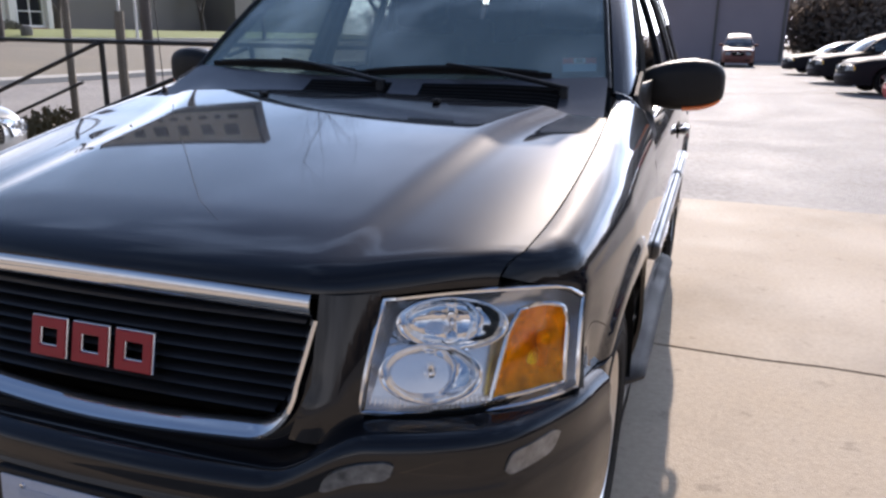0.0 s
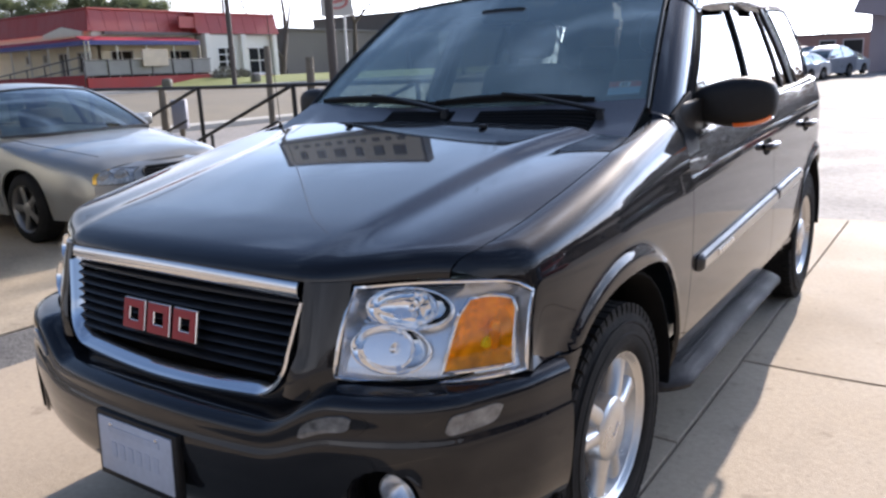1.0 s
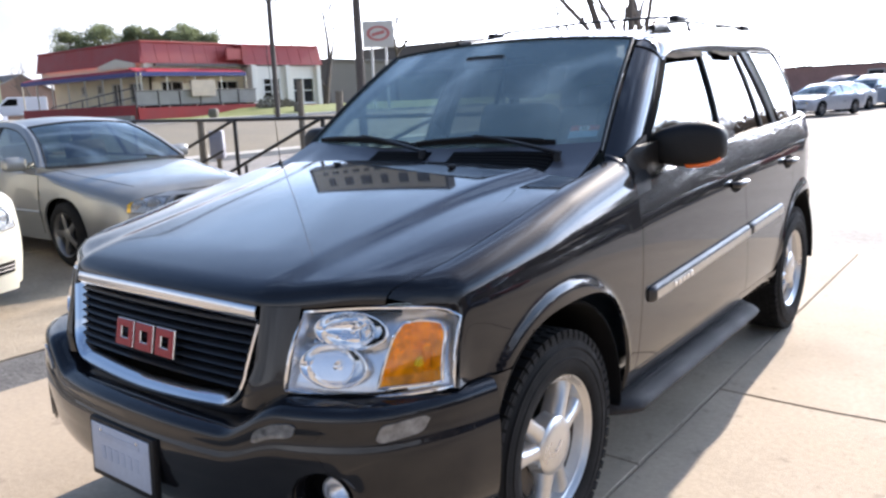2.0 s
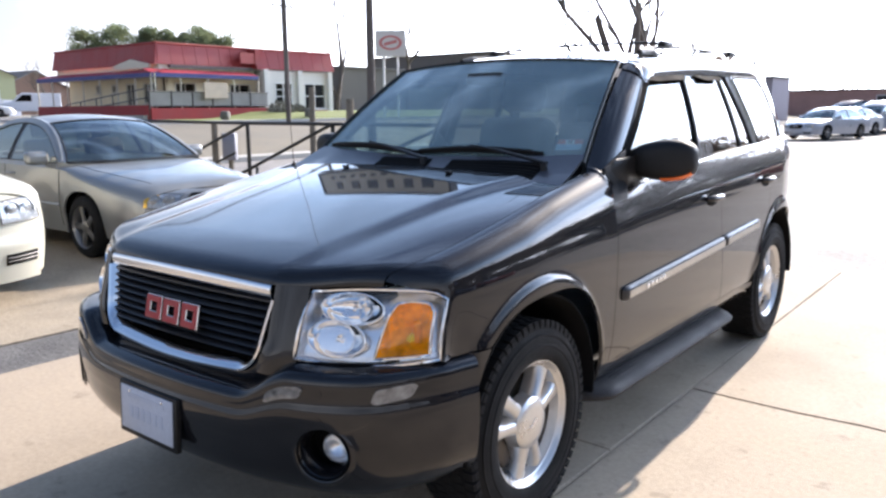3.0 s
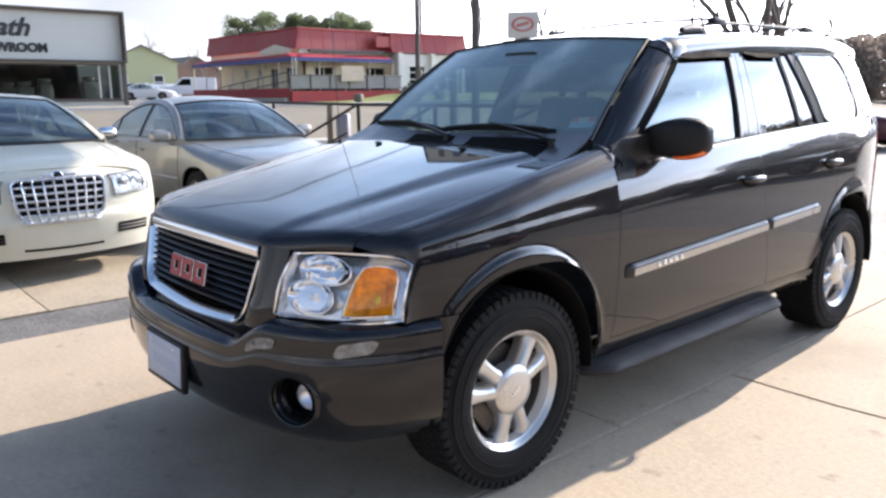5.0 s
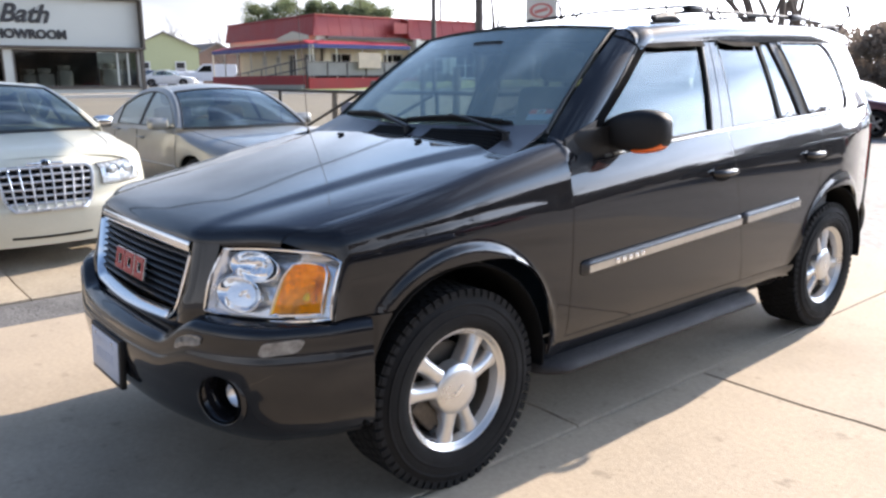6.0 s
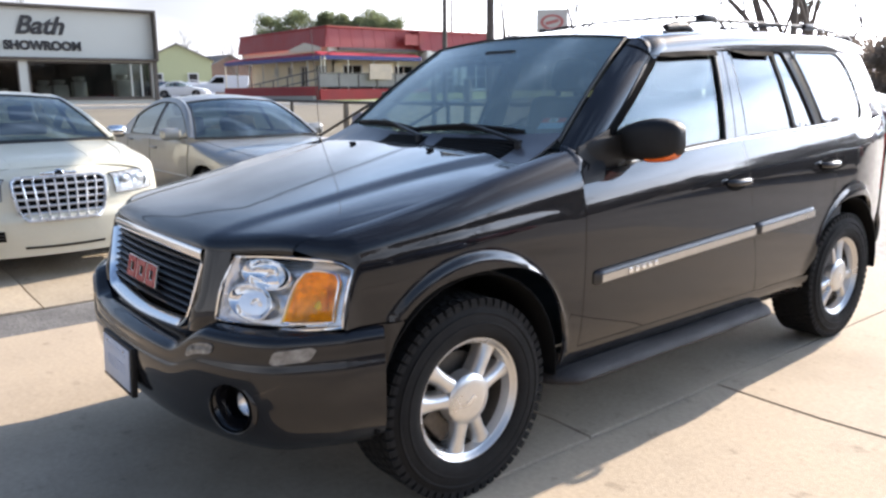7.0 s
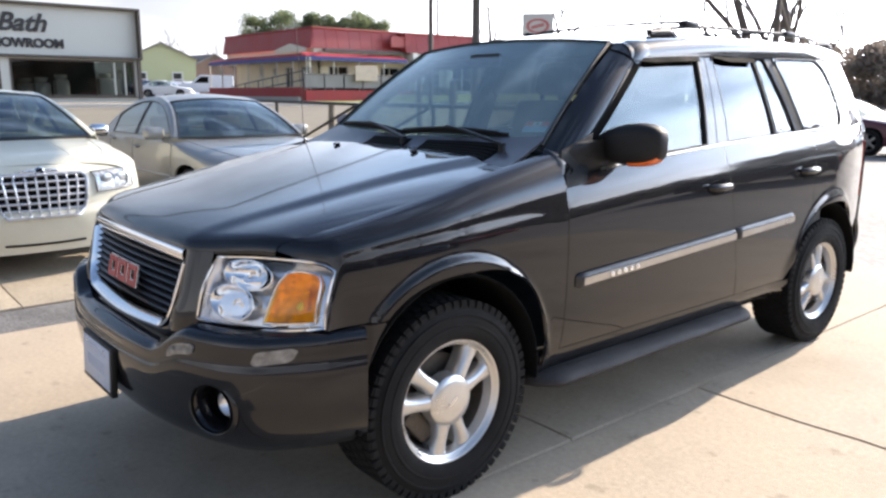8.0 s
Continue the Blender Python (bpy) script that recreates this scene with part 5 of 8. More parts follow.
    ring = Matrix.Translation((0.36, 1.02, 1.03)) @ pose(0, 0, 0, -62, 0, 0)
    tube(bm, [ring @ Vector((0.185 * math.cos(a), 0.185 * math.sin(a), 0)) for a in lin(0, 2 * math.pi, 28)[:-1]], 0.015, 8, close=True, up=(0, 0.8, 0.5))
    sw = part("steering_wheel", bm, DASH, car, "dark steering wheel")
    bm = bm_new()
    box(bm, (0, 0, 0.0), (0.15, 0.12, 0.05), ring, bevel=0.02)
    box(bm, (0, 0, 0.0), (0.36, 0.035, 0.02), ring, bevel=0.008)
    part("wheel_hub", bm, DASH, sw)
    bm = bm_new()
    box(bm, (0, 1.9, 0.42), (1.72, 2.9, 0.06))
    part("cabin_floor", bm, DASH, car)
    for x in (-0.38, 0.38):
        seat = new("front_seat")
        seat.parent = car
        tagged(seat, "grey cloth front seat with headrest")
        bm = bm_new()
        box(bm, (x, 1.42, 0.74), (0.50, 0.52, 0.18), bevel=0.06, seg=3)
        part("seat_cushion", bm, SEAT, seat)
        bm = bm_new()
        box(bm, (0, 0, 0.33), (0.50, 0.16, 0.66), Matrix.Translation((x, 1.70, 0.78)) @ pose(0, 0, 0, -18, 0, 0), bevel=0.06, seg=3)
        part("seat_back", bm, SEAT, seat)
        bm = bm_new()
        box(bm, (0, 0, 0.80), (0.27, 0.12, 0.19), Matrix.Translation((x, 1.70, 0.78)) @ pose(0, 0, 0, -18, 0, 0), bevel=0.045, seg=3)
        part("headrest", bm, SEAT, seat)
    bench = new("rear_seat")
    bench.parent = car
    bm = bm_new()
    box(bm, (0, 2.45, 0.74), (1.34, 0.50, 0.18), bevel=0.06, seg=3)
    part("seat_cushion", bm, SEAT, bench)
    bm = bm_new()
    box(bm, (0, 0, 0.30), (1.34, 0.16, 0.62), Matrix.Translation((0, 2.76, 0.78)) @ pose(0, 0, 0, -18, 0, 0), bevel=0.06, seg=3)
    part("seat_back", bm, SEAT, bench)
    for x in (-0.42, 0.42):
        bm = bm_new()
        box(bm, (0, 0, 0.68), (0.26, 0.11, 0.16), Matrix.Translation((x, 2.76, 0.78)) @ pose(0, 0, 0, -18, 0, 0), bevel=0.04, seg=3)
        part("headrest", bm, SEAT, bench)
    bm = bm_new()
    box(bm, (0, 0.985, 1.615), (0.22, 0.03, 0.06), bevel=0.02)
    part("rear_view_mirror", bm, DASH, car)
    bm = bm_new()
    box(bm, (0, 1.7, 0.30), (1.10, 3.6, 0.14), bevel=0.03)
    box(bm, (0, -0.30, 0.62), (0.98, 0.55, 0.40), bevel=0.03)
    # underside shade put into the near-black colour
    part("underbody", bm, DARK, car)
    for s in (1, -1):
        bm = bm_new()
        box(bm, (s * 0.872, 1.75, 0.78), (0.03, 2.20, 0.68), bevel=0.01)
        part("inner_panel", bm, DASH, car)

    for yc in WHEEL_Y:
        for s in (1, -1):
            suv_wheel(car, s * 0.795, yc, s, 8 if yc else -50)
    return car


suv()


# ======== other cars ========
WHITE_PAINT = mat("pearl_white_paint", (0.57, 0.55, 0.45), 0.42, coat=0.4, vary=0.04, spec=0.3)
SILVER_PAINT = mat("silver_beige_paint", (0.31, 0.305, 0.285), 0.36, 0.45, 0.5, vary=0.06, fine=700)
GREY_GLASS = glass_mat("car_glass", (0.52, 0.60, 0.59), face=0.17)
CLEAR_SIDE = glass_mat("pale_car_glass", (0.74, 0.80, 0.80), face=0.10)
RIM_GREY = mat("grey_alloy", (0.26, 0.25, 0.24), 0.38, 0.8, vary=0.1)
GRILLE_SILVER = mat("grille_silver", (0.62, 0.63, 0.65), 0.30, 0.6, vary=0.05)
CLEAR_LAMP = mat("lamp_silver", (0.34, 0.355, 0.36), 0.25, 0.5, coat=0.8, vary=0.4, scale=22, fine=70)
BEIGE = mat("beige_interior", (0.17, 0.15, 0.12), 0.85, vary=0.1)


def simple_wheel(parent, x, y, r, s, spokes, rim_m=ALLOY, width=0.21):
    m = Matrix.Translation((x, y, r)) @ pose(0, 0, 0, 0, 90 * s, 0)
    w = new("road_wheel")
    w.parent = parent
    h = width / 2
    k = r * 0.68
    bm = bm_new()
    lathe(bm, [(k, -h), (k + 0.03, -h - 0.01), (r - 0.02, -h + 0.005), (r, -h + 0.03), (r, h - 0.03), (r - 0.02, h - 0.005), (k + 0.03, h + 0.01), (k, h)], 40, m)
    part("tyre", bm, RUBBER, w)
    bm = bm_new()
    lathe(bm, [(k - 0.02, -h), (k - 0.025, h - 0.05), (k - 0.008, h - 0.01), (k + 0.002, h + 0.002), (k + 0.004, h - 0.01)], 40, m)
    rim = part("rim", bm, rim_m, w)
    for i in range(spokes):
        bm = bm_new()
        box(bm, (k * 0.52, 0, h - 0.028), (k * 0.95, 0.062 if spokes < 8 else 0.036, 0.022), m @ pose(0, 0, 0, 0, 0, 360 * i / spokes + 90), bevel=0.008)
        part("spoke", bm, rim_m, rim)
    bm = bm_new()
    lathe(bm, [(0, h - 0.008), (0.05, h - 0.010), (0.065, h - 0.02), (0.07, h - 0.05)], 20, m)
    part("hub_cap", bm, rim_m, rim)
    bm = bm_new()
    lathe(bm, [(0, 0.0), (k - 0.02, 0.0), (k - 0.02, -0.02), (0, -0.02)], 24, m)
    part("wheel_backing", bm, DARK, w)


def sedan(name, label, at, p, paint, detail=True, group=""):
    """A saloon car facing -y, its nose at y = 0. p: its measures."""
    car = thing(name, label, "car", at, group)
    L, W, axle, base = p["length"], p["width"] / 2, p["front_axle"], p["wheelbase"]
    wheels = (axle, axle + base)
    R = p["wheel"]
    ztop = p["top"]        # hood, belt and deck height along the car
    zbelt = p["belt"]
    def wide(y):
        return W * curve([(0, 0.80), (0.12, 0.885), (0.35, 0.955), (0.9, 1.0), (L * 0.6, 1.0), (L - 0.7, 0.965), (L - 0.15, 0.88), (L, 0.80)], y)
    def low(y):
        for yc in wheels:
            d = abs(y - yc) / (R + 0.055)
            if d < 1:
                return R + (R + 0.055) * (1 - d**2.4) ** (1 / 2.4) * 0.98
        return 0.235
    def sect(y, v):
        w, zt, zl = wide(y), curve(ztop, y), low(y)
        zs = min(zt - 0.03, curve([(0, zt - 0.12), (0.9, zt - 0.10), (1.3, zbelt - 0.06), (L - 0.8, zbelt - 0.04), (L, zt - 0.10)], y))
        zs = max(zs, zl + 0.02)
        if v <= 0.55:
            t = v / 0.55
            z = zl + (zs - zl) * t
            bulge = 0.035 * math.sin(math.pi * min(1, max(0, (z - 0.25) / (zs - 0.2)))) 
            return Vector((w - 0.035 + bulge, y, z))
        a = (v - 0.55) / 0.45 * math.pi / 2
        return Vector(((w - 0.035) * math.cos(a) ** 0.55, y, zs + (zt - zs) * math.sin(a) ** 0.9))
    ys = sorted(set([0, 0.02, 0.05, 0.1, 0.18, 0.28, 0.4] + lin(0.5, L - 0.4, 40) + [L - 0.3, L - 0.2, L - 0.1, L - 0.04, L]
                    + [yc + sgn * (R + 0.055) * f for yc in wheels for sgn in (-1, 1) for f in (0.999, 0.97, 0.9, 0.8, 0.65, 1.001)]))
    bm = bm_new()
    vs = lin(0, 0.55, 9) + lin(0.55, 1, 9)[1:]
    for s in (1, -1):
        grid(bm, lambda u, v: (s * sect(u, v).x, sect(u, v).y, sect(u, v).z), ys, vs, (0, L / 2, 0.4))
    bmesh.ops.remove_doubles(bm, verts=bm.verts, dist=0.0005)
    body = part("body", bm, paint, car, thick=0.02)
    # nose and tail
    for end, y0, sgn in (("front_bumper", 0.0, -1), ("rear_bumper", L, 1)):
        bm = bm_new()
        w, zt = wide(y0), curve(ztop, y0)
        def cap(u, v, y0=y0, sgn=sgn, zt=zt):
            z = 0.20 + (zt - 0.20) * v
            edge = sect(y0, min(1, v * 0.55 / 0.86) if v < 0.86 else 0.55 + 0.45 * (v - 0.86) / 0.14)
            x = u * max(edge.x, 0.30 * W)
            y = y0 + sgn * (p.get("bow", 0.16) * (1 - abs(u) ** 2.2) + 0.05 * math.sin(math.pi * v) * (1 - u**6) + (0.03 if v < 0.45 else 0.0) * (1 - u**4)) - sgn * 0.05 * max(0, (v - 0.75) / 0.25) ** 2 * (1 - u * u)
            return Vector((x, y, z))
        grid(bm, cap, lin(-1, 1, 28), lin(0, 1, 18), (0, L / 2, 0.4))
        part(end, bm, paint, car, thick=0.02)
        if sgn < 0:
            nose = cap
    # glasshouse
    y1, y2, y3, y4 = p["cabin"]
    H = p["height"]
    wb, wr = W - 0.055, W * 0.645
    cowl, deck = curve(ztop, y1), curve(ztop, y4)
    mid = Vector((0, L / 2, 0.8))
    glass = p.get("glass", GREY_GLASS)
    n_up = p.get("arch", 2.3)
    def rail(y):
        """The roof's side line, one arch from the cowl to the rear deck."""
        q = min(1.0, max(0.0, (y - y1) / (y4 - y1)))
        foot = cowl + (deck - cowl) * q
        z = foot + (H - 0.05 - foot) * (1 - abs(2 * q - 1) ** n_up)
        k = min(1.0, max(0.0, (z - zbelt) / (H - 0.05 - zbelt)))
        return Vector((wb + (wr - wb) * k, y, z))
    def skin(y, k):
        """Windscreen, roof and rear window: one bowed shell between the side lines."""
        r = rail(y)
        q = (y - y1) / (y4 - y1)
        crown = 0.05 * (1 - abs(2 * q - 1) ** 4)
        pull = (0.16 * (1 - q / 0.5) ** 1.5 if q < 0.5 else -0.14 * (2 * q - 1) ** 1.5)
        return Vector((k * r.x, y - pull * (1 - k * k), r.z + crown * (1 - k * k)))
    def flank(y, z, s, out=0.0):
        k = (z - zbelt) / (H - 0.05 - zbelt)
        return Vector((s * (wb + (wr - wb) * k + 0.016 * math.sin(math.pi * min(1, max(0, k))) + out), y, z))
    def shell(name, f, us, vs, m, parent=None, label="", thick=0.005, clear=False):
        bm = bm_new()
        grid(bm, f, us, vs, mid)
        ob = part(name, bm, m, parent or car, label, thick=thick)
        ob.visible_shadow = not clear
        return ob
    shell("roof", skin, lin(y2, y3, 14), lin(-0.93, 0.93, 14), paint, thick=0.02)
    shell("windscreen", skin, lin(y1, y2, 12), lin(-0.93, 0.93, 16), glass, None, "windscreen mirroring sky", clear=True)
    shell("rear_window", skin, lin(y3, y4, 10), lin(-0.90, 0.90, 14), glass, clear=True)
    if detail:
        bm = bm_new()
        edge = [(y1 + 0.01, k) for k in lin(-0.93, 0.93, 16)] + [(y, 0.93) for y in lin(y1 + 0.01, y2, 10)[1:]] + [(y2, k) for k in lin(0.93, -0.93, 16)[1:]] + [(y, -0.93) for y in lin(y2, y1 + 0.01, 10)[1:-1]]
        tube(bm, [skin(y, k) + Vector((0, -0.002, 0.003)) for y, k in edge], 0.008, 6, close=True, up=(0, -0.5, 0.8))
        part("screen_seal", bm, PLASTIC, car)
    ym = y1 + (y4 - y1) * 0.50
    for s in (1, -1):
        top = lambda y: max(zbelt + 0.012, rail(y).z - 0.045)
        ya = next(y for y in lin(y1, y2, 60) if rail(y).z - 0.045 > zbelt + 0.012)
        yb = y4 - p.get("quarter", 0.40)
        for a, b in ((ya, ym - 0.035), (ym + 0.035, yb)):
            shell("side_window", lambda u, v: flank(u, zbelt + (top(u) - zbelt) * v, s), lin(a, b, 14), lin(0, 1, 6), p.get("side_glass", glass), clear=True)
        shell("pillar", lambda u, v: flank(u, zbelt + (top(u) - zbelt) * v, s, 0.004), lin(ym - 0.036, ym + 0.036, 2), lin(0, 1, 6), PLASTIC, thick=0.02)
        def band(u, v):
            """From the screen's edge over the rail and down to the top of the side windows."""
            if v <= 1:
                return skin(u, s * (0.93 + 0.07 * v)) + Vector((0, 0, 0.012 * math.sin(math.pi * v / 2)))
            r = rail(u)
            return flank(u, r.z + (top(u) - r.z) * (v - 1), s, 0.010)
        shell("roof_side", band, lin(y1 + 0.01, y4 - 0.01, 40), lin(0, 1, 3) + [1.3, 1.6, 2.0], paint, thick=0.012)
        shell("rear_pillar", lambda u, v: flank(u, zbelt - 0.02 + (rail(u).z - 0.03 - zbelt + 0.02) * v, s, 0.006), lin(yb, y4, 8), lin(0, 1, 5), paint, thick=0.012)
        if detail:
            bm = bm_new()
            tube(bm, [flank(y, zbelt + 0.004, s, 0.006) for y in lin(ya, yb, 16)] + [flank(y, top(y), s, 0.008) for y in lin(yb, ya, 24)], 0.007, 5, close=True, up=(1, 0, 0.3))
            part("window_seal", bm, PLASTIC, car)
        # shoulder between side glass and body
        bm = bm_new()
        grid(bm, lambda u, v: (s * (wb + 0.006 + (wide(u) - 0.035 - wb) * v), u, zbelt + 0.004 - 0.055 * v), lin(y1 + 0.05, y4 - 0.1, 16), lin(0, 1, 3), (0, L / 2, 0.4))
        part("belt_shoulder", bm, paint, car, thick=0.01)
        for yc in wheels:
            simple_wheel(car, s * (W - 0.115), yc, R, s, p["spokes"], p.get("rim", ALLOY))
            bm = bm_new()
            grid(bm, lambda a, v: (s * (0.45 * W + 0.47 * W * v), yc - (R + 0.05) * math.cos(a), R + (R + 0.045) * max(-0.1, math.sin(a))), lin(-0.1, math.pi + 0.1, 14), lin(0, 1, 2))
            part("wheel_well", bm, DARK, car, thick=0.01)
        # mirror
        mr = new("door_mirror")
        mr.parent = car
        bm = bm_new()
        box(bm, (s * (W + 0.055), y1 + 0.30, zbelt + 0.050), p.get("mirror_size", (0.19, 0.12, 0.125)), bevel=0.045, seg=3)
        part("mirror_shell", bm, p.get("mirror_paint", paint), mr)
        bm = bm_new()
        tube(bm, [(s * (wb - 0.02), y1 + 0.33, zbelt - 0.01), (s * (W + 0.02), y1 + 0.31, zbelt + 0.01)], 0.025, 8)
        part("mirror_arm", bm, PLASTIC, mr)
        if detail:
            for yd in (y1 - 0.02, ym + 0.02, y4 - 0.30):
                bm = bm_new()
                tube(bm, [(s * (sect(yd, v).x + 0.0015), yd, sect(yd, v).z) for v in lin(0.06, 0.55, 12)], 0.003, 5)
                part("door_seam", bm, DARK, body)
            for yd in (ym - 0.14, ym + 0.80):
                bm = bm_new()
                q = sect(yd, 0.47)
                tube(bm, [(s * (q.x + d), yd + t, q.z) for t, d in ((-0.1, 0.0), (-0.07, 0.03), (0.07, 0.03), (0.1, 0.0))], 0.013, 8)
                part("door_handle", bm, paint, body)
            bm = bm_new()
            tube(bm, [(lambda q: (s * q.x, q.y, q.z + 0.001))(sect(y, 0.86 - 0.10 * (y / y1))) for y in lin(0.16, y1 - 0.04, 16)], 0.0018, 5)
            part("hood_seam", bm, DARK, body)
            bm = bm_new()
            tube(bm, [(s * (sect(y, 0.24).x + 0.004), y, 0.52) for y in lin(wheels[0] + R + 0.10, wheels[1] - R - 0.10, 16)], 0.014, 6)
            part("side_moulding", bm, p.get("strip", paint), body)
        # lamps
        lp = new("headlight")
        lp.parent = car
        u0, u1, v0, v1 = p["lamp"]
        bm = bm_new()
        def lampf(u, v):
            uu = u0 + (u1 - u0) * u
            q = nose(min(uu, 1.0), v0 + (v1 - v0) * v + p.get("lamp_rise", 0.0) * u)
            back = max(0, uu - 1.0) * W
            return Vector((s * (q.x + 0.004), q.y - 0.012 + back, q.z))
        grid(bm, lampf, lin(0, 1, 10), lin(0, 1, 6), (0, L / 2, 0.4))
        part("lens", bm, p.get("lamp_mat", CLEAR_LAMP), lp, "clear headlight lens", thick=0.02)
        for c in (0.30, 0.66):
            q = lampf(c, 0.52)
            bm = bm_new()
            lathe(bm, [(0.0, 0.004), (0.030, 0.000), (0.050, -0.004), (0.056, -0.007), (0.060, -0.004), (0.062, 0.004)], 20, Matrix.Translation(q + Vector((0, -0.004, 0))) @ pose(0, 0, 0, 90, 0, 20 * s))
            part("lamp_bowl", bm, p.get("lamp_mat", CLEAR_LAMP), lp)
        bm = bm_new()
        tube(bm, [lampf(u, v) + Vector((0, -0.004, 0)) for u, v in [(k / 8, 0.0) for k in range(9)] + [(1.0, k / 4) for k in range(1, 5)] + [(k / 8, 1.0) for k in range(7, -1, -1)] + [(0.0, k / 4) for k in range(3, 0, -1)]], 0.0035, 5, close=True, up=(0, -1, 0.2))
        part("lamp_edge", bm, TRIM_GREY, lp)
        if p.get("amber"):
            bm = bm_new()
            grid(bm, lambda u, v: lampf(0.84 + 0.16 * u, 0.06 + 0.88 * v) + Vector((s * 0.004, -0.004, 0)), lin(0, 1, 4), lin(0, 1, 4), (0, L / 2, 0.4))
            part("turn_signal", bm, AMBER, lp, thick=0.006)
        bm = bm_new()
        grid(bm, lambda u, v: (s * (wide(L - 0.12 + 0.1 * u) * 0.97), L - 0.20 + 0.2 * u, 0.66 + 0.20 * v), lin(0, 1, 4), lin(0, 1, 4), (0, L / 2, 0.4))
        part("tail_light", bm, RED_LENS, car, thick=0.02)
    # grille
    g = new("grille")
    g.parent = car
    gu, g0, g1, rows, cols = p["grille"]
    def gp(u, v, d=0.0):
        q = nose(u, v)
        return Vector((q.x, q.y - d, q.z))
    chrome = p.get("chrome_grille")
    bar_m = GRILLE_SILVER if chrome else PLASTIC
    taper = lambda v: 1 - p.get("grille_taper", 0.15) * (1 - (v - g0) / (g1 - g0))
    def half(v):
        """Half the grille's width at v, its corners rounded."""
        w = (v - g0) / (g1 - g0)
        k = p.get("grille_round", 0.0)
        return gu * taper(v) * (1 - k * max(0, (0.42 - w) / 0.42) ** 3 - 0.4 * k * max(0, (w - 0.75) / 0.25) ** 3)
    bm = bm_new()
    grid(bm, lambda u, v: gp(u * half(v), v, 0.006), lin(-1, 1, 14), lin(g0, g1, 12), (0, L / 2, 0.4))
    # near-black sheet paints the shade behind the bars
    part("grille_backing", bm, DARK, g, thick=0.006)
    for i in range(1, rows):
        v = g0 + (g1 - g0) * i / rows
        bm = bm_new()
        tube(bm, [gp(u * half(v), v, 0.012) for u in lin(-1, 1, 14)], 0.009 if chrome else 0.006, 6)
        part("grille_bar", bm, bar_m, g)
    for i in range(1, cols):
        u = -gu + 2 * gu * i / cols
        run = [v for v in lin(g0, g1, 24) if abs(u * taper(v)) <= half(v)]
        bm = bm_new()
        tube(bm, [gp(u * taper(v), v, 0.014) for v in run], 0.008 if chrome else 0.006, 6)
        part("grille_post", bm, bar_m, g)
    rim = [(u * half(g0), g0) for u in lin(-1, 1, 14)] + [(half(v), v) for v in lin(g0, g1, 12)[1:]] + [(u * half(g1), g1) for u in lin(1, -1, 14)[1:]] + [(-half(v), v) for v in lin(g1, g0, 12)[1:-1]]
    bm = bm_new()
    tube(bm, [gp(u, v, 0.014) for u, v in rim], 0.014 if chrome else 0.008, 6, close=True, up=(0, -1, 0.1))
    part("grille_surround", bm, GRILLE_SILVER if chrome else PLASTIC, g)
    for k in range(p.get("rings", 0)):
        q = gp((k - 1.5) * 0.075, g0 + (g1 - g0) * 0.66, 0.030)
        bm = bm_new()
        tube(bm, [q + Vector((0.034 * math.cos(a), 0, 0.032 * math.sin(a))) for a in lin(0, 2 * math.pi, 16)[:-1]], 0.0065, 6, close=True, up=(0, -1, 0.1))
        part("chrome_ring", bm, CHROME, g)
    # low intakes, fog lamps, badge
    for s in (1, -1):
        bm = bm_new()
        grid(bm, lambda u, v: (lambda q: Vector((s * q.x, q.y - 0.006, q.z)))(nose(0.56 + 0.37 * u, p.get("fog_v", 0.14) + 0.12 * v)), lin(0, 1, 6), lin(0, 1, 3), (0, L / 2, 0.4))
        # flat panel, the opening's shade only coloured on
        part("fog_opening", bm, DARK, car, thick=0.006)
        for k in range(2):
            bm = bm_new()
            tube(bm, [(lambda q: Vector((s * q.x, q.y - 0.012, q.z)))(nose(0.57 + 0.35 * u, p.get("fog_v", 0.14) + 0.04 + 0.04 * k)) for u in lin(0, 1, 5)], 0.006, 5)
            part("fog_bar", bm, TRIM_GREY, car)
    bm = bm_new()
    grid(bm, lambda u, v: nose(u, 0.085 + 0.025 * v + 0.05 * u * u) + Vector((0, -0.006, 0)), lin(-0.40, 0.40, 10), lin(0, 1, 3), (0, L / 2, 0.4))
    # flat strip on the nose, intake shade put into its colour
    part("lower_intake", bm, DARK, car, thick=0.006)
    if p.get("badge"):
        q = nose(0, p["badge"]) + Vector((0, -0.018, 0))
        bm = bm_new()
        lathe(bm, [(0, 0.012), (0.032, 0.010), (0.040, 0.0)], 20, Matrix.Translation(q) @ pose(0, 0, 0, 90))
        em = part("emblem", bm, CHROME, car, "round chrome badge with plain wings")
        for s in (1, -1):
            bm = bm_new()
            box(bm, (q.x + s * 0.085, q.y + 0.004, q.z + 0.004), (0.10, 0.010, 0.026), bevel=0.006)
            part("emblem_wing", bm, CHROME, em)
        for s in (1, -1):
            bm = bm_new()
            tube(bm, [(s * (0.30 + 0.10 * t), 0.05 + 1.33 * t, curve(ztop, 0.05 + 1.33 * t) - 0.009) for t in lin(0, 1, 14)], 0.011, 6)
            part("hood_crease", bm, paint, body)
    # wipers, cabin
    bm = bm_new()
    def cowl_f(u, v):
        q = skin(y1 + 0.012, (2 * u - 1) * 0.94)
        return Vector((q.x, q.y - 0.045 * v, q.z + 0.004 - 0.012 * v))
    grid(bm, cowl_f, lin(0, 1, 20), lin(0, 1, 3), (0, L / 2, 0.5))
    part("cowl_seal", bm, PLASTIC, car, thick=0.008)
    bm = bm_new()
    box(bm, (0, y1 + 0.55, cowl - 0.10), (2 * wb - 0.2, 0.8, 0.10), bevel=0.03)
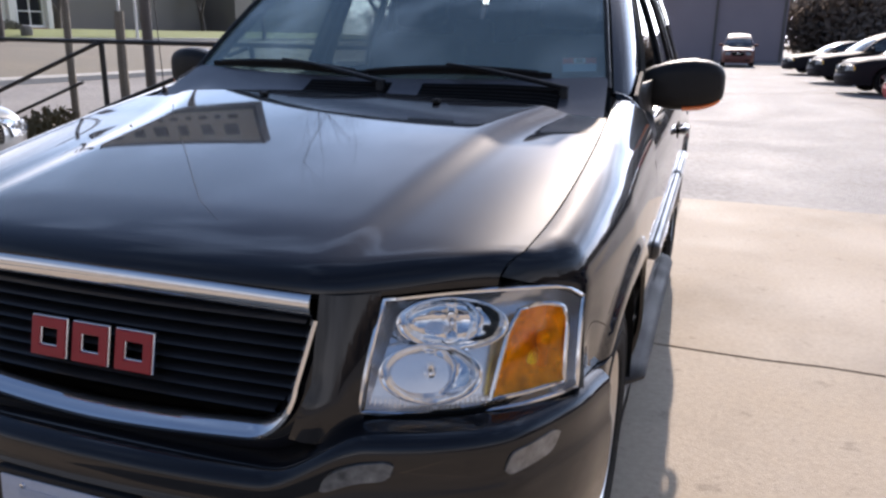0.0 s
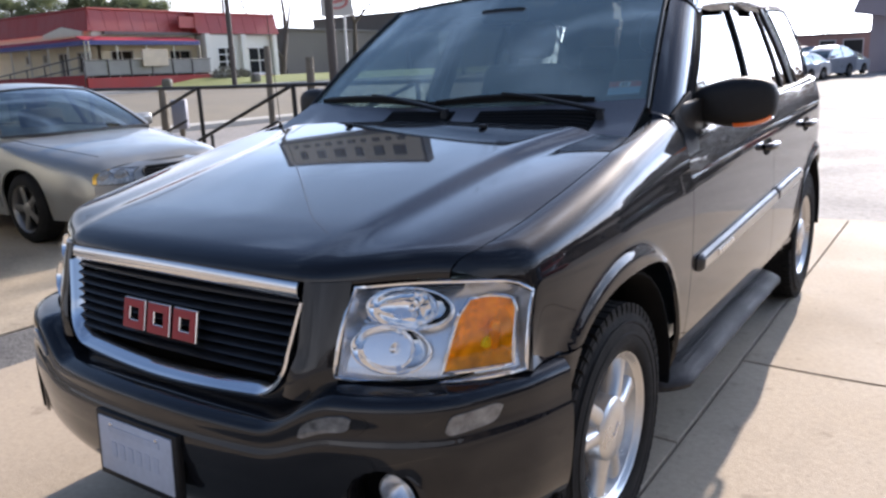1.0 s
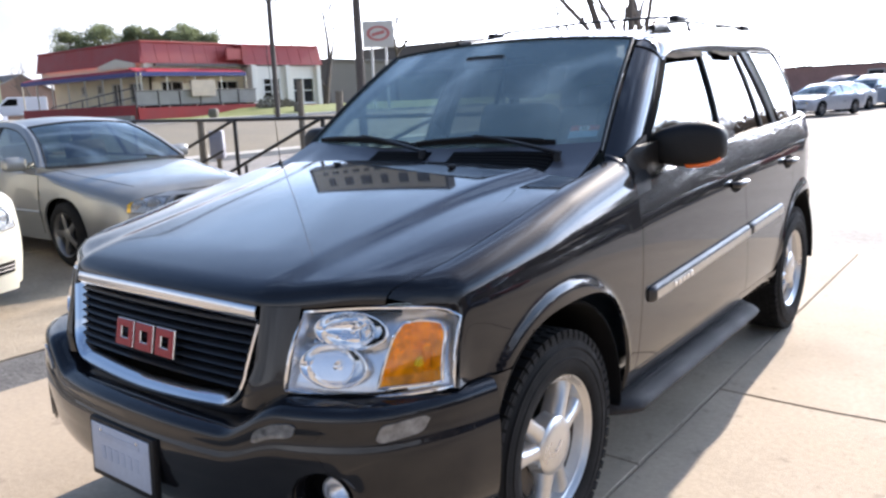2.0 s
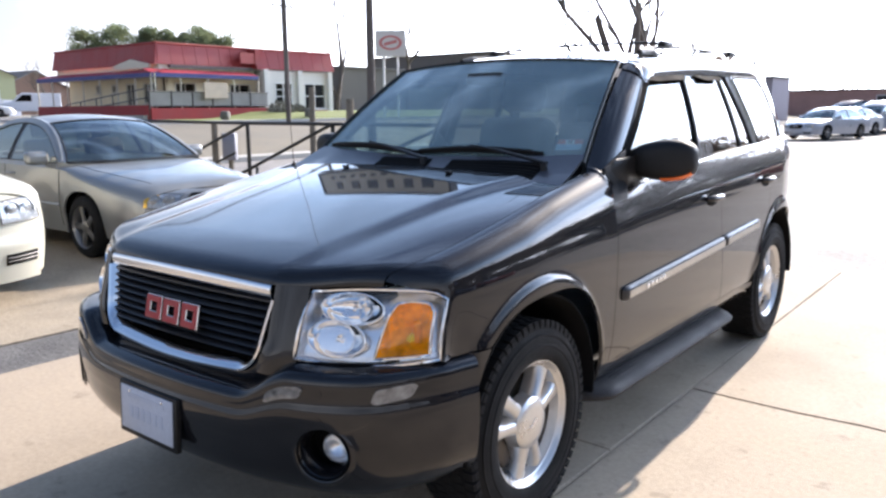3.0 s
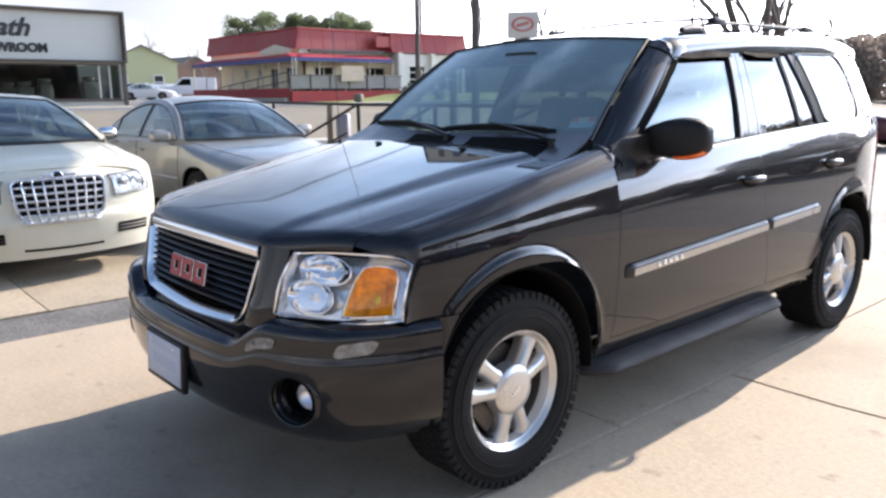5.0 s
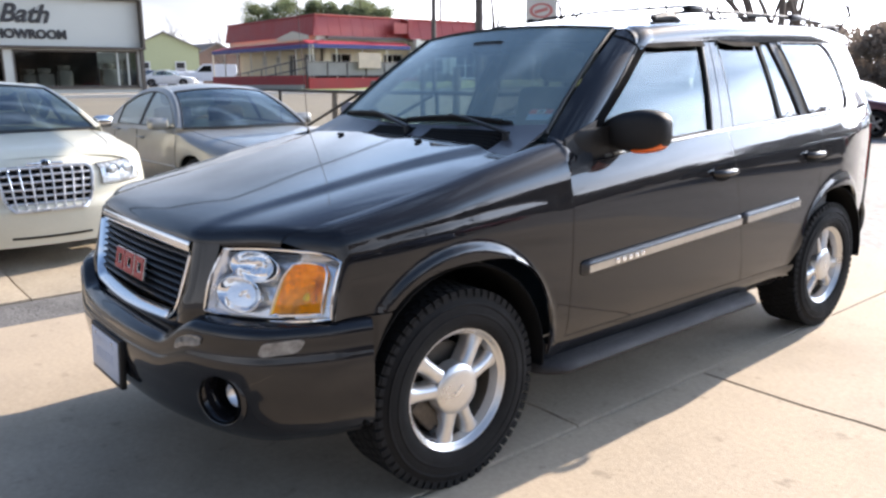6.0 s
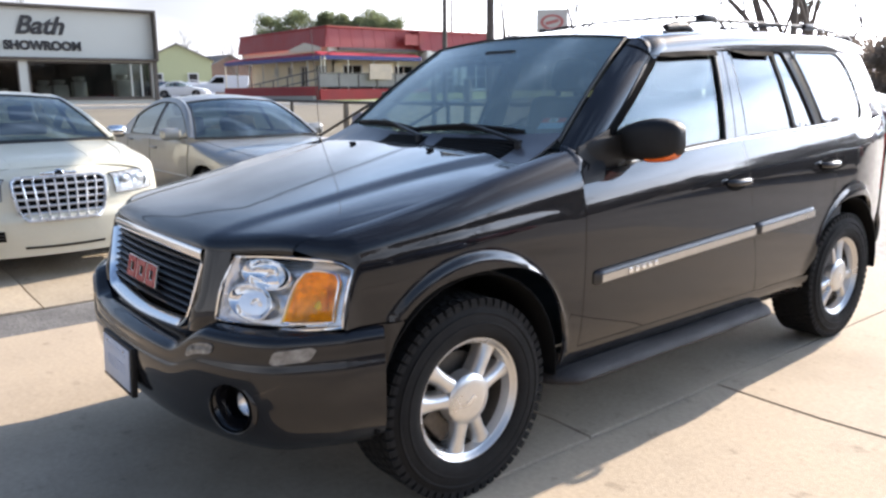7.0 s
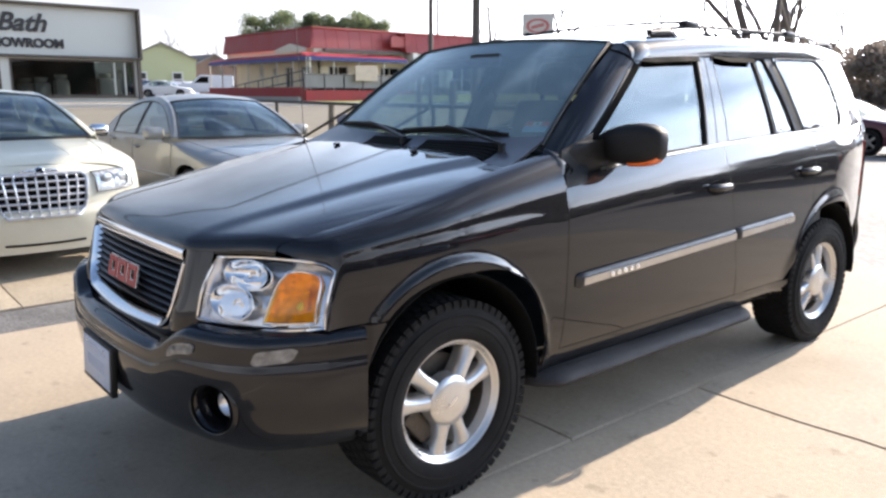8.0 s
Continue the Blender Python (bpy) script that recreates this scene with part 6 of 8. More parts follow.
    part("dashboard", bm, p.get("inside", DASH), car)
    for x in (-0.36, 0.36):
        st = new("front_seat")
        st.parent = car
        bm = bm_new()
        box(bm, (0, 0, 0.28), (0.48, 0.15, 0.58), Matrix.Translation((x, ym - 0.02, 0.60)) @ pose(0, 0, 0, -16), bevel=0.05)
        part("seat_back", bm, p.get("inside", SEAT), st)
        bm = bm_new()
        box(bm, (0, 0, 0.68), (0.25, 0.10, 0.17), Matrix.Translation((x, ym - 0.02, 0.60)) @ pose(0, 0, 0, -16), bevel=0.04)
        part("headrest", bm, p.get("inside", SEAT), st)
    bm = bm_new()
    box(bm, (0, y4 - 0.55, 0.78), (1.2, 0.16, 0.45), bevel=0.05)
    part("rear_seat", bm, p.get("inside", SEAT), car)
    bm = bm_new()
    box(bm, (0, L / 2, 0.30), (W * 1.5, L - 0.9, 0.16))
    part("underbody", bm, DARK, car)
    return car


BIG_SALOON = dict(length=5.0, width=1.92, height=1.50, front_axle=0.98, wheelbase=3.05, wheel=0.355, belt=1.02, cabin=(1.42, 2.25, 3.45, 4.25), spokes=7,
                  top=[(0, 0.885), (0.10, 0.935), (0.4, 0.968), (1.0, 1.000), (1.42, 1.020), (2.5, 1.02), (4.2, 1.02), (4.8, 1.0), (5.0, 0.93)],
                  lamp=(0.55, 1.02, 0.66, 0.90), lamp_rise=0.02, arch=2.5, quarter=0.50, grille=(0.475, 0.42, 0.90, 6, 9), grille_taper=0.16, grille_round=0.16, chrome_grille=True, badge=0.93, bow=0.15, mirror_paint=CHROME, fog_v=0.20, strip=CHROME)
COMPACT = dict(length=4.55, width=1.78, height=1.445, arch=2.25, rings=4, front_axle=0.88, wheelbase=2.65, wheel=0.318, belt=0.945, cabin=(1.32, 2.05, 3.05, 3.80), spokes=5, rim=RIM_GREY, mirror_size=(0.23, 0.13, 0.14), side_glass=CLEAR_SIDE,
               top=[(0, 0.710), (0.08, 0.765), (0.35, 0.825), (0.9, 0.900), (1.28, 0.940), (2.2, 0.95), (3.75, 0.985), (4.3, 0.975), (4.55, 0.90)],
               lamp=(0.60, 1.06, 0.68, 0.93), lamp_rise=0.02, grille=(0.50, 0.62, 0.93, 6, 1), grille_taper=0.16, grille_round=0.04, amber=True, bow=0.17, glass=GREY_GLASS, inside=BEIGE, fog_v=0.16)
sedan("large_sedan", "pearl-white large sedan with chrome lattice grille, parked on the lot", pose(-3.98, -0.23, 0, 0, 0, 90), BIG_SALOON, WHITE_PAINT)
sedan("compact_sedan", "silver-beige compact sedan parked beside the railing", pose(-4.50, 2.45, 0, 0, 0, 90), COMPACT, SILVER_PAINT)


# ======== street and buildings beyond the lot ========
RED_METAL = mat("red_mansard", (0.30, 0.030, 0.026), 0.55, vary=0.15, scale=0.8, fine=12)
RED_AWNING = mat("red_awning", (0.36, 0.025, 0.045), 0.6, vary=0.12, scale=1.5)
BLUE_AWNING = mat("blue_awning", (0.05, 0.06, 0.20), 0.6, vary=0.1)
CREAM_WALL = mat("cream_wall", (0.82, 0.73, 0.50), 0.8, vary=0.1, scale=1.2)
CREAM_PALE = mat("cream_trim", (0.66, 0.62, 0.50), 0.8, vary=0.08)
STUCCO = mat("white_stucco", (0.68, 0.66, 0.62), 0.85, vary=0.07, scale=1.5, bump=0.3, bscale=30)
RED_BASE = mat("red_base_wall", (0.36, 0.04, 0.04), 0.7, vary=0.15, scale=1.5)
GREY_WALL = mat("grey_block_wall", (0.17, 0.155, 0.135), 0.85, vary=0.12, scale=0.8)
MAUVE_WALL = mat("mauve_grey_wall", (0.33, 0.30, 0.335), 0.85, vary=0.1, scale=0.5)
BROWN_WALL = mat("brown_wall", (0.17, 0.105, 0.075), 0.85, vary=0.2, scale=1.0, fine=8)
BRICK_WALL = mat("brick_red_wall", (0.42, 0.25, 0.215), 0.85, vary=0.2, scale=1.0, fine=8)
SIDING = mat("yellow_green_siding", (0.50, 0.52, 0.30), 0.8, vary=0.06)
SHINGLE = mat("grey_shingle", (0.16, 0.15, 0.14), 0.9, vary=0.2, fine=20)
SIGN_WHITE = mat("sign_board", (0.47, 0.485, 0.45), 0.6, vary=0.05, scale=0.8)
SIGN_EDGE = mat("sign_edge", (0.075, 0.062, 0.05), 0.6, vary=0.1)
LETTER = mat("black_letters", (0.02, 0.02, 0.022), 0.6)
# dim of unlit rooms, put into the colour
WIN_DARK = mat("unlit_room_shade", (0.035, 0.033, 0.03), 0.8, vary=0.4, scale=1.0)
PANE = glass_mat("building_glass", (0.55, 0.58, 0.57))
WHITE_TRIM = mat("white_trim", (0.75, 0.74, 0.72), 0.6, vary=0.05)
STEEL_BLACK = mat("black_railing", (0.018, 0.017, 0.016), 0.5, 0.3, vary=0.25)
WOOD_GREY = mat("weathered_wood", (0.19, 0.165, 0.13), 0.9, vary=0.3, scale=4, fine=40, bump=0.5, bscale=40)
POLE_DARK = mat("dark_pole", (0.11, 0.095, 0.085), 0.85, vary=0.25, scale=5, bump=0.4, bscale=30)
BARK = mat("bare_bark", (0.12, 0.10, 0.085), 0.9, vary=0.25, scale=3)
NEEDLES = leaf_mat("evergreen_foliage", (0.20, 0.235, 0.13))
TWIGS = leaf_mat("winter_twigs", (0.30, 0.25, 0.21), scale=0.15)
SHRUB = mat("grey_shrub", (0.20, 0.19, 0.16), 0.95, vary=0.3, scale=3)
LOW_PLANT = mat("brown_shrub", (0.10, 0.085, 0.045), 0.95, vary=0.4, scale=4)
FENCE_MESH = mat("grey_mesh", (0.11, 0.105, 0.105), 0.6, 0.3, vary=0.15)
RAIL_PANEL = mat("weathered_grey_panel", (0.27, 0.26, 0.245), 0.8, vary=0.2, scale=2)
WHITE_FENCE = mat("white_fence", (0.74, 0.75, 0.78), 0.6, vary=0.04)
POSTER = mat("poster", (0.62, 0.50, 0.38), 0.7, vary=0.15, scale=3)
FASCIA_RED = mat("fascia_red", (0.40, 0.075, 0.065), 0.6)
CHAIN_RED = mat("sign_red", (0.58, 0.20, 0.19), 0.6)

sheet("road", -24.0, -13.0, -90, 120, -0.018, ROAD, "grey asphalt street beyond the lot", 14, 40)
for name, x0, x1, y0, y1, m, lab in (("shop_forecourt", -30.6, -24.3, -40, 16.4, TAN_ASPHALT, "tan worn asphalt forecourt of the shop"),):
    sheet(name, x0, x1, y0, y1, -0.010, m, lab, 8, 12)
bm = bm_new()
def bank(u, v):
    """Grass rising gently from the kerb to the diner's wall."""
    k = max(0.0, min(1.0, (v - 20.0) / 4.0))
    k = k * k * (3 - 2 * k)
    h = max(0.0, min(1.0, (-24.5 - u) / 4.5)) * 0.26 * k
    return (u, v, ground_z(u, v) + 0.02 + 0.08 * k + h + 0.03 * noise.noise((u * 0.8, v * 0.8, 1.0)))
grid(bm, bank, lin(-34.0, -24.5, 20), lin(16.5, 60, 60), (0, 0, -100))
tagged(part("grass_verge", bm, GRASS, None), "strip of yellow-green winter grass", "grass", kind="structure")
for name, x0, x1, y0, y1 in (("kerb_far", -24.45, -24.15, -60, 100), ("kerb_near", -12.95, -12.65, 6, 100)):
    bm = bm_new()
    def kerb(u, v):
        x = [x0, x0, x0 + 0.02, x1 - 0.02, x1, x1][v]
        return (x, u, ground_z(x, u) + [-0.05, 0.08, 0.09, 0.09, 0.08, -0.05][v])
    grid(bm, kerb, lin(y0, y1, 40), [0, 1, 2, 3, 4, 5], (0.5 * (x0 + x1), 0, -50))
    tagged(part(name, bm, KERB, None), "worn concrete kerb along the street", "kerb", kind="structure")


def wall_with_openings(parent, m, origin, along, length, z0, z1, openings, thick, name="wall"):
    """An upright wall along a unit vector, with openings (a0, a1, zlow, zhigh) left through it. Built as one mesh of blocks."""
    along = Vector(along)
    out = Vector((along.y, -along.x, 0))
    turn = Matrix(((along.x, -out.x, 0, origin[0]), (along.y, -out.y, 0, origin[1]), (0, 0, 1, 0), (0, 0, 0, 1)))
    cuts_a = sorted({0, length, *[o[0] for o in openings], *[o[1] for o in openings]})
    cuts_z = sorted({z0, z1, *[o[2] for o in openings], *[o[3] for o in openings]})
    bm = bm_new()
    for i in range(len(cuts_a) - 1):
        for j in range(len(cuts_z) - 1):
            a, b, c, d = cuts_a[i], cuts_a[i + 1], cuts_z[j], cuts_z[j + 1]
            if any(o[0] <= a and b <= o[1] and o[2] <= c and d <= o[3] for o in openings):
                continue
            box(bm, ((a + b) / 2, thick / 2, (c + d) / 2), (b - a, thick, d - c), turn)
    bmesh.ops.remove_doubles(bm, verts=bm.verts, dist=0.001)
    twins = {}
    for f in bm.faces:
        twins.setdefault(tuple(round(q, 3) for q in f.calc_center_median()), []).append(f)
    bmesh.ops.delete(bm, geom=[f for g in twins.values() if len(g) > 1 for f in g], context="FACES")
    ob = part(name, bm, m, parent, smooth=False)
    return ob, turn


def window_in(parent, turn, a0, a1, z0, z1, trim, cols=1, rows=2, dark=True, name="window"):
    w = new(name)
    w.parent = parent
    bm = bm_new()
    t = 0.06
    for c, s in ((((a0 + a1) / 2, 0.03, z0 + t / 2), (a1 - a0, 0.10, t)), (((a0 + a1) / 2, 0.03, z1 - t / 2), (a1 - a0, 0.10, t)), ((a0 + t / 2, 0.03, (z0 + z1) / 2), (t, 0.10, z1 - z0)), ((a1 - t / 2, 0.03, (z0 + z1) / 2), (t, 0.10, z1 - z0))):
        box(bm, c, s, turn)
    part("window_frame", bm, trim, w, smooth=False)
    for i in range(1, cols):
        bm = bm_new()
        box(bm, (a0 + (a1 - a0) * i / cols, 0.04, (z0 + z1) / 2), (0.045, 0.06, z1 - z0 - t), turn)
        part("mullion", bm, trim, w, smooth=False)
    for j in range(1, rows):
        bm = bm_new()
        box(bm, ((a0 + a1) / 2, 0.045, z0 + (z1 - z0) * j / rows), (a1 - a0 - t, 0.05, 0.045), turn)
        part("mullion", bm, trim, w, smooth=False)
    for i in range(cols):
        bm = bm_new()
        da = (a1 - a0) / cols
        box(bm, (a0 + da * (i + 0.5), 0.07, (z0 + z1) / 2), (da - 0.05, 0.012, z1 - z0 - 0.08), turn)
        part("pane", bm, PANE, w, smooth=False)
    bm = bm_new()
    box(bm, ((a0 + a1) / 2, -0.04, z0 - 0.03), (a1 - a0 + 0.12, 0.14, 0.05), turn)
    part("sill", bm, trim, w, smooth=False)
    return w


def letters(text, size, m, parent, name, at, shear=0.0):
    cu = bpy.data.curves.new(name, "FONT")
    cu.body, cu.size, cu.extrude, cu.shear, cu.align_x, cu.align_y = text, size, 0.02, shear, "LEFT", "BOTTOM"
    cu.bevel_depth = 0.012
    cu.offset = 0.012
    tmp = bpy.data.objects.new(name, cu)
    scene.collection.objects.link(tmp)
    dg = bpy.context.evaluated_depsgraph_get()
    me = bpy.data.meshes.new_from_object(tmp.evaluated_get(dg))
    bpy.data.objects.remove(tmp)
    me.materials.clear()
    me.materials.append(m)
    ob = new(name, me)
    ob.parent = parent
    ob.matrix_local = at
    return ob


# ---- the red-roofed diner across the street ----
def diner():
    b = thing("diner", "low diner with red mansard roof, cream walls and red-blue awning", "building")
    base = 1.02
    X, Y = -31.5, 18.7
    # front towards the lot's corner: one side runs away from the street, one along it
    inner = 0.35
    side_ops = [(2.9, 3.4, 2.40, 2.85), (4.5, 5.0, 2.40, 2.85), (5.9, 6.7, 1.75, 2.85), (7.5, 8.7, 1.85, 2.85)]
    w1, t1 = wall_with_openings(b, CREAM_WALL, (X - 9.4, Y + 0.4), (1, 0, 0), 9.4, 1.7, 3.1, side_ops, 0.2)
    for o in side_ops:
        window_in(b, t1, *o, CREAM_PALE, cols=2, rows=1)
    front_ops = [(0.5, 1.7, 1.9, 2.85), (2.1, 3.3, 1.9, 2.85), (3.7, 5.0, 1.75, 2.85), (6.2, 7.2, 1.85, 2.80), (8.0, 9.6, 1.55, 2.80)]
    w2, t2 = wall_with_openings(b, CREAM_WALL, (X, Y + 0.4), (0, 1, 0), 5.4, 1.7, 3.1, front_ops[:3], 0.2)
    for o in front_ops[:3]:
        window_in(b, t2, *o, CREAM_PALE, cols=2, rows=1)
    w3, t3 = wall_with_openings(b, STUCCO, (X + 0.7, Y + 5.8), (0, 1, 0), 4.6, 1.45, 3.55, [(0.7, 1.9, 1.85, 2.95), (2.75, 4.35, 1.55, 2.95)], 0.25)
    window_in(b, t3, 0.7, 1.9, 1.85, 2.95, WHITE_TRIM, cols=2, rows=3)
    window_in(b, t3, 2.75, 4.35, 1.55, 2.95, WHITE_TRIM, cols=2, rows=2)
    w4, _ = wall_with_openings(b, STUCCO, (X - 0.5, Y + 5.8), (1, 0, 0), 1.2, 1.0, 3.55, [], 0.25)
    bm = bm_new()
    box(bm, (X + 0.68, Y + 8.1, 1.22), (0.32, 4.66, 0.50))
    part("base_wall", bm, RED_BASE, b, smooth=False)
    for y in (5.82, 8.15, 10.4):
        bm = bm_new()
        box(bm, (X + 0.74, Y + y, 2.5), (0.30, 0.32, 2.2), bevel=0.03)
        part("corner_pier", bm, STUCCO, b, smooth=False)
    # solid inside block with unlit-room shade in its colour, closed back and roof deck
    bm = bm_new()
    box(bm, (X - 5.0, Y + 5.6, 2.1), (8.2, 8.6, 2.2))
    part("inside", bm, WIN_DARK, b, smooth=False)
    bm = bm_new()
    box(bm, (X - 4.4, Y + 5.5, 3.6), (9.6, 10.0, 0.12))
    part("roof_deck", bm, SHINGLE, b, smooth=False)
    # mansard of upright red panels, leaning back
    def mansard(p0, p1, z0, z1, lean, n):
        p0, p1 = Vector(p0), Vector(p1)
        d = (p1 - p0).normalized()
        out = Vector((d.y, -d.x, 0))
        top = new("mansard")
        top.parent = b
        for i in range(n):
            a, c = p0 + (p1 - p0) * (i / n), p0 + (p1 - p0) * ((i + 1) / n)
            bm = bm_new()
            g = d * 0.008
            q = [a + g + out * lean + Vector((0, 0, z0)), c - g + out * lean + Vector((0, 0, z0)), c - g + Vector((0, 0, z1)), a + g + Vector((0, 0, z1))]
            back = [v - out * 0.12 for v in q]
            vs = [bm.verts.new(v) for v in q + back]
            for f in ((0, 1, 2, 3), (7, 6, 5, 4), (0, 4, 5, 1), (1, 5, 6, 2), (2, 6, 7, 3), (3, 7, 4, 0)):
                bm.faces.new([vs[k] for k in f])
            bmesh.ops.recalc_face_normals(bm, faces=bm.faces)
            part("roof_panel", bm, RED_METAL, top, smooth=False)
        bm = bm_new()
        tube(bm, [p0 + Vector((0, 0, z1 + 0.03)), p1 + Vector((0, 0, z1 + 0.03))], 0.06, 6)
        part("coping", bm, RED_METAL, top)
    mansard((X - 9.95, Y, 0), (X, Y, 0), 3.68, 4.64, 0.22, 12)
    mansard((X, Y, 0), (X, Y + 5.6, 0), 3.68, 4.64, 0.22, 8)
    mansard((X + 0.4, Y + 5.4, 0), (X + 0.75, Y + 10.6, 0), 3.62, 4.60, 0.30, 7)
    mansard((X - 9.6, Y + 10, 0), (X - 9.6, Y, 0), 3.68, 4.64, 0.22, 8)
    bm = bm_new()
    prism(bm, [(X - 0.06, Y + 0.06), (X, Y), (X + 0.22, Y - 0.0), (X + 0.22, Y - 0.22), (X + 0.0, Y - 0.22)], lambda p, q, d: (p if d == 0 else X - 0.05 + 0.1 * (p - X), q if d == 0 else Y + 0.05 + 0.1 * (q - Y), 3.68 + d), 0.94)
    part("mansard_corner", bm, RED_METAL, b, smooth=False)
    bm = bm_new()
    box(bm, (X + 0.30, Y + 5.52, 4.14), (0.62, 0.34, 1.0))
    part("mansard_end", bm, RED_METAL, b, smooth=False)
    bm = bm_new()
    box(bm, (X + 0.52, Y + 4.95, 4.15), (0.10, 1.0, 0.55))
    part("fascia_sign", bm, FASCIA_RED, b, smooth=False)
    # cream band under the mansard
    for c, s in (((X - 4.95, Y + 0.30, 3.40), (10.0, 0.5, 0.66)), ((X - 0.1, Y + 2.8, 3.40), (0.5, 5.6, 0.66))):
        bm = bm_new()
        box(bm, c, s)
        part("soffit_band", bm, CREAM_PALE, b, smooth=False)
    # cream gables under the mansard
    for a in (-1.75,):
        bm = bm_new()
        prism(bm, [(a - 1.6, 3.50), (a + 1.6, 3.50), (a + 1.6, 3.68), (a, 3.95), (a - 1.6, 3.68)], lambda p, q, d: (X + p, Y - 0.20 - d, q), 0.10)
        part("gable_panel", bm, CREAM_PALE, b, smooth=False)
    # awning: red slope with a blue valance, along both sides
    def awning(p0, p1, n):
        p0, p1 = Vector(p0), Vector(p1)
        d = (p1 - p0).normalized()
        out = Vector((d.y, -d.x, 0))
        aw = new("awning")
        aw.parent = b
        for i in range(n):
            a, c = p0 + (p1 - p0) * (i / n), p0 + (p1 - p0) * ((i + 1) / n)
            bm = bm_new()
            grid(bm, lambda u, v: (a * (1 - u) + c * u) + out * (0.2 + 0.7 * v) + Vector((0, 0, 3.44 - 0.20 * v)), lin(0, 1, 4), lin(0, 1, 3), (X - 4, Y + 5, 2))
            part("awning_top", bm, RED_AWNING, aw, thick=0.03)
            bm = bm_new()
            grid(bm, lambda u, v: (a * (1 - u) + c * u) + out * 0.9 + Vector((0, 0, 3.24 - 0.20 * v)), lin(0, 1, 2), lin(0, 1, 2), (X - 4, Y + 5, 2))
            part("valance", bm, BLUE_AWNING, aw, thick=0.02)
        for i in range(n + 1):
            q = p0 + (p1 - p0) * (i / n) + out * 0.85
            bm = bm_new()
            tube(bm, [q + Vector((0, 0, base + 0.1)), q + Vector((0, 0, 3.2))], 0.035, 6)
            part("awning_post", bm, CREAM_PALE, aw)
    awning((X - 10.6, Y + 0.1, 0), (X + 1.0, Y + 0.1, 0), 7)
    awning((X + 0.1, Y - 0.9, 0), (X + 0.1, Y + 5.2, 0), 4)
    # porch: red base wall and grey rail
    for p0, p1, zz in (((X - 9.6, Y - 1.2), (X + 1.2, Y - 1.2), 1.75), ((X + 1.2, Y - 1.2), (X + 1.2, Y + 5.6), 1.62)):
        bm = bm_new()
        v0, v1 = Vector((*p0, 0)), Vector((*p1, 0))
        d = (v1 - v0).normalized()
        m = Matrix.Translation((v0 + v1) / 2) @ pose(0, 0, 0, 0, 0, math.degrees(math.atan2(d.y, d.x)))
        box(bm, (0, 0, (0.7 + zz) / 2), ((v1 - v0).length, 0.2, zz - 0.7), m)
        part("base_wall", bm, RED_BASE, b, smooth=False)
        if abs(d.x) > 0.5:
            # handrail of the ramp, sloping up to the corner
            for lift in (0.0, 0.42):
                bm = bm_new()
                tube(bm, [v0 + d * 3.0 + Vector((0, -0.05, zz - 0.35 + lift)), v1 + Vector((0, -0.05, zz + 0.35 + lift))], 0.028, 6)
                part("ramp_rail", bm, FENCE_MESH, b)
            for k in range(6):
                q = v0 + d * (3.0 + k * ((v1 - v0).length - 3.0) / 5)
                z = zz - 0.35 + 0.70 * k / 5
                bm = bm_new()
                tube(bm, [q + Vector((0, -0.05, 0.9)), q + Vector((0, -0.05, z + 0.42))], 0.025, 6, up=(0, 1, 0))
                part("ramp_post", bm, FENCE_MESH, b)
            continue
        for h in (zz + 0.10, zz + 0.75):
            bm = bm_new()
            tube(bm, [v0 + Vector((0, 0, h)), v1 + Vector((0, 0, h))], 0.03, 6)
            part("porch_rail", bm, FENCE_MESH, b)
        n = 6
        for i in range(n):
            a_, c_ = v0 + (v1 - v0) * (i / n), v0 + (v1 - v0) * ((i + 1) / n)
            mid = (a_ + c_) / 2
            bm = bm_new()
            box(bm, (mid.x - 0.02, mid.y, zz + 0.425), (0.03, (c_ - a_).length - 0.10, 0.60))
            part("rail_panel", bm, RAIL_PANEL, b, smooth=False)
            bm = bm_new()
            tube(bm, [a_ + Vector((0, 0, zz - 0.05)), a_ + Vector((0, 0, zz + 0.80))], 0.04, 6, up=(0, 1, 0))
            part("rail_post", bm, FENCE_MESH, b)
    bm = bm_new()
    box(bm, (X + 1.36, Y + 2.3, 2.45), (0.05, 1.35, 0.75), bevel=0.01)
    part("poster_board", bm, POSTER, b, "pale notice board with pink border", smooth=False)
    bm = bm_new()
    box(bm, (X - 4.5, Y + 4.5, base + 0.1), (11.2, 12.0, 0.35))
    part("plinth", bm, KERB, b, smooth=False)


diner()


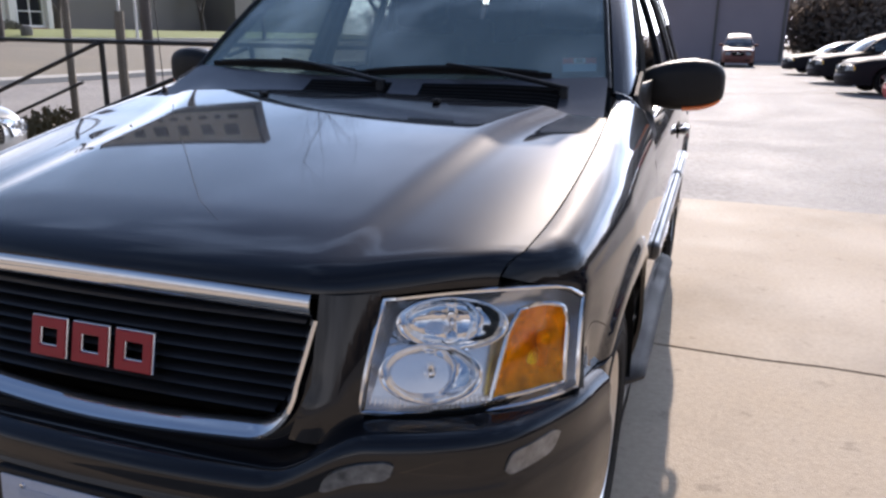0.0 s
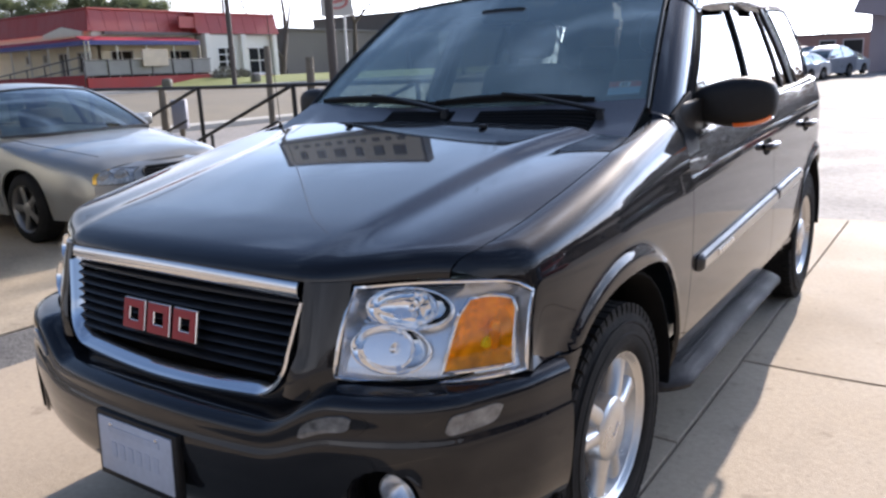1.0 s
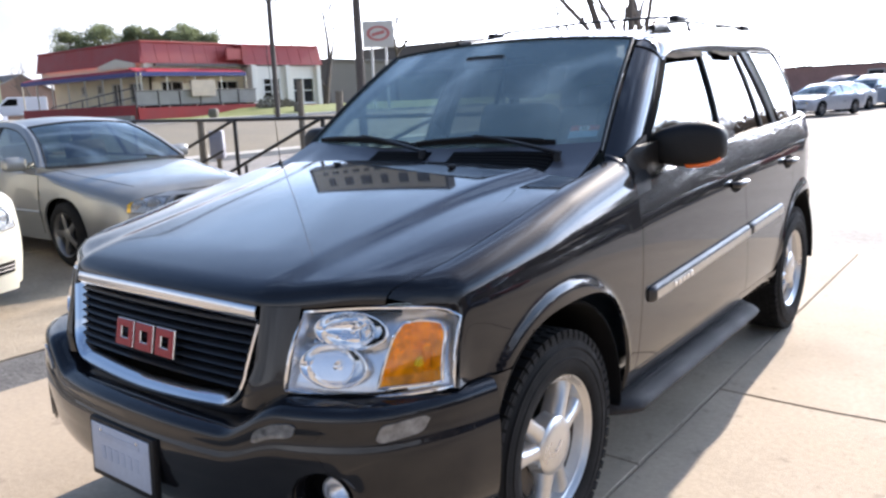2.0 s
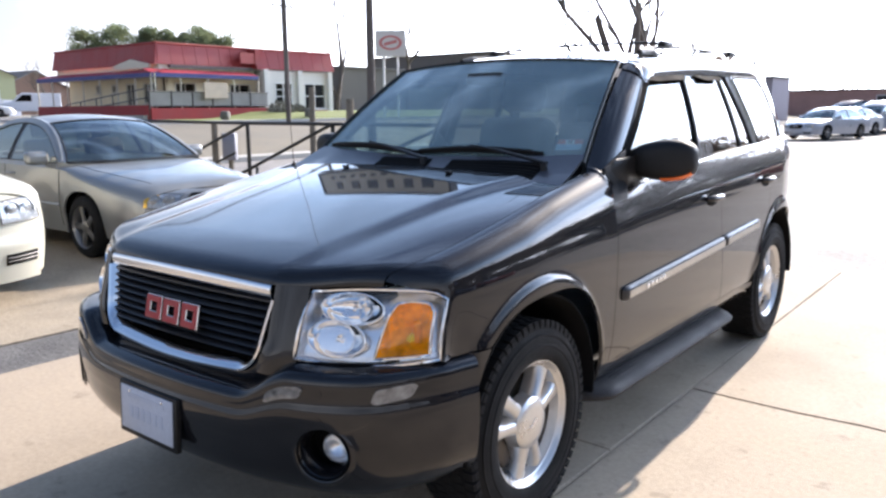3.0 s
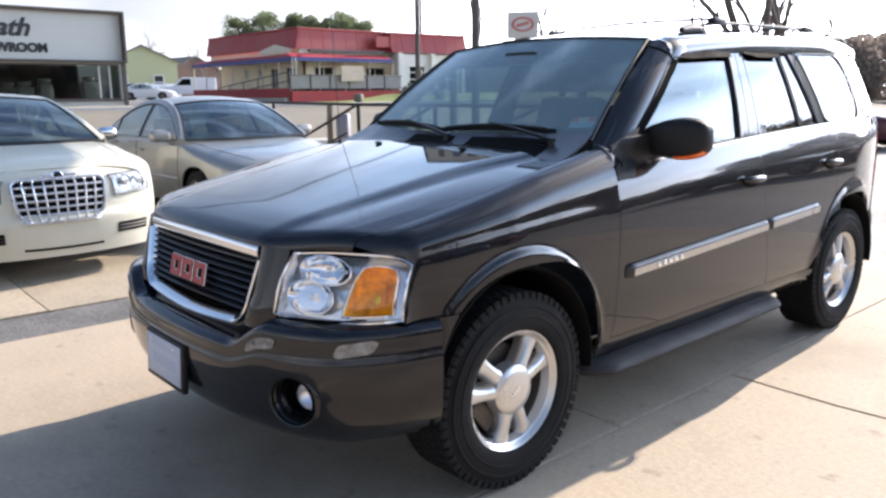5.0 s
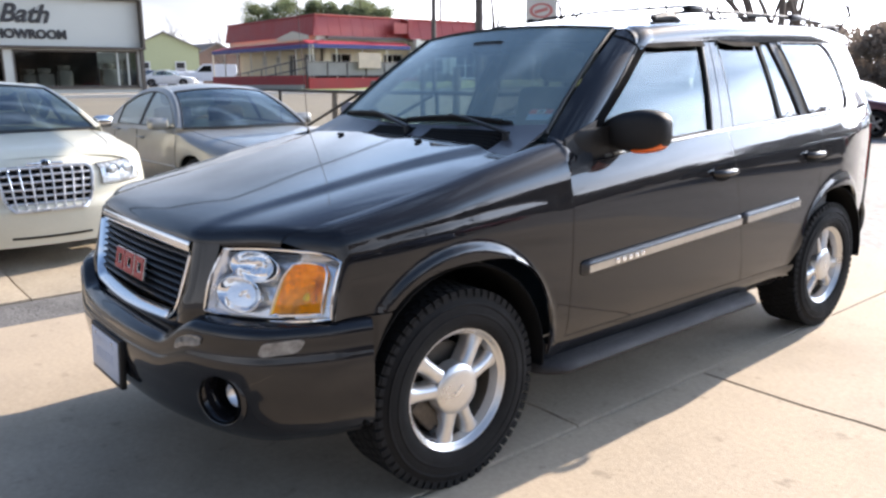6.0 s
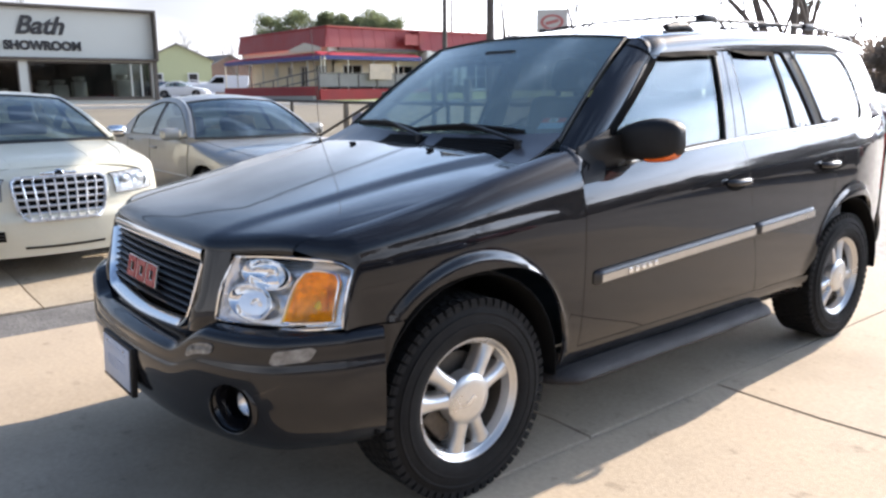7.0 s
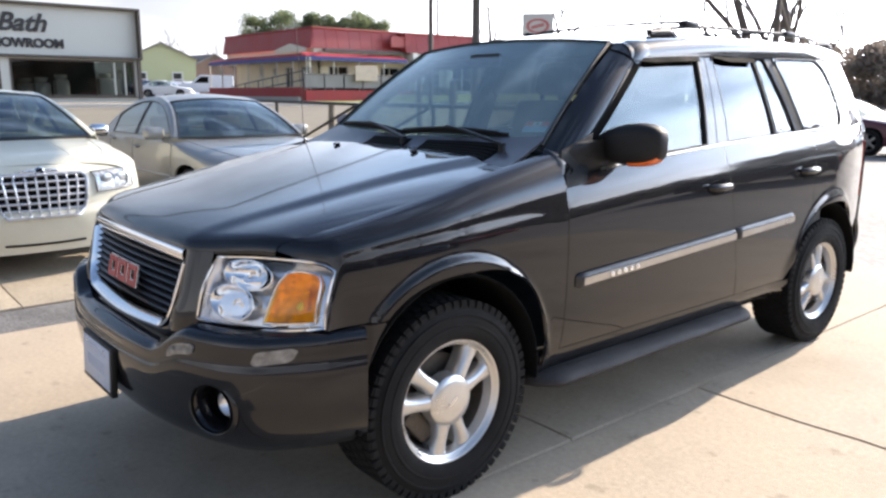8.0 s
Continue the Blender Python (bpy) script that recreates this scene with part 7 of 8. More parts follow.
# ---- the white-signed shop ----
def shop():
    b = thing("shop_building", "low shop with a broad pale sign over dark glass", "building")
    X, Y1, Y0 = -31.1, 9.95, -9.0
    base = 1.05
    bm = bm_new()
    box(bm, (X - 0.15, (Y0 + Y1) / 2, 3.80), (0.5, Y1 - Y0, 2.00), bevel=0.03)
    board = part("sign_board", bm, SIGN_WHITE, b, "broad pale sign board", smooth=False)
    for c, s in (((X + 0.06, (Y0 + Y1) / 2, 4.82), (0.62, Y1 - Y0 + 0.2, 0.11)), ((X + 0.06, (Y0 + Y1) / 2, 2.85), (0.60, Y1 - Y0 + 0.2, 0.10)), ((X + 0.06, Y1 + 0.05, 3.82), (0.60, 0.12, 2.04))):
        bm = bm_new()
        box(bm, c, s, bevel=0.02)
        part("sign_edge", bm, SIGN_EDGE, board, smooth=False)
    at = lambda y, z: Matrix.Translation((X + 0.12, y, z)) @ pose(0, 0, 0, 90, 0, 90)
    letters("Bath", 0.95, LETTER, board, "sign_text", at(4.72, 3.60), shear=0.35)
    letters("SHOWROOM", 0.455, LETTER, board, "sign_text", at(4.30, 3.10))
    # shop front: piers, bulkhead, glazing bars and panes
    bays = [(-8.8, -5.4), (-5.0, -1.6), (-1.2, 4.72), (5.05, 9.75)]
    w, t = wall_with_openings(b, SIGN_WHITE, (X + 0.1, Y0), (0, 1, 0), Y1 - Y0, base, 2.80, [(a - Y0, c - Y0, base + 0.25, 2.75) for a, c in bays], 0.25)
    for a, c in bays:
        window_in(b, t, a - Y0, c - Y0, base + 0.25, 2.75, SIGN_EDGE, cols=1, rows=1, name="shop_window")
    for y in (8.94, 9.36):
        bm = bm_new()
        box(bm, (X + 0.05, y, 1.98), (0.07, 0.06, 1.5))
        part("glazing_bar", bm, SIGN_WHITE, b, smooth=False)
    bm = bm_new()
    box(bm, (X + 0.02, Y1 - 0.01, 1.95), (0.34, 0.15, 1.85))
    part("corner_post", bm, SIGN_EDGE, b, smooth=False)
    bm = bm_new()
    box(bm, (X - 7, (Y0 + Y1) / 2, base + 0.05), (13.4, Y1 - Y0, 0.12))
    part("shop_floor", bm, GREY_WALL, b, smooth=False)
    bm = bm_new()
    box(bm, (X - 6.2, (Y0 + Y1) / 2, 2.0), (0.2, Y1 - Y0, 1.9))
    # inner wall coloured dark for the dim of the shop
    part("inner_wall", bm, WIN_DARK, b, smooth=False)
    bm = bm_new()
    box(bm, (X - 7, (Y0 + Y1) / 2, 3.2), (13.6, Y1 - Y0, 0.5))
    part("roof_deck", bm, SHINGLE, b, smooth=False)
    bm = bm_new()
    box(bm, (X - 3.5, Y1 - 0.1, 2.0), (6.6, 0.12, 1.7))
    part("side_wall", bm, PANE, b, smooth=False)
    return b


shop()
rnd = random.Random(11)
for i in range(9):
    y = rnd.uniform(3.6, 9.6) if i < 6 else rnd.uniform(-8, 3)
    bm = bm_new()
    h = rnd.uniform(0.35, 0.95)
    x = -33.0 - rnd.uniform(0, 1.8)
    box(bm, (x, y, 1.16 + h / 2), (0.55, rnd.uniform(0.4, 0.8), h), bevel=0.06)
    lathe(bm, [(0.05, 0), (0.22, 0.05), (0.26, 0.18), (0.24, 0.22), (0.0, 0.12)], 14, Matrix.Translation((x, y, 1.16 + h)))
    tagged(part("vanity_unit", bm, WHITE_TRIM, None), "white vanity unit with basin on display", "vanity", "shop display")


# ---- pale green house, white fence, parked pickup ----
def house(x, y, w, d, wall, roof, base, eave, ridge, label, ang=0.0):
    h = thing("house", label, "house", pose(x, y, 0, 0, 0, ang))
    bm = bm_new()
    prism(bm, [(-w / 2, base), (w / 2, base), (w / 2, eave), (0, ridge), (-w / 2, eave)], lambda a, b, q: (q, a, b), -d)
    part("wall", bm, wall, h, smooth=False)
    for s in (1, -1):
        bm = bm_new()
        prism(bm, [(0, ridge + 0.16), (s * (w / 2 + 0.3), eave - 0.02), (s * (w / 2 + 0.3), eave - 0.14), (0, ridge)], lambda a, b, q: (0.3 + q, a, b), -d - 0.6)
        part("roof", bm, roof, h, smooth=False)
    for a in (-w * 0.30, w * 0.22):
        wn_ = new("window")
        wn_.parent = h
        bm = bm_new()
        box(bm, (0.04, a, base + 1.75), (0.10, 1.05, 1.5))
        part("window_frame", bm, WHITE_TRIM, wn_, smooth=False)
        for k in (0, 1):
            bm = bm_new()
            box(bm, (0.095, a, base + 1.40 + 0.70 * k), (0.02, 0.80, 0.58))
            # opaque pane, the dark room behind it painted on
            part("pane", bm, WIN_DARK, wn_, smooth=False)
    return h


house(-76.8, 28.0, 6.6, 10.0, SIDING, SHINGLE, 1.05, 4.85, 6.35, "yellow-green sided house with a gabled roof", -20)
house(-99.0, 43.5, 9.0, 12.0, BROWN_WALL, SHINGLE, 1.05, 4.4, 6.5, "brown house beyond the parking yard", 5)
fence = thing("white_fence", "white panel fence beside the yard", "fence")
for i in range(6):
    bm = bm_new()
    box(bm, (-71.8 + 0.35 * i, 20.5 + 1.55 * i, 1.85), (0.05, 1.45, 1.4), bevel=0.01)
    part("fence_panel", bm, WHITE_FENCE, fence, smooth=False)
    bm = bm_new()
    box(bm, (-71.98 + 0.35 * i, 19.72 + 1.55 * i, 1.85), (0.12, 0.12, 1.6), bevel=0.01)
    part("fence_post", bm, WHITE_FENCE, fence, smooth=False)


def van(at, label):
    v = thing("pickup_truck", label, "truck", at)
    bm = bm_new()
    prism(bm, [(0.0, 0.45), (5.2, 0.45), (5.2, 1.9), (2.3, 1.95), (1.55, 1.25), (0.1, 1.05)], lambda a, b, d: (d - 0.95, a, b), 1.9)
    part("body", bm, WHITE_FENCE, v, smooth=False, bevel=0.06)
    for s in (1, -1):
        bm = bm_new()
        prism(bm, [(1.75, 1.25), (3.0, 1.25), (3.0, 1.80), (2.35, 1.80)], lambda a, b, d: (s * (0.953 + d), a, b), 0.006)
        part("side_window", bm, DARK, v, smooth=False)
        for y in (0.95, 4.2):
            simple_wheel(v, s * 0.86, y, 0.38, s, 6)
    bm = bm_new()
    patch(bm, [(-0.8, 1.30), (0.8, 1.30), (0.72, 1.88), (-0.72, 1.88)], lambda a, b: (a, 1.55 + (b - 1.25) * 1.07 - 0.012, b + 0.01), 3, 3, (0, 4, 1))
    part("windscreen", bm, DARK, v, thick=0.005)
    return v


van(pose(-66.94, 25.3, ground_z(-66.9), 0, 0, -23), "white pickup truck with a boxed back, parked in the yard")

# ---- poles, signs, wires ----
def utility_pole(x, y, h, r, m, label, name="utility_pole"):
    p = thing(name, label, "pole", Matrix.Translation((x, y, ground_z(x, y))))
    bm = bm_new()
    tube(bm, [(0, 0, -0.3), (0, 0, h * 0.5), (0, 0, h)], [r, r * 0.92, r * 0.8], 12, up=(0, 1, 0))
    part("shaft", bm, m, p)
    return p


utility_pole(-5.38, 5.84, 4.2, 0.064, POLE_DARK, "dark round pole behind the railing", "post_pole")
up2 = utility_pole(-22.9, 19.3, 9.5, 0.105, POLE_DARK, "weathered wooden utility pole by the street")
up3 = utility_pole(-45.0, 38.0, 10.5, 0.10, WOOD_GREY, "thin wooden utility pole behind the diner")
for p_, h in ((up2, 8.6), (up3, 8.2)):
    bm = bm_new()
    box(bm, (0, 0, h), (0.12, 2.2, 0.12), bevel=0.01)
    part("cross_arm", bm, WOOD_GREY, p_, smooth=False)
    for k in (-0.9, 0, 0.9):
        bm = bm_new()
        lathe(bm, [(0.05, 0), (0.06, 0.08), (0.03, 0.14), (0, 0.15)], 8, Matrix.Translation((0, k, h + 0.06)))
        part("insulator", bm, WHITE_TRIM, p_)
for k in (-0.9, 0, 0.9):
    a, b = Vector((-22.9, 19.3 + k, 9.75)), Vector((-24.0, -60 + k, 9.5))
    c = Vector((-21.0, 90 + k, 9.5))
    bm = bm_new()
    for p0, p1 in ((a, b), (a, c)):
        tube(bm, [p0 * (1 - t) + p1 * t - Vector((0, 0, 5.2 * t * (1 - t))) for t in lin(0, 1, 24)], 0.018, 4)
    tagged(part("power_line", bm, STEEL_BLACK, None), "black overhead power line along the street", "cable", "power lines")

sg = thing("roadside_sign", "white roadside sign with a plain red oval on a post", "sign", Matrix.Translation((-24.6, 27.6, ground_z(-24.6))))
turn = pose(0, 0, 0, 0, 0, 42)
bm = bm_new()
box(bm, (0, 0, 3.75), (1.55, 0.22, 1.30), turn, bevel=0.03)
part("sign_box", bm, STUCCO, sg, smooth=False)
bm = bm_new()
lathe(bm, [(0.37, -0.02), (0.37, 0.02), (0.5, 0.02), (0.5, -0.02)], 28, turn @ Matrix.Translation((0, -0.12, 3.78)) @ pose(0, 0, 0, 90) @ Matrix.Diagonal((1.15, 0.72, 1, 1)))
part("oval", bm, CHAIN_RED, sg, "plain red oval")
bm = bm_new()
box(bm, (0, -0.125, 3.78), (0.66, 0.02, 0.15), turn @ Matrix.Translation((0, 0, 3.78)) @ pose(0, 0, 0, 0, -14, 0) @ Matrix.Translation((0, 0, -3.78)), bevel=0.005)
part("sign_bar", bm, CHAIN_RED, sg, smooth=False)
for s in (-0.35, 0.35):
    bm = bm_new()
    tube(bm, [turn @ Vector((s, 0, -0.2)), turn @ Vector((s, 0, 3.2))], 0.06, 8)
    part("sign_post", bm, WHITE_TRIM, sg)

# ---- lot sign high on the slim pole ----
METER_GREY = mat("meter_grey", (0.27, 0.27, 0.31), 0.5, vary=0.08, scale=5)
SIGN_CREAM = mat("cream_sign_face", (0.55, 0.48, 0.36), 0.6, vary=0.12, scale=3)
ls = thing("lot_sign", "long cream lot sign with plain dark bars high on a pole", "sign", Matrix.Translation((-5.38, 5.84, 0)))
turn = pose(0, 0, 0, 0, 0, -2)
SX, SY, SZ = -0.02, -0.40, 4.04
bm = bm_new()
box(bm, (SX, SY, SZ), (2.7, 0.10, 0.58), turn, bevel=0.015)
part("sign_face", bm, SIGN_CREAM, ls, smooth=False)
for c, q in (((SX, SY, SZ + 0.30), (2.80, 0.13, 0.045)), ((SX, SY, SZ - 0.30), (2.80, 0.13, 0.045)), ((SX - 1.37, SY, SZ), (0.05, 0.13, 0.60)), ((SX + 1.37, SY, SZ), (0.05, 0.13, 0.60))):
    bm = bm_new()
    box(bm, c, q, turn)
    part("sign_rim", bm, SIGN_EDGE, ls, smooth=False)
for i in range(6):
    bm = bm_new()
    box(bm, (SX - 0.95 + 0.38 * i, SY - 0.06, SZ + 0.06), (0.13 + 0.04 * (i % 3), 0.02, 0.19), turn)
    part("sign_bar", bm, SIGN_EDGE, ls, smooth=False)
for i in range(10):
    bm = bm_new()
    box(bm, (SX - 1.05 + 0.23 * i, SY - 0.06, SZ - 0.17), (0.09 + 0.04 * (i % 2), 0.02, 0.06), turn)
    part("sign_bar", bm, SIGN_EDGE, ls, smooth=False)
bm = bm_new()
box(bm, (0.0, -0.20, SZ), (0.10, 0.36, 0.30), turn)
part("sign_bracket", bm, STEEL_BLACK, ls, smooth=False)

# ---- pale meter box on a short post by the railing ----
mb = thing("meter_box", "pale grey meter box on a short post", "meter box", Matrix.Translation((-7.85, 5.22, 0)) @ pose(0, 0, 0, 0, 0, 38))
bm = bm_new()
box(bm, (0, 0, 0.92), (0.21, 0.15, 0.42), bevel=0.02)
part("case", bm, METER_GREY, mb)
bm = bm_new()
box(bm, (0, -0.080, 0.90), (0.16, 0.02, 0.30), bevel=0.006)
part("cover", bm, METER_GREY, mb)
bm = bm_new()
tube(bm, [(0, 0.03, -0.1), (0, 0.03, 0.72)], 0.04, 8, up=(0, 1, 0))
part("post", bm, WOOD_GREY, mb)

# ---- rough concrete blocks along the edge of the grass ----
for i, (x, y, w, h) in enumerate(((-25.6, 22.9, 0.42, 0.50), (-25.7, 18.2, 0.40, 0.40))):
    rb = random.Random(70 + i)
    bm = bm_new()
    bmesh.ops.create_icosphere(bm, subdivisions=3, radius=0.5)
    for v in bm.verts:
        q = v.co * 2
        k = max(abs(q.x), abs(q.y), abs(q.z)) ** 0.55
        n_ = 1 + 0.10 * noise.noise(q * 2.2 + Vector((i * 7.0, 0, 0)))
        v.co = Vector((v.co.x * w / k * n_, v.co.y * w * 0.9 / k * n_, v.co.z * h / k * n_ + h * 0.45))
    ob = part("concrete_block", bm, GREY_WALL, None)
    ob.matrix_world = pose(x, y, ground_z(x, y) + 0.06, 0, 0, rb.uniform(0, 90))
    tagged(ob, "rough grey concrete block on the grass edge", "block", "blocks on the grass")

# ---- railing with sloping handrails between the lot and the street ----
rl = thing("railing", "black steel railing with sloping handrails", "railing")
RY = 5.0
def rod(name, pts, r, m=STEEL_BLACK, parent=rl):
    bm = bm_new()
    tube(bm, pts, r, 8, up=(0, 1, 0.01))
    return part(name, bm, m, parent)
rod("top_rail", [(-13.5, RY, 1.34), (-7.1, RY, 1.29), (-2.0, RY, 1.28)], 0.024)
for x, h in ((-12.2, 1.33), (-9.7, 1.31), (-7.1, 1.29), (-5.3, 1.29), (-3.4, 1.28)):
    rod("rail_post", [(x, RY, -0.05), (x, RY, h)], 0.030)
for x0, z0, x1, z1 in ((-5.3, 1.27, -7.3, 0.52), (-7.1, 1.27, -9.2, 0.55), (-3.4, 1.26, -5.5, 0.50)):
    rod("sloping_rail", [(x0, RY - 0.06, z0), (x1, RY - 0.06, z1)], 0.024)
    rod("sloping_rail", [(x0 - 0.25, RY - 0.06, z0 - 0.42), (x1, RY - 0.06, z1 - 0.33)], 0.018)
    rod("rail_post", [(x1 + 0.45, RY - 0.06, -0.05), (x1 + 0.45, RY - 0.06, z1 + 0.14)], 0.024)
for x, y, h, r in ((-6.30, 5.55, 1.80, 0.045), (-5.48, 5.50, 1.62, 0.055), (-8.12, 5.15, 1.30, 0.06)):
    wpst = thing("wooden_post", "grey weathered wooden post by the railing", "post", Matrix.Translation((x, y, 0)), "posts by the railing")
    bm = bm_new()
    tube(bm, [(0, 0, -0.1), (0, 0, h * 0.6), (0.01, 0, h)], [r, r, r * 0.92], 8, up=(0, 1, 0))
    part("shaft", bm, WOOD_GREY, wpst)


# ---- plants ----
def clump(name, label, category, spots, size, count, m, seed, flat=0.8, kind="", group=""):
    """Many small leaves in uneven heaps round the spots (x, y, z, radius)."""
    r = random.Random(seed)
    verts, faces = [], []
    for sx, sy, sz, rad in spots:
        for _ in range(count):
            d = Vector((r.gauss(0, 1), r.gauss(0, 1), r.gauss(0, 1))).normalized() * rad * r.random() ** 0.4
            c = Vector((sx + d.x, sy + d.y, sz + d.z * flat))
            a = Vector((r.uniform(-1, 1), r.uniform(-1, 1), r.uniform(-1, 1))).normalized()
            b = a.orthogonal().normalized()
            l = size * r.uniform(0.5, 1.3)
            k = len(verts)
            verts += [c + a * l, c + b * l * 0.45, c - a * l, c - b * l * 0.45]
            faces.append((k, k + 1, k + 2, k + 3))
    me = bpy.data.meshes.new(name)
    me.from_pydata([tuple(v) for v in verts], [], faces)
    me.materials.append(m)
    ob = new(name, me)
    if label:
        tagged(ob, label, category, group, kind)
    return ob


def bare_tree(x, y, h, r, seed, label):
    t = thing("bare_tree", label, "tree", Matrix.Translation((x, y, ground_z(x, y))), "bare trees")
    rn = random.Random(seed)
    bm, twigs = bm_new(), bm_new()
    def branch(p, way, length, rad, depth):
        pts, q, w = [p], p, way
        for k in range(3):
            w = (w + Vector((rn.uniform(-0.22, 0.22), rn.uniform(-0.22, 0.22), rn.uniform(-0.05, 0.18)))).normalized()
            q = q + w * length / 3
            pts.append(q)
        tube(bm if depth < 2 else twigs, pts, [rad, rad * 0.85, rad * 0.7, rad * 0.55], 6 if depth < 2 else 3, up=(0.3, 1, 0.1))
        if depth < 5:
            for k in range(3 if depth < 4 else 2):
                i = rn.choice((1, 2, 3))
                side = Vector((rn.uniform(-1, 1), rn.uniform(-1, 1), rn.uniform(0.1, 0.9))).normalized()
                branch(pts[i], (w * 0.75 + side * 0.75).normalized(), length * rn.uniform(0.55, 0.8), rad * 0.50, depth + 1)
    branch(Vector((0, 0, -0.2)), Vector((0, 0, 1)), h * 0.38, r, 0)
    part("trunk", bm, BARK, t)
    part("crown", twigs, BARK, t, "fine leafless twigs")


def evergreen(x, y, h, rad, seed):
    g = ground_z(x, y)
    t = thing("evergreen_tree", "dense dark-green evergreen behind the diner", "tree", Matrix.Translation((x, y, g)), "evergreens")
    bm = bm_new()
    tube(bm, [(0, 0, -0.2), (0, 0, h * 0.5), (0, 0, h * 0.92)], [0.24, 0.16, 0.05], 8, up=(0, 1, 0))
    rn = random.Random(seed)
    spots = []
    for i in range(40):
        f = rn.random()
        zz = h * (0.40 + 0.58 * f)
        rr = rad * (1 - 0.42 * f**1.5) * rn.uniform(0.2, 1.0)
        a = rn.uniform(0, 6.28)
        p = Vector((rr * math.cos(a), rr * math.sin(a), zz))
        tube(bm, [(0, 0, zz - 0.4), p * 0.5 + Vector((0, 0, (zz - 0.2) * 0.5)), p], [0.06, 0.04, 0.02], 5)
        spots.append((p.x, p.y, p.z, rad * rn.uniform(0.22, 0.46)))
    part("trunk", bm, BARK, t)
    c = clump("crown", "", "", spots, 0.085, 300, NEEDLES, seed)
    c.parent = t


for i, (x, y, h, rad) in enumerate(((-52.6, 26.4, 6.2, 1.7), (-52.0, 28.2, 6.7, 1.9), (-50.6, 30.0, 6.4, 1.4), (-49.6, 31.3, 6.2, 1.6), (-48.9, 33.2, 6.9, 2.0), (-48.2, 34.6, 6.3, 1.5))):
    evergreen(x, y, h, rad, 20 + i)
for i, (x, y, h, r) in enumerate(((-32.2, 31.0, 11, 0.20), (-34, 40, 10, 0.22), (-24, 38, 11, 0.14), (-92, 34, 9, 0.2), (-88, 40, 8.5, 0.18), (-96, 37.5, 9, 0.2), (-5.56, 13.54, 9.0, 0.10), (-4.94, 13.08, 9.6, 0.13), (-4.45, 12.75, 9.0, 0.10), (-4.11, 13.30, 10.4, 0.09), (-34, 46, 9, 0.2), (-42, -2, 9.5, 0.2), (-44, 6, 8.5, 0.2), (24, -4, 9, 0.14), (27, 4, 10, 0.16), (25, 11, 11, 0.16), (23, 18, 11.5, 0.17), (28, 26, 12, 0.18), (22, 30, 8.5, 0.15), (31, 33, 9, 0.15), (25, 38, 9, 0.15), (33, 43, 9, 0.15))):
    bare_tree(x, y, h, r, 40 + i, "leafless winter tree against the sky")
clump("bush", "low grey rounded bush before the diner", "bush", [(-28.9, 24.0, 1.35, 0.8), (-29.0, 25.1, 1.3, 0.65)], 0.10, 700, SHRUB, 3)
for i, (x, y, z, rad) in enumerate(((-4.6, 4.75, 0.16, 0.30), (-5.4, 4.7, 0.2, 0.34), (-6.3, 4.8, 0.18, 0.3), (-3.9, 4.85, 0.12, 0.26), (-3.1, 5.0, 0.1, 0.22), (-5.0, 4.5, 0.2, 0.34), (-5.9, 4.4, 0.22, 0.36), (-6.9, 4.6, 0.24, 0.38), (-7.6, 4.5, 0.2, 0.36), (-6.5, 5.4, 0.25, 0.34), (-5.2, 5.5, 0.22, 0.32))):
    clump("low_shrub", "dry brown-green shrub at the foot of the railing", "shrub", [(x, y, z, rad)], 0.05, 420, LOW_PLANT, 60 + i, group="shrubs by the railing")
rn = random.Random(5)
ring = []
for i in range(420):
    a = 2 * math.pi * i / 420 + rn.uniform(-0.01, 0.01)
    d = rn.uniform(130, 190)
    x, y = d * math.sin(a), d * math.cos(a)
    if -75 < x < -20 and y > 20 and y < 60:
        continue
    ring.append((x, y, ground_z(x, y) + rn.uniform(0.8, 3.6), rn.uniform(2.0, 3.6)))
clump("hedge", "dark leafless hedgerow beyond the parked cars", "hedge", [(18 + rn.uniform(-2, 2), y, rn.uniform(0.4, 1.0), rn.uniform(0.6, 1.0)) for y in lin(-24, 44, 110)], 0.20, 330, TWIGS, 13, kind="stuff")
clump("treeline", "dense leafless trees along the edge of the lot", "trees", [(26 + rn.uniform(-3, 3) + 0.12 * y, y, rn.uniform(0.8, 3.2 + 0.8 * math.sin(y * 0.7) + 0.09 * max(0, y)), rn.uniform(1.2, 2.2)) for y in lin(-2, 58, 240)], 0.25, 300, TWIGS, 17, kind="stuff")
clump("roadside_thicket", "brown leafless thicket beside the warehouse", "trees", [(x, 64 + rn.uniform(-3, 6), rn.uniform(0.6, 5.0 + 9.0 * min(1, max(0, (x - 9) / 17)) ** 1.3), rn.uniform(1.4, 2.6)) for x in lin(6.5, 36, 300)], 0.30, 260, TWIGS, 23, kind="stuff")
clump("garage_thicket", "dark leafless thicket beside the garage", "trees", [(-24 + 7.0 * rn.random(), 54 + rn.uniform(-2, 3), rn.uniform(0.4, 4.6), rn.uniform(0.7, 1.4)) for _ in range(70)], 0.20, 190, TWIGS, 31, kind="stuff")
clump("far_woods", "distant leafless woods along the horizon", "woods", ring, 0.22, 330, TWIGS, 9, kind="stuff")

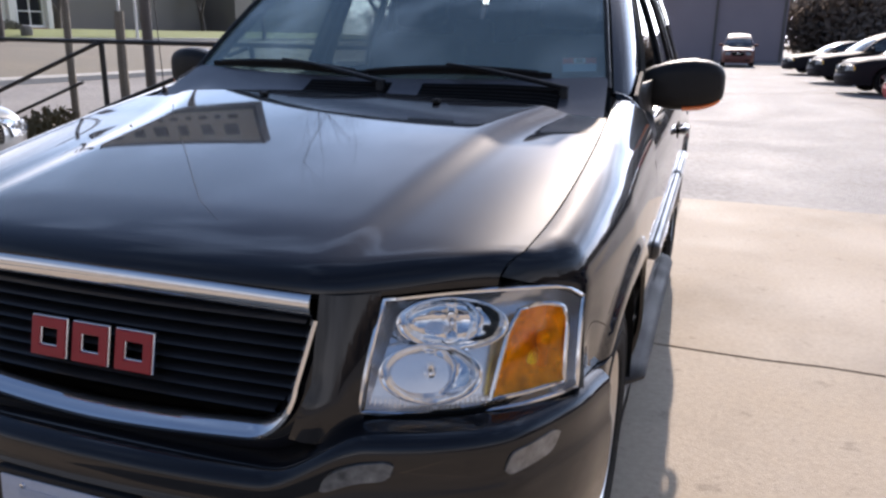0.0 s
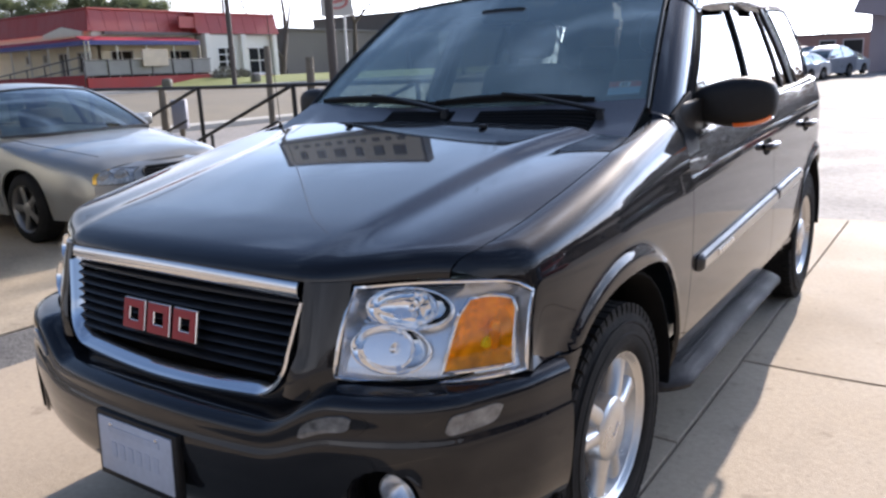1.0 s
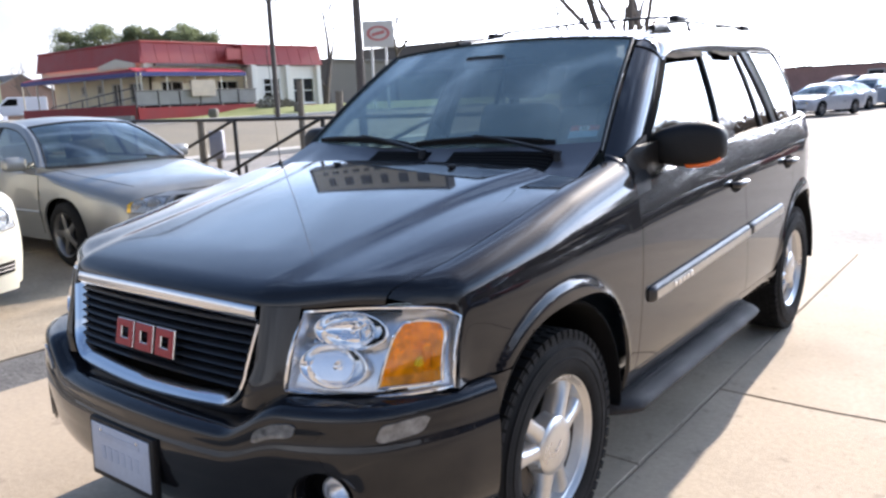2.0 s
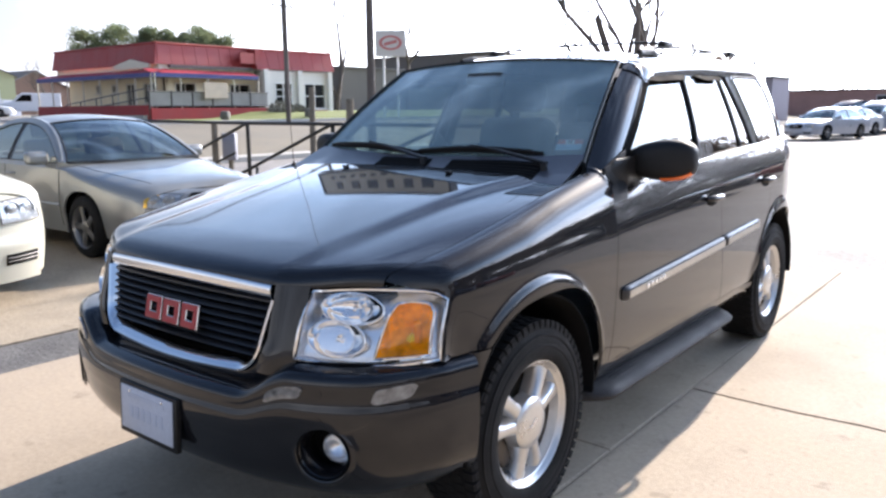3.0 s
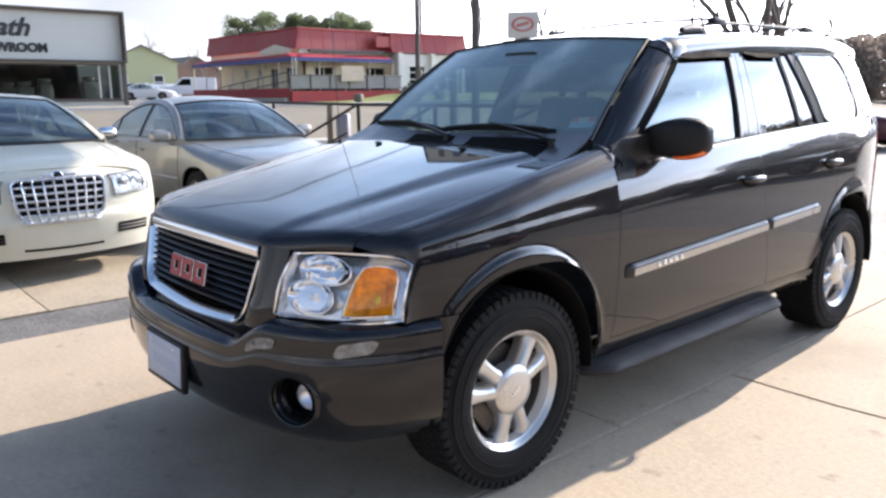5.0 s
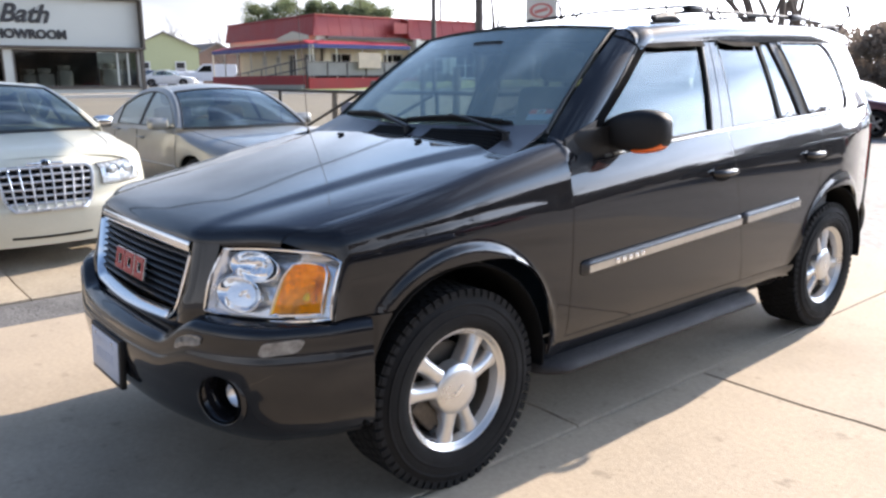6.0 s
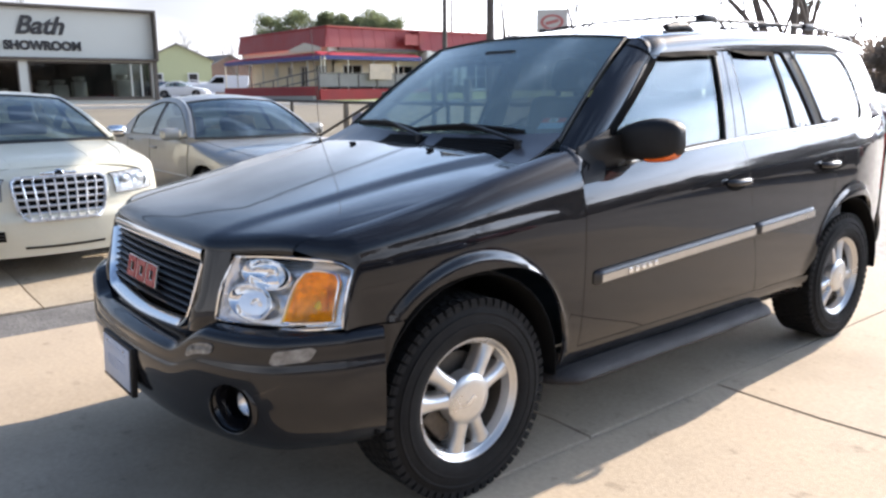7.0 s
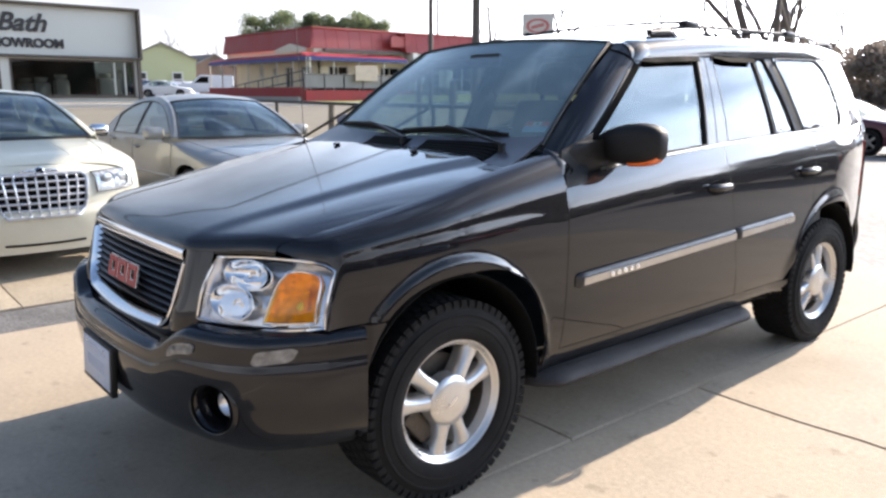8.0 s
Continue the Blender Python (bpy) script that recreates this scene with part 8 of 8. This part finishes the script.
# ---- far side of the lot: buildings, parked cars ----
def block(name, x0, x1, y0, y1, h, wall, label, doors=(), z=0.0):
    b = thing(name, label, "building")
    bm = bm_new()
    box(bm, ((x0 + x1) / 2, (y0 + y1) / 2, z + h / 2), (x1 - x0, y1 - y0, h))
    part("wall", bm, wall, b, smooth=False)
    bm = bm_new()
    box(bm, ((x0 + x1) / 2, (y0 + y1) / 2, z + h + 0.06), (x1 - x0 + 0.3, y1 - y0 + 0.3, 0.14))
    part("roof_edge", bm, SHINGLE, b, smooth=False)
    for a0, a1, z0, z1 in doors:
        w_ = new("window")
        w_.parent = b
        bm = bm_new()
        box(bm, ((a0 + a1) / 2, y0 - 0.02, z + (z0 + z1) / 2), (a1 - a0 + 0.16, 0.10, z1 - z0 + 0.16))
        part("window_frame", bm, WHITE_TRIM, w_, smooth=False)
        bm = bm_new()
        box(bm, ((a0 + a1) / 2, y0 - 0.075, z + (z0 + z1) / 2), (a1 - a0, 0.03, z1 - z0))
        # opaque pane coloured as the unlit room behind
        part("pane", bm, WIN_DARK, w_, smooth=False)
    return b


store = block("warehouse", -4.6, 5.0, 58.0, 74.0, 4.35, MAUVE_WALL, "plain mauve-grey warehouse with a dark overhanging corner")
bm = bm_new()
prism(bm, [(-5.7, 3.9), (-3.7, 3.55), (-3.7, 5.75), (-5.0, 5.7)], lambda a, b, d: Vector((a, 57.2 + d, b)), 2.2)
part("corner_tower", bm, MAUVE_WALL, store, smooth=False)
for x_ in (0.35, 4.8):
    bm = bm_new()
    box(bm, (x_, 57.93, 2.2), (0.16, 0.14, 4.4))
    part("pilaster", bm, SHINGLE, store, smooth=False)
block("garage_building", -16.4, -13.7, 55.5, 60.0, 3.5, MAUVE_WALL, "small dark garage building")
block("brick_store", -20.5, -5.4, 76.0, 90.0, 2.9, BRICK_WALL, "low brick-red store behind parked cars", [(-10.4, -9.2, 1, 2.4), (-8.5, -7.0, 1, 2.4)])
block("block_store", -47.0, -35.0, 34.2, 47.0, 3.1, GREY_WALL, "grey concrete-block building beyond the street", [(-45.0, -43.0, 1.0, 2.2)], z=1.1)
block("workshop", -46.0, -33.0, 48.5, 66.0, 4.7, GREY_WALL, "taller grey workshop with a flat roof beyond the street", [(-44.0, -42.0, 1.2, 2.6)], z=1.1)

FAR_SILVER = mat("far_silver", (0.42, 0.44, 0.48), 0.35, 0.3, 0.8)
FAR_BLUE = mat("far_blue", (0.05, 0.08, 0.16), 0.6, coat=0.03, spec=0.1)
FAR_DARK = mat("far_dark", (0.02, 0.018, 0.022), 0.6, coat=0.03, spec=0.1)
FAR_RED = mat("far_red", (0.30, 0.02, 0.025), 0.6, coat=0.03, spec=0.1)
FAR_WINE = mat("far_wine", (0.085, 0.018, 0.028), 0.4, coat=0.5, spec=0.3)
FAR_BROWN = mat("far_brown", (0.17, 0.06, 0.05), 0.5, coat=0.3, spec=0.3)
FAR_WHITE = mat("far_white", (0.75, 0.75, 0.74), 0.35, coat=0.8)
TALL = dict(COMPACT, height=1.80, belt=1.12, top=[(0, 0.82), (0.08, 0.90), (0.35, 0.97), (0.9, 1.03), (1.28, 1.08), (2.2, 1.10), (3.75, 1.12), (4.3, 1.12), (4.55, 1.05)], cabin=(1.2, 1.75, 3.9, 4.45), wheel=0.36, inside=DASH)
LOW = dict(COMPACT, inside=DASH)
models = {}
row = [(-68.1, 26.2, 150, "low", FAR_BLUE, "dark blue"), (-63.9, 25.7, 150, "low", FAR_WHITE, "white"), (4.7, 13.6, -82, "tall", FAR_DARK, "black"), (4.9, 18.2, -80, "low", FAR_RED, "dark red"), (4.5, 23.6, -80, "tall", FAR_DARK, "black"), (4.3, 29.6, -78, "tall", FAR_DARK, "black"), (3.9, 37.0, -78, "low", FAR_DARK, "black"),
       (9.7, 2.0, -90, "low", FAR_DARK, "black"), (9.5, 5.0, -90, "tall", FAR_BLUE, "dark blue"), (9.6, 8.0, -90, "low", FAR_RED, "dark red"),
       (1.85, 45.0, 0, "tall", FAR_BROWN, "brown-red"),
       (-4.0, 19.3, 84, "low", FAR_WINE, "dark wine-red"), (-6.9, 35.4, -20, "low", FAR_SILVER, "silver"), (-7.2, 41.0, -20, "low", FAR_WHITE, "white"), (-6.6, 46.0, -20, "tall", FAR_SILVER, "silver"), (-6.4, 51.0, -20, "low", FAR_WHITE, "white"), (-9.6, 52.0, -30, "tall", FAR_BLUE, "dark blue")]
for x, y, ang, kind_, paint, word in row:
    key = (kind_, word)
    m = pose(x, y, ground_z(x, y), 0, 0, ang)
    if key not in models:
        models[key] = sedan("parked_car", word + (" tall wagon" if kind_ == "tall" else " sedan") + " parked on the sunlit lot", m, TALL if kind_ == "tall" else LOW, paint, detail=False, group="parked cars")
    else:
        copy_thing(models[key], m)
